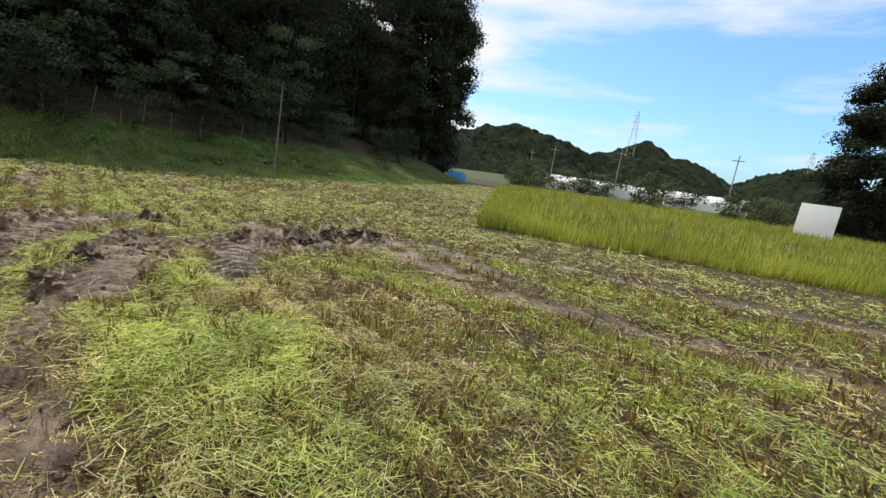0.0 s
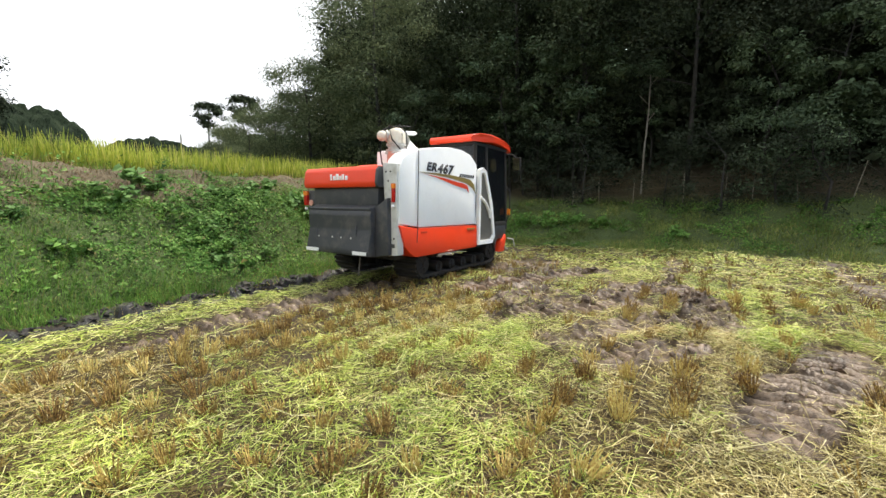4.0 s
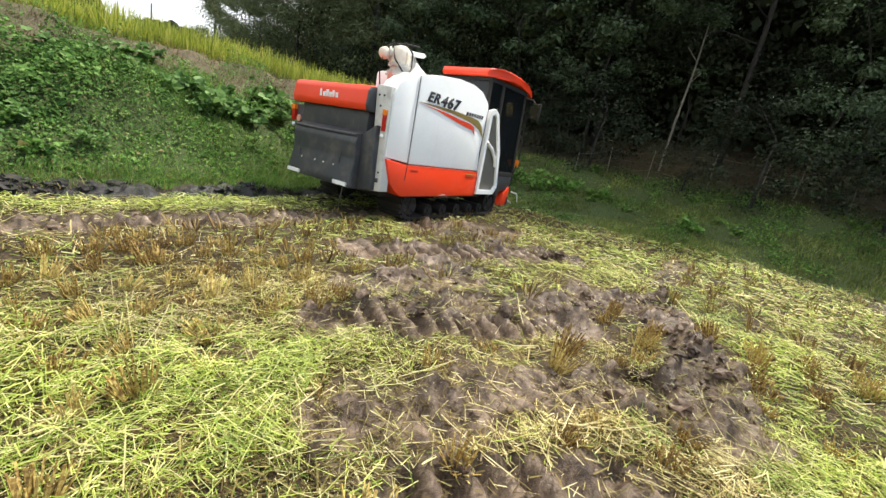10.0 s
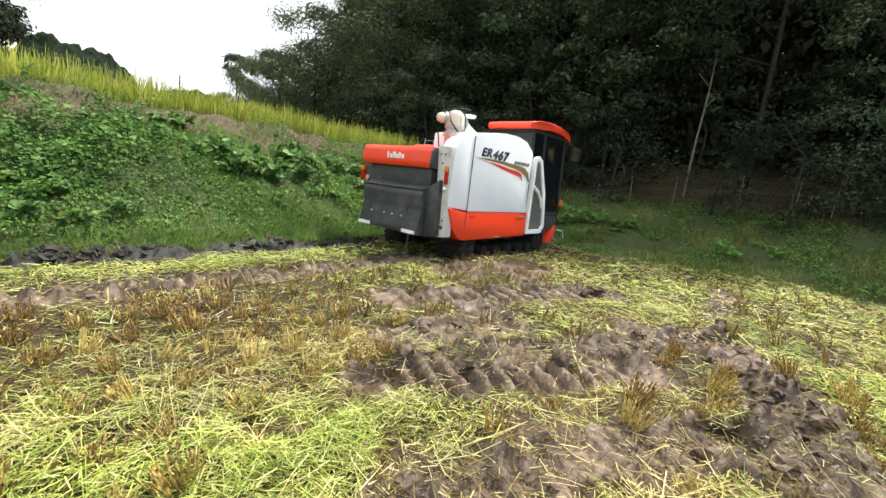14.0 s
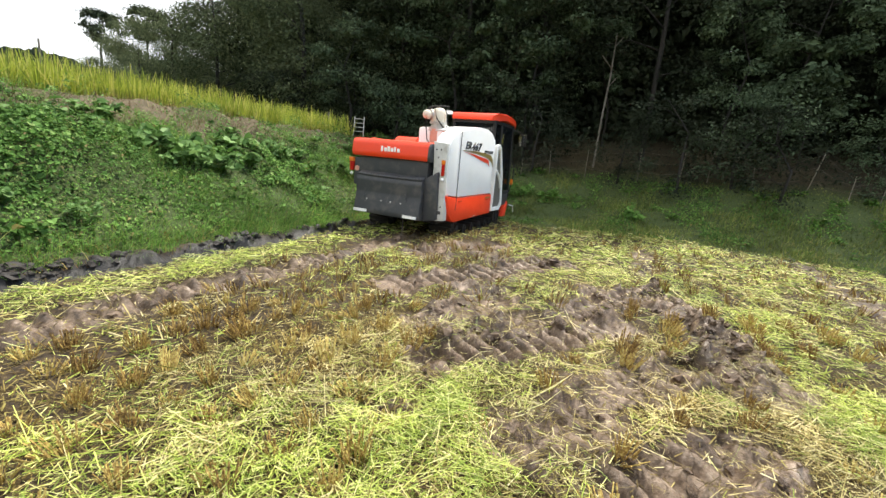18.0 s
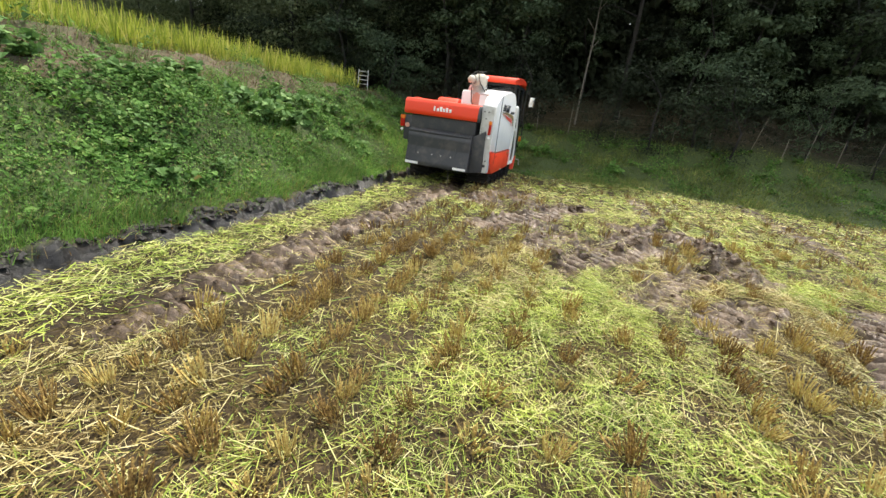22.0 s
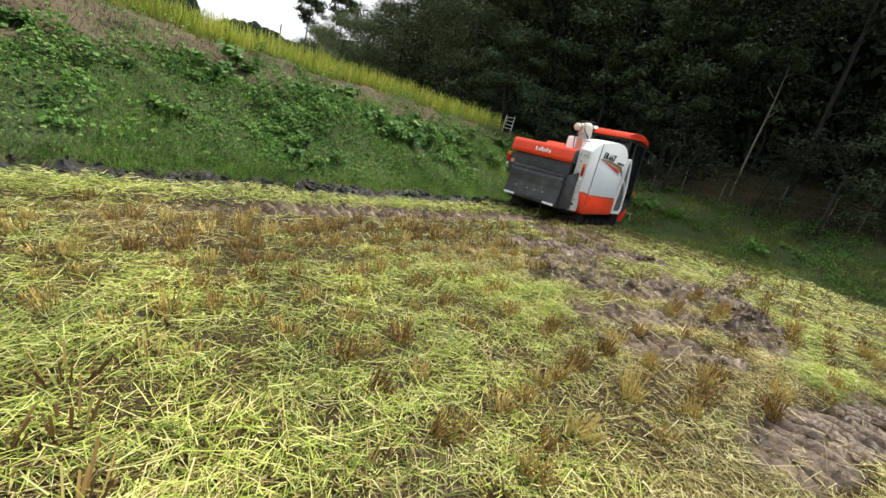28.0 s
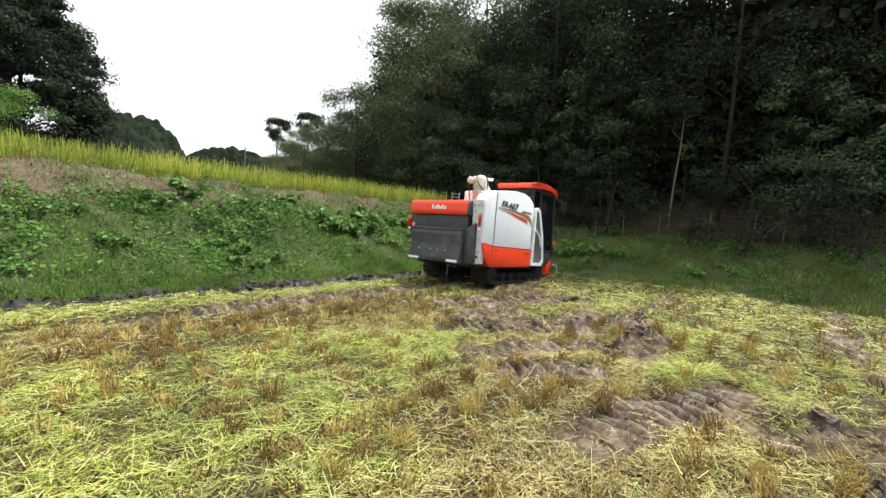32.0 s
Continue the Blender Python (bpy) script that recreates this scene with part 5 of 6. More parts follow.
def clods():
    """Lumps of turned mud in the ruts and along the furrow."""
    bm0 = bmesh.new()
    bmesh.ops.create_icosphere(bm0, subdivisions=2, radius=1.0)
    base = np.array([v.co for v in bm0.verts])
    tri = np.array([[v.index for v in f.verts] for f in bm0.faces])
    bm0.free()
    x, y = rng.uniform(-6, 9, 90000), rng.uniform(-5, 9, 90000)
    m, up = mudness(x, y), ridged(x, y)
    r, s = rs(x, y)
    ridge = (np.abs(s - 5.52) < 0.12) & (r < 11.2)
    keep = ((m > 0.35) & (s < 5.0) & (rng.random(len(x)) < 0.025 + 0.5 * np.clip(up - 0.02, 0, 0.1) / 0.1)) | (ridge & (rng.random(len(x)) < 0.30))
    x, y, ridge, up = x[keep], y[keep], ridge[keep], np.where(ridge, 0.06, up)[keep]
    z = height(x, y)
    parts, wet = [], []
    for i in range(len(x)):
        q = min(0.055, rng.gamma(1.8, 0.008 + 0.05 * up[i]) + 0.007)
        n_ = rng.normal(size=3) * 3
        w = 1 + 0.7 * (np.sin(base @ n_ + i) * np.cos(base @ n_[::-1] * 1.7)) * 0.8 + rng.normal(0, 0.14, len(base))
        v = base * w[:, None] * q * rng.uniform(0.7, 1.4, 3) * np.array([1, 1, 0.75])
        (wet if ridge[i] else parts).append((v + np.array([x[i], y[i], z[i] - q * 0.05]), tri))
    bm0 = bmesh.new()
    bmesh.ops.create_icosphere(bm0, subdivisions=1, radius=1.0)
    lump = np.array([v.co for v in bm0.verts])
    ltri = np.array([[v.index for v in f.verts] for f in bm0.faces])
    bm0.free()
    x, y = rng.uniform(-3, 7, 60000), rng.uniform(-3, 8, 60000)
    keep = (mudness(x, y) > 0.3) & (rng.random(len(x)) < 0.08 + 3.0 * ridged(x, y)) & (rs(x, y)[1] < 5.2)
    x, y = x[keep], y[keep]
    z = height(x, y)
    q = np.minimum(0.026, rng.gamma(1.6, 0.0045, len(x)) + 0.004)
    v = lump[None] * (1 + rng.normal(0, 0.22, (len(x), len(lump))))[:, :, None] * (q[:, None] * rng.uniform(0.7, 1.4, (len(x), 3)))[:, None, :] * np.array([1, 1, 0.8])
    v += np.stack([x, y, z + q * 0.25], 1)[:, None, :]
    parts.append((v.reshape(-1, 3), (ltri[None] + (np.arange(len(x)) * len(lump))[:, None, None]).reshape(-1, 3)))
    stuff("mud_clods", merge(*parts), M_MUD, "dark wet lumps of turned mud along the ruts", "mud", False)
    stuff("furrow_clods", merge(*wet), M_WETMUD, "black wet lumps of soil along the furrow under the bank", "mud", False)
    # the large clods lie singly
    g = np.random.default_rng(91)
    bm0 = bmesh.new()
    bmesh.ops.create_icosphere(bm0, subdivisions=3, radius=1.0)
    ball_, btri = np.array([v.co for v in bm0.verts]), np.array([[v.index for v in f.verts] for f in bm0.faces])
    bm0.free()
    kinds = []
    for k in range(9):
        w = 1 + sum(a * np.sin(ball_ @ g.normal(0, f, 3) + g.uniform(0, 6)) for a, f in ((0.30, 1.6), (0.22, 3.2), (0.16, 6.0), (0.10, 11.0), (0.06, 19.0)))
        kinds.append(mesh_np("mud_clod", ball_ * w[:, None], btri, M_MUD, True))
    for run, half, tall in RIDGES:
        for (a, b), (c, e) in zip(run, run[1:]):
            for k in range(max(2, int(math.hypot(c - a, e - b) * 6))):
                t = g.random()
                px, py, q = a + (c - a) * t + g.normal(0, half * 0.8), b + (e - b) * t + g.normal(0, half * 0.8), g.uniform(0.28, 0.55) * tall
                pz = float(height(np.array([px]), np.array([py]))[0])
                ob = new("mud_clod", kinds[int(g.integers(9))])
                ob.matrix_world = Matrix.Translation((px, py, pz + q * 0.02)) @ Euler((g.normal(0, 0.4), g.normal(0, 0.4), g.uniform(0, 6.28))).to_matrix().to_4x4() @ Matrix.Diagonal((q * g.uniform(0.8, 1.6), q, q * g.uniform(0.5, 0.9), 1))
                tagged(ob, "dark wet clod of mud thrown up beside a rut", "mud clod", "clods beside the ruts")


clods()


def crop(name, x, y, z, blades, tall, wide, label, segs=3):
    n = len(x)
    c = np.repeat(np.stack([x, y, z], 1), blades, 0)
    k = n * blades
    a = rng.uniform(0, 6.283, k)
    q = rng.random(k) ** 0.5 * 0.08 * (1 if segs > 1 else 2.2)
    c[:, 0] += np.cos(a) * q
    c[:, 1] += np.sin(a) * q
    tilt = np.abs(rng.normal(0.16, 0.14, k))
    a2 = a + rng.normal(0, 0.8, k)
    way = np.stack([np.cos(a2) * np.sin(tilt), np.sin(a2) * np.sin(tilt), np.cos(tilt)], 1)
    length = np.repeat(np.broadcast_to(tall, n), blades) * rng.uniform(0.55, 1.15, k)
    droop = np.where(rng.random(k) < 0.6, rng.uniform(0.2, 0.7, k), rng.uniform(0, 0.15, k))
    a3 = rng.uniform(0, 6.283, k)
    side = np.stack([np.cos(a3), np.sin(a3), 0 * a3], 1)
    return stuff(name, ribbons(c, way, length, wide * rng.uniform(0.6, 1.4, k), droop=droop, segs=segs, taper=0.25, side=side), M_RICE, label, "rice crop")


def rice():
    r, s = np.meshgrid(np.arange(-16, RICE_END, 0.15), np.arange(RICE_S, RICE_S + 1.6, 0.21))
    r, s = r.ravel() + rng.normal(0, 0.05, r.size), s.ravel() + rng.normal(0, 0.06, s.size)
    x, y = xy(r, s)
    crop("terrace_rice", x, y, height(x, y, False), 34, 0.50 + 0.24 * fbm(x * 2.2, y * 2.2, 56, 3), 0.021, "dense ripening yellow-green rice along the terrace edge", 2)
    r, s = rng.uniform(-22, RICE_END, 9000), rng.uniform(RICE_S + 1.5, 34, 9000)
    x, y = xy(r, s)
    crop("terrace_rice_behind", x, y, height(x, y, False), 9, 0.60, 0.03, "ripening yellow-green rice on the upper terrace", 1)
    # the uncut block at the other end of the field
    ex = np.concatenate([rng.uniform(9.9, 11.4, 1500), rng.uniform(9.9, 34, 2000)])
    ey = np.concatenate([rng.uniform(-17, -3.0, 1500), np.zeros(2000)])
    ey[1500:] = -3.0 + 0.1 * (ex[1500:] - 10) - rng.uniform(0, 1.5, 2000)
    crop("uncut_rice_edge", ex, ey, height(ex, ey, False), 16, 0.34 + 0.20 * fbm(ex * 1.3, ey * 1.3, 58, 3), 0.016, "edge of the uncut block of ripening rice", 2)
    x, y = rng.uniform(11.0, 75, 26000), rng.uniform(-46, 3, 26000)
    ok = (y < -3.9 + 0.1 * (x - 10)) & (rng.random(len(x)) < 12 / (x + 2))
    x, y = x[ok], y[ok]
    crop("uncut_rice", x, y, height(x, y, False), 12, 0.42 + 0.12 * fbm(x * 0.7, y * 0.7, 59, 3), 0.035, "uncut block of ripening yellow-green rice", 1)


rice()


def regrowth():
    """Green shoots on the cut hills between the wheelings."""
    x, y = [], []
    for run in ([(4.3, -2.2), (3.95, -4.4), (3.6, -5.7), (3.65, -7.0)], [(5.9, -4.0), (5.4, -6.0), (5.3, -8.5)], [(2.95, -3.4), (2.9, -5.0), (2.8, -6.2)]):
        for (a, b), (c, e) in zip(run, run[1:]):
            t = np.linspace(0, 1, int(math.hypot(c - a, e - b) / 0.19), endpoint=False)
            for q in (-0.16, 0.16):
                x.append(a + (c - a) * t + q + rng.normal(0, 0.04, len(t)))
                y.append(b + (e - b) * t + rng.normal(0, 0.04, len(t)))
    x, y = np.concatenate(x), np.concatenate(y)
    crop("rice_regrowth", x, y, height(x, y), 36, 0.10 + 0.14 * fbm(x * 2, y * 2, 60, 2), 0.006, "short green shoots on the cut rice hills", 2)


regrowth()


def ground_normal(x, y):
    e = 0.15
    zx = (height(x + e, y, False) - height(x - e, y, False)) / (2 * e)
    zy = (height(x, y + e, False) - height(x, y - e, False)) / (2 * e)
    return unit(np.stack([-zx, -zy, np.ones_like(x)], 1))


def sward(x, y, length, width, lean=0.5, segs=2):
    n = len(x)
    up = ground_normal(x, y) * 0.5 + np.array([0, 0, 0.5])
    a = rng.uniform(0, 6.283, n)
    t = np.abs(rng.normal(0, lean, n))
    way = unit(up + np.stack([np.cos(a) * t, np.sin(a) * t, 0 * a], 1))
    p = np.stack([x, y, height(x, y, False) - 0.01], 1)
    a3 = a + 1.57 + rng.normal(0, 0.5, n)
    return ribbons(p, way, length, width, droop=rng.uniform(0, 0.5, n), segs=segs, taper=0.15, side=np.stack([np.cos(a3), np.sin(a3), 0 * a3], 1))


def canopy(x, y):
    """How high the herbs of the bank stand."""
    return 0.04 + 0.27 * step(0.34, 0.70, fbm(x * 1.5, y * 1.5, 74, 3)) * (0.45 + 0.55 * step(5.9, 6.7, rs(x, y)[1]))


def banks():
    r, s = rng.uniform(-7, 13.5, 300000), 5.5 + 3.4 * rng.random(300000) ** 1.15
    x, y = xy(r, s)
    bare = bareness(x, y)
    keep = rng.random(len(x)) < np.clip(0.30 + 1.2 * (fbm(x * 1.4, y * 1.4, 71) - 0.3), 0.12, 0.95) * (1 - 0.96 * bare) * (1 - 0.45 * step(6.2, 7.2, s))
    x, y, s = x[keep], y[keep], s[keep]
    lush = 0.05 + 0.20 * step(0.3, 0.75, fbm(x * 0.9, y * 0.9, 72))
    stuff("bank_grass", sward(x, y, lush * rng.uniform(0.4, 1.5, len(x)), rng.uniform(0.004, 0.010, len(x)), 0.9, 2), M_GRASS, "rank green grass and herbs on the terrace bank", "grass")
    # low herbs in mounds all over the bank, small leaves and middling ones in patches
    r, s = rng.uniform(-7, 13, 330000), rng.uniform(5.72, 8.6, 330000)
    x, y = xy(r, s)
    keep = rng.random(len(x)) < (0.14 + 0.70 * step(0.36, 0.60, fbm(x * 1.6 + 9, y * 1.6, 73))) * 0.62 * (1 - 0.92 * bareness(x, y))
    x, y = x[keep], y[keep]
    k = len(x)
    z = height(x, y, False) + canopy(x, y) * rng.random(k) ** 0.55
    nrm = unit(ground_normal(x, y) * 0.7 + rng.normal(0, 0.5, (k, 3)) + np.array([0, 0, 0.3]))
    stuff("bank_herbs", leaves(np.stack([x, y, z], 1), nrm, rng.gamma(2.0, 0.010, k) + 0.014, 0.5), M_WEED, "small green leaves of low herbs on the bank", "weeds")
    r, s = rng.uniform(-6, 12.5, 150000), rng.uniform(5.9, 8.4, 150000)
    x, y = xy(r, s)
    keep = rng.random(len(x)) < (0.06 + 0.94 * step(0.48, 0.62, fbm(x * 1.1, y * 1.1 + 5, 76, 3))) * 0.5 * (1 - 0.95 * bareness(x, y))
    x, y = x[keep], y[keep]
    k = len(x)
    z = height(x, y, False) + canopy(x, y) * (0.55 + 0.55 * rng.random(k))
    nrm = unit(ground_normal(x, y) * 0.8 + rng.normal(0, 0.38, (k, 3)) + np.array([0, 0, 0.35]))
    stuff("bank_creeper", broad_leaves(np.stack([x, y, z], 1), nrm, rng.gamma(5.0, 0.006, k) + 0.012, 0.9), M_CREEP, "broad green leaves of creepers sprawling over the bank", "weeds")
    # withered growth on the strip below the rice and here and there
    r, s = rng.uniform(-8, 12, 60000), rng.uniform(5.8, 8.9, 60000)
    x, y = xy(r, s)
    keep = rng.random(len(x)) < 0.04 + 0.75 * bareness(x, y)
    x, y = x[keep], y[keep]
    stuff("withered_herbs", sward(x, y, rng.uniform(0.05, 0.2, len(x)), rng.uniform(0.005, 0.012, len(x)), 1.2), M_DEAD, "withered brown herbs on the strip below the rice", "dry grass")
    # the margin under the wood
    n = 330000
    x = 0.5 + 33 * rng.random(n) ** 1.35
    y = np.interp(x, FOOT_X, FOOT_Y) + rng.uniform(-1.3, 6.0, n)
    d = foot_depth(x, y)
    keep = (rng.random(n) < np.clip(1.2 - x / 40, 0.1, 1) * step(-1.1, -0.3, d + (fbm(x * 1.2, y * 1.2, 42) - 0.5) * 1.4) * 0.75) & (rs(x, y)[1] < 6.5) & (rng.random(n) > step(3.4, 4.3, d))
    x, y = x[keep], y[keep]
    stuff("margin_grass", sward(x, y, (0.04 + 0.11 * step(0.3, 0.75, fbm(x * 1.1, y * 1.1, 75))) * rng.uniform(0.4, 1.5, len(x)), rng.uniform(0.006, 0.013, len(x)) * (1.2 + x / 25), 1.0, 1), M_MEADOW, "green grass on the shaded slope below the wood", "grass")
    x = rng.uniform(1.0, 22, 90000)
    y = np.interp(x, FOOT_X, FOOT_Y) + rng.uniform(-0.4, 5.0, 90000)
    keep = (rng.random(len(x)) < 0.9 * step(0.42, 0.62, fbm(x * 1.2 + 4, y * 1.2, 78, 3))) & (rs(x, y)[1] < 6.3) & (foot_depth(x, y) > -0.6) & (foot_depth(x, y) < 3.7)
    x, y = x[keep], y[keep]
    k = len(x)
    z = height(x, y, False) + rng.random(k) * (0.03 + 0.14 * step(0.4, 0.7, fbm(x * 1.6, y * 1.6, 79)))
    stuff("margin_herbs", leaves(np.stack([x, y, z], 1), unit(ground_normal(x, y) + rng.normal(0, 0.5, (k, 3))), rng.uniform(0.03, 0.08, k), 0.6), M_WEED, "low herbs on the slope below the wood", "weeds")
    # dry yellow tufts along the furrow
    r, s = rng.uniform(-9, 11.5, 14000), rng.normal(5.68, 0.09, 14000)
    x, y = xy(r, s)
    stuff("overhanging_grass", sward(x, y, rng.uniform(0.06, 0.24, len(x)), rng.uniform(0.005, 0.011, len(x)), 1.0), M_GRASS, "green grass hanging over the muddy furrow", "grass")
    r, s = rng.uniform(-9, 11.5, 12000), rng.normal(5.64, 0.10, 12000)
    x, y = xy(r, s)
    keep = rng.random(len(x)) < 0.7 * step(0.42, 0.62, fbm(r * 1.3, s * 3, 45))
    x, y = x[keep], y[keep]
    stuff("dry_tufts", sward(x, y, rng.uniform(0.04, 0.15, len(x)), rng.uniform(0.004, 0.008, len(x)), 1.0), M_STUB, "dry yellowed grass along the muddy furrow", "grass")


banks()


def weed(name, at, size, count, leaf, mat, label, category="weed", group="", tall=1.0):
    """A leafy plant: stems fanning out of one foot, with broad leaves."""
    T = thing(name, label, category, group, Matrix.Translation(at))
    tips = []
    for k in range(max(4, count // 18)):
        a, q = rng.uniform(0, 6.283), size * math.sqrt(rng.random())
        top = Vector((math.cos(a) * q, math.sin(a) * q, size * tall * rng.uniform(0.5, 1.1) * (1 - 0.3 * q / size)))
        part("stem", tube([(top.x * 0.03, top.y * 0.03, -0.05), (top.x * 0.35, top.y * 0.35, top.z * 0.6), tuple(top)], 0.006, 4, taper=[0.009, 0.006, 0.003]), M_WEED, T)
        tips.append(np.array(top))
    tips = np.array(tips)
    i = rng.integers(0, len(tips), count)
    f = rng.uniform(0.45, 1.05, count)[:, None]
    p = tips[i] * f + rng.normal(0, size * 0.12, (count, 3))
    p[:, 2] = np.maximum(p[:, 2], 0.02)
    nrm = unit(rng.normal(0, 0.45, (count, 3)) + np.array([0, -0.15, 1.0]))
    part("foliage", mesh_np("foliage", *broad_leaves(p, nrm, leaf * rng.uniform(0.6, 1.3, count), 0.95), mat), mat, T)
    return T


def weeds():
    g = np.random.default_rng(44)
    spots = [(5.1, 6.95, 0.55, 170), (4.75, 7.15, 0.42, 110), (5.45, 6.75, 0.42, 110), (5.3, 7.4, 0.40, 90), (4.1, 7.45, 0.40, 90), (3.7, 7.75, 0.42, 90), (4.5, 7.7, 0.34, 70), (6.3, 7.45, 0.40, 90),
             (6.8, 7.2, 0.42, 100), (7.4, 7.4, 0.42, 90), (6.1, 6.85, 0.30, 60), (7.9, 7.35, 0.36, 70), (9.1, 7.4, 0.40, 80), (10.0, 7.5, 0.33, 60), (2.45, 7.9, 0.40, 80), (1.05, 6.45, 0.34, 70),
             (3.0, 5.95, 0.20, 40), (-0.4, 7.3, 0.4, 70), (1.8, 7.4, 0.35, 70), (-2.0, 6.9, 0.4, 70), (8.5, 6.9, 0.3, 60)]
    for r, s, size, n in spots:
        x, y = xy(r, s)
        weed("leafy_weed", (x, y, float(height(np.array([x]), np.array([y]), False)[0])), size * g.uniform(0.85, 1.15), n, 0.125 if s > 6.6 else 0.08, M_SQUASH if s > 6.6 else M_WEED,
             "broad-leaved pale green weed clump growing on the bank", group="weed clumps on the bank", tall=g.uniform(0.45, 0.75))
    for k in range(64):
        r, s = g.uniform(-4.5, 11.5), g.uniform(6.0, 7.9)
        x, y = xy(r, s)
        weed("leafy_weed", (x, y, float(height(np.array([x]), np.array([y]), False)[0])), g.uniform(0.16, 0.36), int(g.uniform(45, 110)), g.uniform(0.045, 0.085), M_SQUASH if g.random() < 0.35 else M_WEED,
             "low green weed clump among the grass of the bank", group="weed clumps on the bank", tall=g.uniform(0.5, 0.9))
    for k in range(46):
        x = g.uniform(2.5, 19)
        y = float(np.interp(x, FOOT_X, FOOT_Y)) + g.uniform(1.2, 3.8) / 0.88
        weed("leafy_weed", (x, y, float(height(np.array([x]), np.array([y]), False)[0])), g.uniform(0.15, 0.32), int(g.uniform(40, 80)), g.uniform(0.05, 0.08), M_WEED, "low green weed clump on the slope below the wood", group="weed clumps on the slope", tall=g.uniform(0.5, 0.9))
    for x, y, size, n in ((6.26, 10.98, 0.30, 130), (3.1, 13.0, 0.55, 190), (3.9, 12.9, 0.4, 130), (2.4, 13.4, 0.5, 160), (4.7, 12.5, 0.35, 110)):
        weed("leafy_bush", (x, y, float(height(np.array([x]), np.array([y]), False)[0])), size, n, 0.10, M_LIME, "small bright green leafy bush on the slope", "bush", tall=1.1)


weeds()

# ---- the wood and the distance ----


def ground_z(x, y):
    return float(height(np.array([float(x)]), np.array([float(y)]), False)[0])


def tree_meshes(seed, tall, crown, base, n, leaf, mat, bark, slim=1.0, lean=0.0, m=34, loose=1.0):
    """Trunk with limbs and a crown of leaf clumps, as two meshes."""
    g = np.random.default_rng(seed)
    bm = bmesh.new()
    bend = g.normal(0, 0.25, (4, 2))
    pts = [(bend[k][0] * k * 0.4 + lean * k, bend[k][1] * k * 0.4, tall * 0.9 * k / 3 - (0.5 if k == 0 else 0)) for k in range(4)]
    rad = 0.018 * tall * slim
    tube(pts, 0.1, 8, bm, taper=[rad * 1.25, rad, rad * 0.6, rad * 0.2])
    cl = []
    for k in range(m):
        f = base + (1 - base) * (k + g.random()) / m
        a = g.uniform(0, 6.283)
        wide = crown * (0.45 + 0.75 * math.sin(math.pi * min(1, max(0.08, (f - base) / (1 - base) * 0.85 + 0.1)))) * g.uniform(0.35 + 0.3 * (1 - loose), 1.15 - 0.2 * (1 - loose))
        j = min(2, int(f * 3 / 0.9)) if f < 0.9 else 2
        t = min(1.0, f * 3 / 0.9 - j)
        c0 = np.array(pts[j]) * (1 - t) + np.array(pts[j + 1]) * t
        c1 = c0 + np.array([math.cos(a) * wide, math.sin(a) * wide, g.uniform(-0.1, 0.25) * wide])
        cl.append(c1)
        if k % 4 == 0:
            mid = (c0 + c1) / 2 + np.array([0, 0, 0.15 * wide])
            tube([tuple(c0), tuple(mid), tuple(c1)], 0.03, 5, bm, taper=[rad * 0.4, rad * 0.25, rad * 0.08])
    cl = np.array(cl)
    trunk = bpy.data.meshes.new("trunk")
    bm.to_mesh(trunk)
    bm.free()
    trunk.materials.append(bark)
    trunk.polygons.foreach_set("use_smooth", np.ones(len(trunk.polygons), bool))
    i = g.integers(0, m, n)
    spread = (0.30 + 0.28 * g.random(m))[i][:, None] * crown * 0.62 * loose
    off = np.clip(g.normal(0, 1, (n, 3)), -1.7, 1.7)
    p = cl[i] + off * spread * np.array([1, 1, 0.45])
    nrm = off * 0.5 + g.normal(0, 0.3, (n, 3)) + np.array([0, 0, 0.7])
    nrm /= np.linalg.norm(nrm, axis=1)[:, None]
    return trunk, mesh_np("crown", *leaves(p, nrm, leaf * g.uniform(0.6, 1.4, n), 0.6), mat)


def plant_tree(meshes, m, name="tree", label="", group="", category="tree"):
    T = thing(name, label, category, group, m)
    for nm, me in zip(("trunk", "crown"), meshes):
        ob = new(nm, me)
        ob.parent = T
    return T


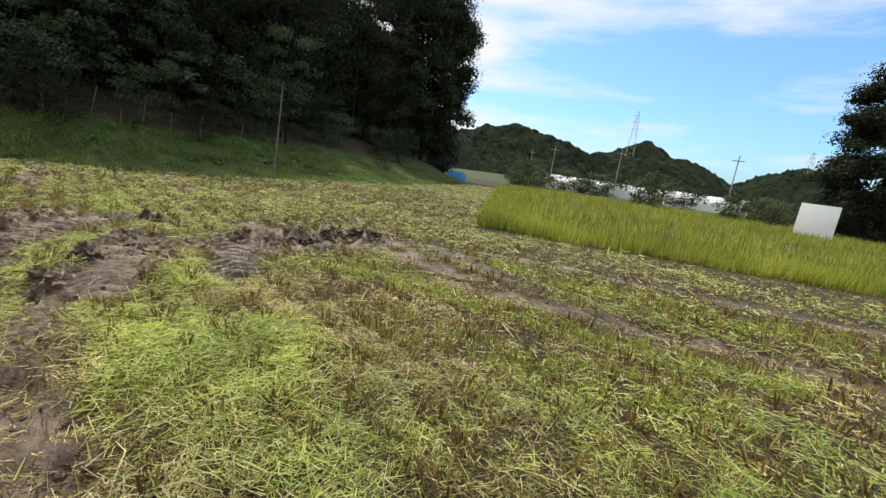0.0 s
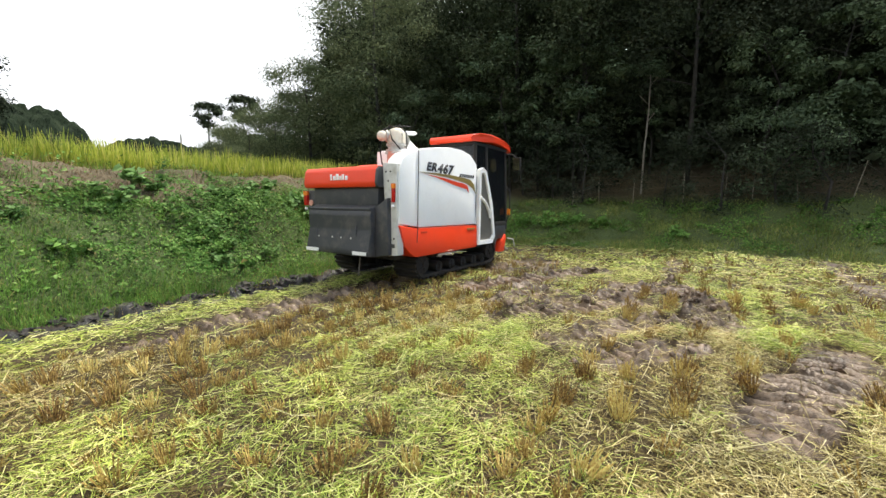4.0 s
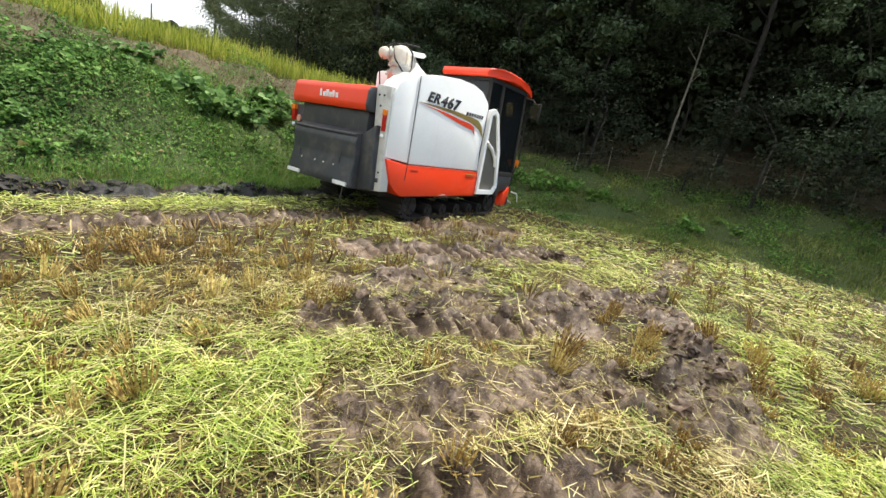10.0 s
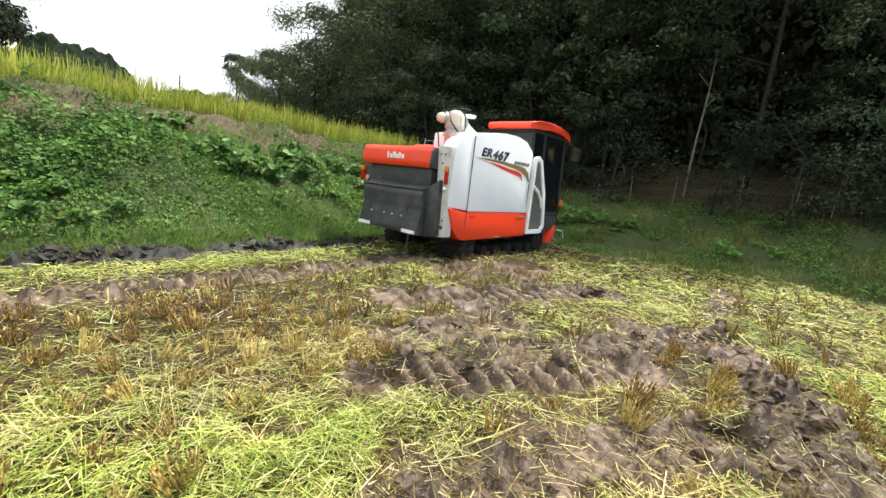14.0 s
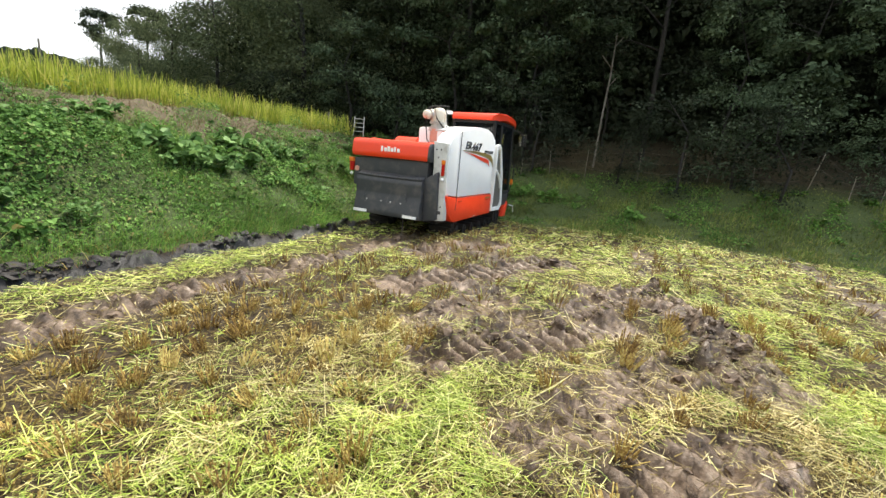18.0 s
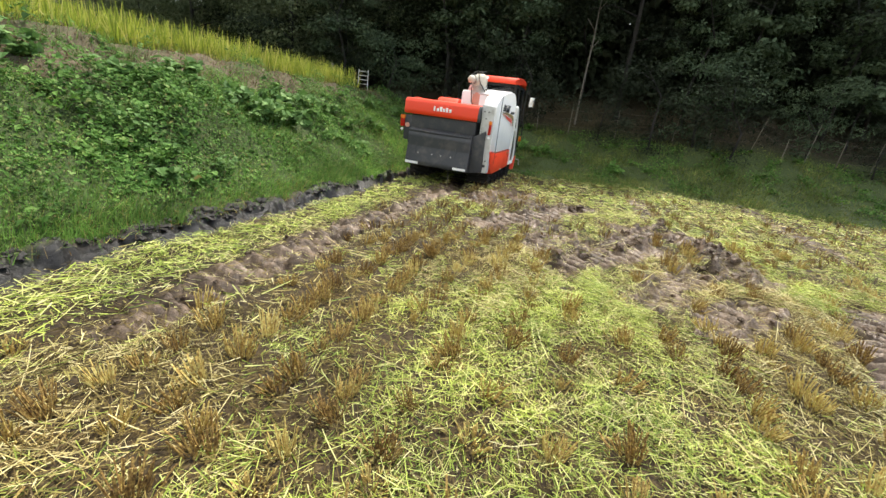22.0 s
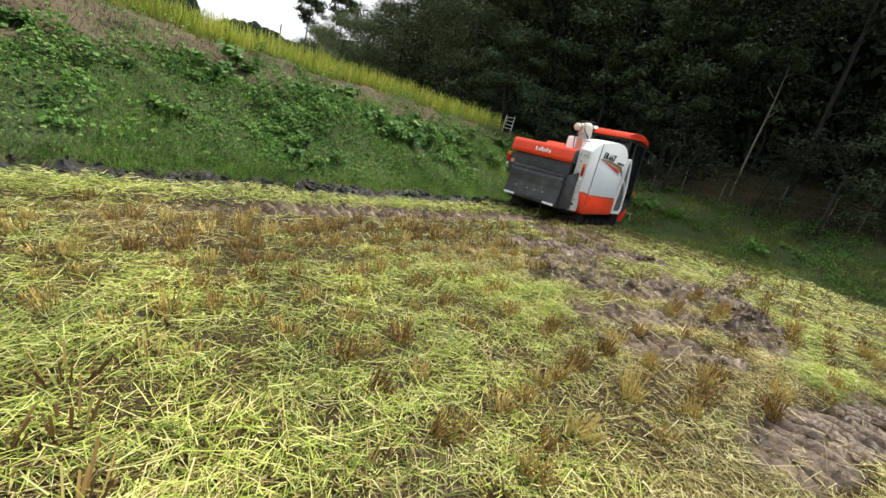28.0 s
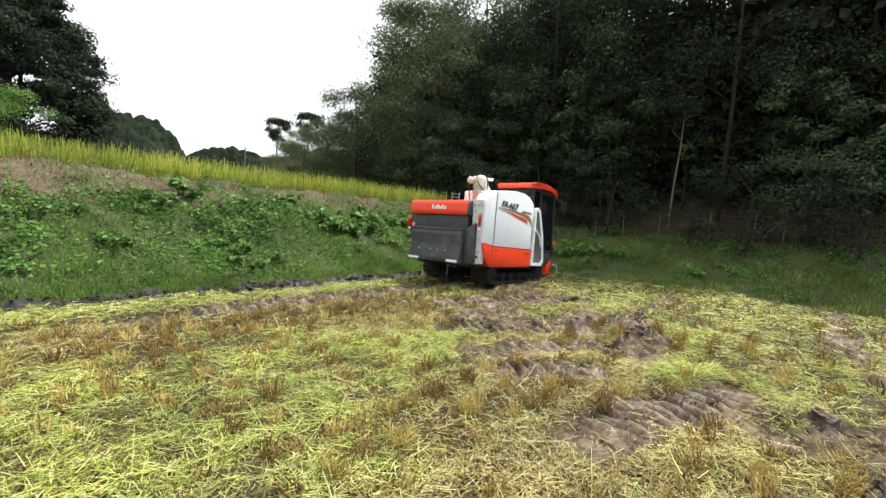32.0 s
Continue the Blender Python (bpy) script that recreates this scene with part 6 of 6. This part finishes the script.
def wood():
    forms = ((10.5, 2.3, 0.12), (11.5, 2.6, 0.18), (9.0, 2.2, 0.10), (12.5, 2.5, 0.22), (10.0, 2.7, 0.15), (8.0, 2.0, 0.08))
    kinds = [tree_meshes(20 + k, h, c, b, 24000, 0.110, M_EVER_SHADED, M_BARK, 0.32, m=56, loose=0.75) for k, (h, c, b) in enumerate(forms[:5])]
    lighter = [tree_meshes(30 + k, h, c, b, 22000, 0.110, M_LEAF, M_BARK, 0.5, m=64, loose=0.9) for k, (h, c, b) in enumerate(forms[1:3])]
    greyer = [tree_meshes(36 + k, h, c, b, 22000, 0.110, M_LEAF_B, M_BARK, 0.5, m=64, loose=0.95) for k, (h, c, b) in enumerate(forms[:2])]
    g = np.random.default_rng(3)
    for depth, gap, lift in ((6.3, 2.5, 0.90), (9.7, 2.8, 1.02), (14.0, 3.3, 1.12)):
        x = -2.6 - 0.25 * depth
        while x < 40:
            px = x + g.normal(0, 0.5)
            py = float(np.interp(px, FOOT_X, FOOT_Y)) + (depth + g.normal(0, 0.6)) / 0.88
            if px < -9:
                x += gap
                continue
            sc = lift * g.uniform(0.85, 1.15)
            m = Matrix.Translation((px, py, ground_z(px, py))) @ Euler((g.normal(0, 0.04), g.normal(0, 0.04), g.uniform(0, 6.28))).to_matrix().to_4x4() @ Matrix.Scale(sc, 4)
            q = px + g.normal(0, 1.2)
            # darker leaf colours towards the right imitate the deeper shade of the wood there
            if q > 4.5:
                plant_tree(kinds[int(g.integers(5))], m, "tree", "tall evergreen tree at the edge of the wood, leaves coloured dark for its shade", "trees of the dark wood")
            elif q > 0.5:
                plant_tree(lighter[int(g.integers(2))], m, "tree", "tall dark-leaved tree at the edge of the wood", "trees of the dark wood")
            else:
                plant_tree(greyer[int(g.integers(2))], m, "tree", "tall grey-green tree at the thin end of the wood", "trees of the dark wood")
            x += gap * (1 + max(0, x) / 60)
    big = [tree_meshes(97, 14.0, 4.6, 0.05, 46000, 0.25, M_EVER_SHADED, M_BARK, m=110, loose=0.5)]
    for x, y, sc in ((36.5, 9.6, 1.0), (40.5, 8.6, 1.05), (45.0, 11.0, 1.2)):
        plant_tree(big[0], Matrix.Translation((x, y, ground_z(x, y) - 0.3)) @ Matrix.Rotation(x, 4, "Z") @ Matrix.Diagonal((sc * 0.8, sc * 0.8, sc * 1.15, 1)), "tree", "tall evergreen tree at the edge of the wood, leaves coloured dark for its shade", "trees of the dark wood")
    # the shut foliage deeper in the wood, its shade put into the leaf colour
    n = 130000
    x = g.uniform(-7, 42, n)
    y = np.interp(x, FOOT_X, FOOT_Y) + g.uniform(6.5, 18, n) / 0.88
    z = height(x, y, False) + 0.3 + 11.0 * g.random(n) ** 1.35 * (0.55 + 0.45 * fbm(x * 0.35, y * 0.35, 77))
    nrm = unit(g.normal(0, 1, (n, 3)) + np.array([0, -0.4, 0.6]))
    stuff("wood_foliage", leaves(np.stack([x, y, z], 1), nrm, g.uniform(0.25, 0.52, n), 0.6), M_EVER_SHADED, "shut foliage deep in the wood, coloured dark for its shade", "foliage")
    shrubs = [tree_meshes(60 + k, 2.6, 1.0, 0.1, 3600, 0.075, M_LEAF_C if k == 1 else M_EVER_SHADED, M_BARK, 0.7) for k in range(4)]
    x = -3.0
    while x < 34:
        px = x + g.normal(0, 0.4)
        py = float(np.interp(px, FOOT_X, FOOT_Y)) + g.uniform(3.0, 5.0) / 0.88
        m = Matrix.Translation((px, py, ground_z(px, py))) @ Matrix.Rotation(g.uniform(0, 6.28), 4, "Z") @ Matrix.Scale(g.uniform(0.6, 1.15), 4)
        plant_tree(shrubs[1 + int(g.integers(3))], m, "shrub", "dark shrub in the shade under the trees", "shrubs under the wood", "shrub")
        x += 1.15 + max(0, x) * 0.03
    # paler young trees standing out before the dark
    young = [tree_meshes(160 + k, 5.5, 1.3, 0.35, 4200, 0.115, M_LEAF_C, M_BARK, 0.5, m=22, loose=0.7) for k in range(3)]
    for k, (x, y, s) in enumerate(((4.9, 15.6, 1.0), (9.9, 12.6, 0.85), (11.2, 12.0, 0.9), (2.6, 16.8, 1.1), (13.6, 10.6, 0.9), (18.5, 8.6, 1.0), (7.9, 15.9, 0.8), (-1.2, 17.6, 0.9))):
        plant_tree(young[k % 3], Matrix.Translation((x, y, ground_z(x, y))) @ Matrix.Rotation(k * 1.7, 4, "Z") @ Matrix.Scale(s, 4), "tree", "young tree with large mid-green leaves before the wood", "young trees")
    # sprays of large leaves, sunlight on them given by the paler leaf colour
    spray = [tree_meshes(260 + k, h, c, 0.40, 900, 0.20, M_LEAF_C, M_BARK, 0.45, m=12, loose=0.75) for k, (h, c) in enumerate(((3.4, 1.2), (5.2, 0.9)))]
    for k, x, y, s in ((0, 11.2, 12.4, 1.0), (0, 11.9, 12.0, 0.75), (1, 4.4, 16.0, 1.0), (1, 3.7, 16.5, 0.9), (0, 14.6, 10.4, 1.0)):
        plant_tree(spray[k], Matrix.Translation((x, y, ground_z(x, y))) @ Matrix.Rotation(x, 4, "Z") @ Matrix.Scale(s, 4), "tree", "slender young tree before the dark wood, large leaves coloured pale as if sunlit", "young trees")
    # slender pale trunks at the wood's edge
    for x, y, dx, dy, h, q in ((6.85, 14.3, 0.35, 0.45, 4.2, 0.036), (12.5, 4.75, 0.15, -0.05, 3.3, 0.035), (-4.2, 22.8, 0.0, 0.2, 5.0, 0.06)):
        z = ground_z(x, y)
        T = thing("bare_trunk", "slender pale leaning tree trunk at the edge of the wood", "tree trunk", "pale trunks", Matrix.Translation((x, y, z)))
        part("trunk", tube([(0, 0, -0.3), (dx * 0.3, dy * 0.3, h * 0.35), (dx * 0.8, dy * 0.7, h * 0.7), (dx, dy, h)], q, 7, taper=[q, q * 0.9, q * 0.7, q * 0.4]), M_PALE, T)
        for k in range(3 if h > 4 else 0):
            f = 0.6 + 0.15 * k
            part("twig", tube([(dx * f, dy * f, h * f), (dx * f + 0.3 * (1 - 2 * (k % 2)), dy * f + 0.1, h * f + 0.35)], 0.015, 5), M_PALE, T)
    # paler grove and single trees beyond the terrace
    pale = [tree_meshes(80 + k, h, c, b, 18000, 0.13, M_LEAF_B, M_BARK, 0.6, m=50) for k, (h, c, b) in enumerate(((9.0, 2.4, 0.1), (10.0, 2.7, 0.12), (7.5, 2.4, 0.1)))]
    for x, y, s in ((-7.5, 27, 0.8), (-10.5, 30, 0.75), (-13.5, 33, 0.66), (-9.5, 35, 0.8), (-14, 38, 0.9), (-17.5, 39, 0.75), (-21, 43, 0.9), (-24, 47, 0.9), (-6.0, 31, 1.05), (-18, 46, 0.95), (-27, 53, 0.95), (-3.5, 26, 0.95), (-31, 58, 0.85),
                    (-7.0, 21.5, 0.66), (-9.2, 22.6, 0.52), (-11.2, 24.0, 0.5), (-13.2, 26.0, 0.46), (-5.0, 22.5, 0.8), (-15.5, 29, 0.5), (-18, 33, 0.52), (-35, 62, 0.68), (-39, 66, 0.65), (-3.0, 20.5, 0.7), (-0.8, 19.6, 0.6)):
        plant_tree(pale[int(g.integers(3))], Matrix.Translation((x, y, ground_z(x, y))) @ Matrix.Rotation(g.uniform(0, 6.28), 4, "Z") @ Matrix.Scale(s, 4), "tree", "grey-green feathery tree beyond the terrace", "grove beyond the terrace")
    lone = tree_meshes(95, 12.6, 1.25, 0.70, 3600, 0.24, M_LEAF, M_BARK, 0.6, m=44)
    plant_tree(lone, Matrix.Translation((-29.5, 53, ground_z(-29.5, 53))), "tree", "lone round-topped tree on a bare stem")
    plant_tree(lone, Matrix.Translation((-26.0, 55, ground_z(-26, 55))) @ Matrix.Scale(1.1, 4), "tree", "broad-topped tree on a bare stem")
    fresh = tree_meshes(131, 6.0, 2.4, 0.05, 16000, 0.13, M_WEED, M_BARK, 0.6, m=50, loose=0.7)
    plant_tree(fresh, Matrix.Translation((-19.6, 13.2, ground_z(-19.6, 13.2))) @ Matrix.Scale(0.62, 4), "tree", "fresh green bushy tree beyond the rice")
    for k, (x, y, s) in enumerate(((-36.5, 27, 1.05), (-42, 24, 1.15), (-32, 21.5, 0.75), (-46, 34.5, 1.1), (39.6, -30.8, 1.0), (46, -35, 1.1))):
        plant_tree(big[0], Matrix.Translation((x, y, ground_z(x, y))) @ Matrix.Rotation(k * 1.3, 4, "Z") @ Matrix.Scale(s, 4), "tree", "large dense dark evergreen tree", "large evergreens")


wood()


def fence():
    F = thing("fence", "leaning thin posts with slack wires along the wood", "fence")
    g = np.random.default_rng(12)
    tops = []
    for x, y, h, dx in ((4.4, 14.2, 0.55, 0.02), (5.4, 14.3, 0.75, -0.03), (6.4, 13.9, 0.85, 0.04), (7.5, 12.8, 0.95, 0.02), (8.4, 12.2, 0.9, 0.12), (9.1, 12.0, 0.85, 0.0), (9.9, 11.3, 0.5, -0.1),
                        (10.6, 10.5, 1.05, 0.28), (11.2, 9.9, 0.6, 0.05), (11.7, 9.6, 1.1, 0.26), (12.6, 9.3, 0.8, 0.05), (13.6, 9.0, 0.9, 0.2), (15.0, 8.3, 0.8, 0.0), (16.8, 7.6, 0.9, 0.1)):
        z = ground_z(x, y)
        dy = g.normal(0, 0.06)
        part("post", tube([(x, y, z - 0.25), (x + dx, y + dy, z + h)], 0.013, 6), M_POLE, F)
        tops.append((Vector((x, y, z)), Vector((x + dx, y + dy, z + h))))
    for f in (0.3, 0.6, 0.9):
        run = []
        for (a0, a1), (b0, b1) in zip(tops, tops[1:]):
            p, q = a0.lerp(a1, f), b0.lerp(b1, f)
            run += [p, (p + q) / 2 - Vector((0, 0, 0.05))]
        part("wire", tube(run + [q], 0.003, 4), M_POST, F)


fence()


def small_things():
    # ladder-like drying rack at the end of the terrace
    x, y = -0.70, 14.6
    z = ground_z(x, y)
    R = thing("drying_rack", "grey metal ladder frame standing at the end of the terrace", "rack", at=Matrix.Translation((x, y, z)) @ Matrix.Rotation(radians(-10), 4, "Z"))
    h = 2.1 - z + 0.25
    for dx in (-0.15, 0.15):
        part("rail", tube([(dx, 0, -0.2), (dx * 0.95, 0.15, h)], 0.014, 8), M_STEEL, R)
    for k in range(4):
        f = 0.3 + 0.2 * k
        part("rung", tube([(-0.15, 0.15 * f, h * f), (0.15, 0.15 * f, h * f)], 0.010, 6), M_STEEL, R)
    # corner post of the upper field
    x, y = xy(RICE_END + 0.1, RICE_S + 0.9)
    z = ground_z(x, y)
    P = thing("corner_post", "short weathered post at the corner of the upper rice field", "post", at=Matrix.Translation((x, y, z)))
    part("shaft", tube([(0, 0, -0.2), (0.02, 0, 0.7)], 0.035, 8), M_POST, P)
    part("cap", tube([(0.02, 0, 0.7), (0.02, 0, 0.73)], 0.04, 8), M_POST, P)
    # thin pole in the upper field
    x, y = -14.0, 22.0
    z = ground_z(x, y)
    P = thing("field_pole", "thin dark pole with a crosspiece in the upper rice field", "pole", at=Matrix.Translation((x, y, z)))
    part("shaft", tube([(0, 0, -0.3), (0, 0, 3.0)], 0.04, 6), M_POST, P)
    part("crosspiece", box((-0.16, -0.03, 1.75), (0.16, 0.03, 1.85), 0.01), M_POST, P)
    # greenhouses
    for k, (x, y, turn, length) in enumerate(((98, -12, 82, 22), (104, -16, 80, 26), (92, -34, 80, 14))):
        G = thing("greenhouse", "long white plastic tunnel greenhouse beyond the rice", "greenhouse", "greenhouses", Matrix.Translation((x, y, ground_z(x, y))) @ Matrix.Rotation(radians(turn), 4, "Z"))
        prof = [(2.7 * math.cos(radians(a)), 0.9 + 2.1 * math.sin(radians(a))) for a in range(0, 181, 15)]
        prof = [(2.7, 0)] + prof + [(-2.7, 0)]
        part("film", prism(prof, 0, -length / 2, length / 2), M_PLASTIC, G)
        for q in range(7):
            a = -length / 2 + length * q / 6
            part("hoop", tube([(a, 2.74 * math.cos(radians(w)), 0.9 + 2.14 * math.sin(radians(w))) for w in range(0, 181, 20)], 0.05, 5), M_GREYWHITE, G)
    # white sheet on a frame, and a blue cover at the end of the field
    x, y = 31.9, -21.4
    W = thing("sheeted_frame", "white sheet stretched over a sloping frame beyond the rice", "sheet", at=Matrix.Translation((x, y, ground_z(x, y))) @ Matrix.Rotation(radians(-30), 4, "Z"))
    part("sheet", prism([(-0.35, 0.15), (-0.31, 0.12), (0.25, 2.15), (0.21, 2.2)], 1, -1.1, 0.9, 0.01), M_PLASTIC, W)
    for dy in (-1.0, 0, 0.8):
        part("strut", tube([(0.22, dy, 2.1), (0.8, dy, -0.1)], 0.04, 6), M_POST, W)
    x, y = 39.2, 4.3
    B = thing("covered_heap", "heap under a bright blue tarpaulin at the end of the field", "tarpaulin", at=Matrix.Translation((x, y, ground_z(x, y))))
    part("tarpaulin", prism([(-0.9, 0), (-0.8, 0.5), (-0.2, 0.95), (0.5, 0.8), (0.9, 0)], 1, -0.8, 0.8, 0.08), M_TARP_B, B)
    part("pallet", box((-1.0, -0.9, -0.05), (1.0, 0.9, 0.06), 0.01), M_POST, B)
    # poles along the lane
    for x, y, h in ((84, -16, 9), (70, -30, 9), (66, -44, 9), (96, -4, 9), (100, 1, 8)):
        U = thing("utility_pole", "grey concrete utility pole beyond the rice field", "utility pole", "utility poles", Matrix.Translation((x, y, ground_z(x, y))))
        part("shaft", tube([(0, 0, -0.5), (0, 0, h)], 0.1, 8, taper=[0.11, 0.07]), M_CONC, U)
        part("crossarm", box((-0.06, -0.8, h - 0.8), (0.06, 0.8, h - 0.68), 0.01), M_CONC, U)
    # pylons on the hills
    for x, y, z, h in ((352, -58, 30, 34), (420, -210, 34, 24)):
        Y = thing("pylon", "distant grey lattice power pylon on a hill", "pylon", "pylons", Matrix.Translation((x, y, z - 4)))
        for dx, dy in ((-3, -3), (3, -3), (3, 3), (-3, 3)):
            part("leg", tube([(dx, dy, 0), (dx * 0.15, dy * 0.15, h)], 0.12, 4), M_STEEL, Y)
        for f in (0.62, 0.76, 0.9):
            part("arm", tube([(0, -5.5 * (1.5 - f), h * f), (0, 5.5 * (1.5 - f), h * f)], 0.12, 4), M_STEEL, Y)
        bm = bmesh.new()
        for k in range(7):
            f, f2 = k / 8, (k + 1) / 8
            q, q2 = 3 * (1 - 0.85 * f), 3 * (1 - 0.85 * f2)
            tube([(-q, -q, h * f), (-q2, q2, h * f2)], 0.07, 4, bm)
            tube([(-q, q, h * f), (-q2, -q2, h * f2)], 0.07, 4, bm)
        part("bracing", bm, M_STEEL, Y)


small_things()


def hills():
    """Wooded ridges all round, with treetops along their crests."""
    for k, (cx, cy, rx, ry, h, turn) in enumerate(((360, 30, 60, 95, 37, 10), (390, -75, 70, 90, 36, 0), (430, -215, 80, 75, 37, 0), (300, 120, 90, 80, 50, 0), (470, -330, 90, 90, 34, 0),
                                                   (-170, 172, 42, 55, 36, 25), (-165, 240, 80, 50, 32, 0), (-110, 260, 110, 60, 34, 0), (-270, 120, 90, 90, 40, 0), (-60, 330, 140, 80, 46, 0), (80, 260, 130, 90, 70, 0),
                                                   (-200, -160, 120, 100, 50, 0), (100, -380, 160, 90, 48, 0))):
        n = 80
        gx, gy = np.meshgrid(np.linspace(-1, 1, n), np.linspace(-1, 1, n))
        q = np.hypot(gx, gy)
        z = np.clip(1 - q**2, -0.2, 1) ** 1.0
        lump = fbm(gx * 3 + k * 7, gy * 3, 80 + k)
        tops = fbm(gx * 22 + k, gy * 22, 90 + k, 3)
        z = h * (z * (0.6 + 0.8 * lump)) + (tops - 0.5) * 7.0 * (z > 0.02)
        x, y = gx * rx, gy * ry
        a = radians(turn)
        v = np.stack([cx + x * math.cos(a) - y * math.sin(a), cy + x * math.sin(a) + y * math.cos(a), z - 1.5], -1).reshape(-1, 3)
        i = (np.arange(n - 1)[:, None] * n + np.arange(n - 1)[None]).ravel()
        tagged(new("hill", mesh_np("hill", v, np.stack([i, i + 1, i + n + 1, i + n], 1), M_HILL, False)), "distant hill covered with dark green woodland", "hill", kind="structure")
    # hedge of low trees along the far side of the fields
    g = np.random.default_rng(31)
    low = [tree_meshes(140 + k, 4.5, 2.2, 0.05, 1600, 0.34, M_LEAF_B if k else M_LEAF, M_BARK, 0.8) for k in range(3)]
    for k in range(46):
        a = radians(-g.uniform(85, 128))
        dist = g.uniform(62, 120)
        x, y = -math.sin(a) * dist, math.cos(a) * dist - 4
        plant_tree(low[k % 3], Matrix.Translation((x, y, ground_z(x, y) - 0.3)) @ Matrix.Rotation(k * 2.1, 4, "Z") @ Matrix.Scale(g.uniform(0.6, 1.1), 4), "bush", "low green tree in the hedge beyond the fields", "hedge trees", "bush")


hills()

# ---- motion ----
# seconds, x, y, z, lean, pitch, heading of the harvester
DRIVE = [
    (0, -1.10, 6.20, 0.05, 0, 0.5, 55), (1, -1.05, 6.33, 0.05, -0.5, 0.5, 55), (2, -0.95, 6.28, 0.08, 0, 1.0, 55), (2.5, -0.85, 6.45, 0.09, 0, 1.0, 55),
    (4.5, -0.44, 7.10, 0.10, 0.5, 1.0, 55), (5, -0.35, 7.28, 0.09, 0.6, 1.0, 55), (6, -0.15, 7.74, 0.07, -0.1, 0.8, 54.3), (7, 0.01, 7.94, 0.03, -1.2, 0.2, 54),
    (8, 0.17, 8.17, 0.01, -0.8, 0, 54.3), (9, 0.30, 8.42, 0.01, -0.5, -0.4, 54.4), (10, 0.44, 8.65, 0.01, -0.4, -0.5, 54.4), (11, 0.56, 8.87, 0, -0.8, -0.6, 54.1),
    (12, 0.69, 9.04, -0.01, -0.7, -0.7, 53.3), (13, 0.80, 9.19, -0.01, 0.4, -0.4, 52), (14, 0.90, 9.36, -0.02, 0, -0.6, 52.1), (14.5, 0.97, 9.46, -0.02, 0.2, -0.7, 52.2),
    (16.5, 1.21, 9.67, -0.03, 0, -0.7, 53.8), (19, 1.40, 9.98, -0.04, 0.8, -0.7, 54.8), (20, 1.43, 9.98, -0.04, 0.9, -0.5, 55), (23, 1.40, 9.98, -0.03, 0.9, -0.5, 56),
    (26.5, 1.43, 10.10, -0.04, 0, -0.2, 57), (28, 1.45, 10.18, -0.06, -0.3, 0.2, 57.2), (29.5, 1.35, 9.80, -0.09, -0.8, 1.2, 56), (30, 1.28, 9.65, -0.09, -0.8, 1.5, 56.3), (32, 0.80, 8.70, 0.0, -1, 3.5, 58.5)]


def motions():
    walk(HARVESTER, [(t, pose(x, y, z, lean, pitch, turn)) for t, x, y, z, lean, pitch, turn in DRIVE])
    # the wheels turn with the way driven
    ts = np.array([row[0] for row in DRIVE])
    gone = [0.0]
    for a, b in zip(DRIVE, DRIVE[1:]):
        h = radians((a[6] + b[6]) / 2)
        gone.append(gone[-1] + (b[1] - a[1]) * math.cos(h) + (b[2] - a[2]) * math.sin(h))
    for ob, x, y, z, q in WHEELS:
        walk(ob, [(t, pose(x, y, z, 0, math.degrees(float(np.interp(t, ts, gone)) / (q + 0.05)), 0)) for t in np.arange(0, 32.01, 0.25)])


motions()
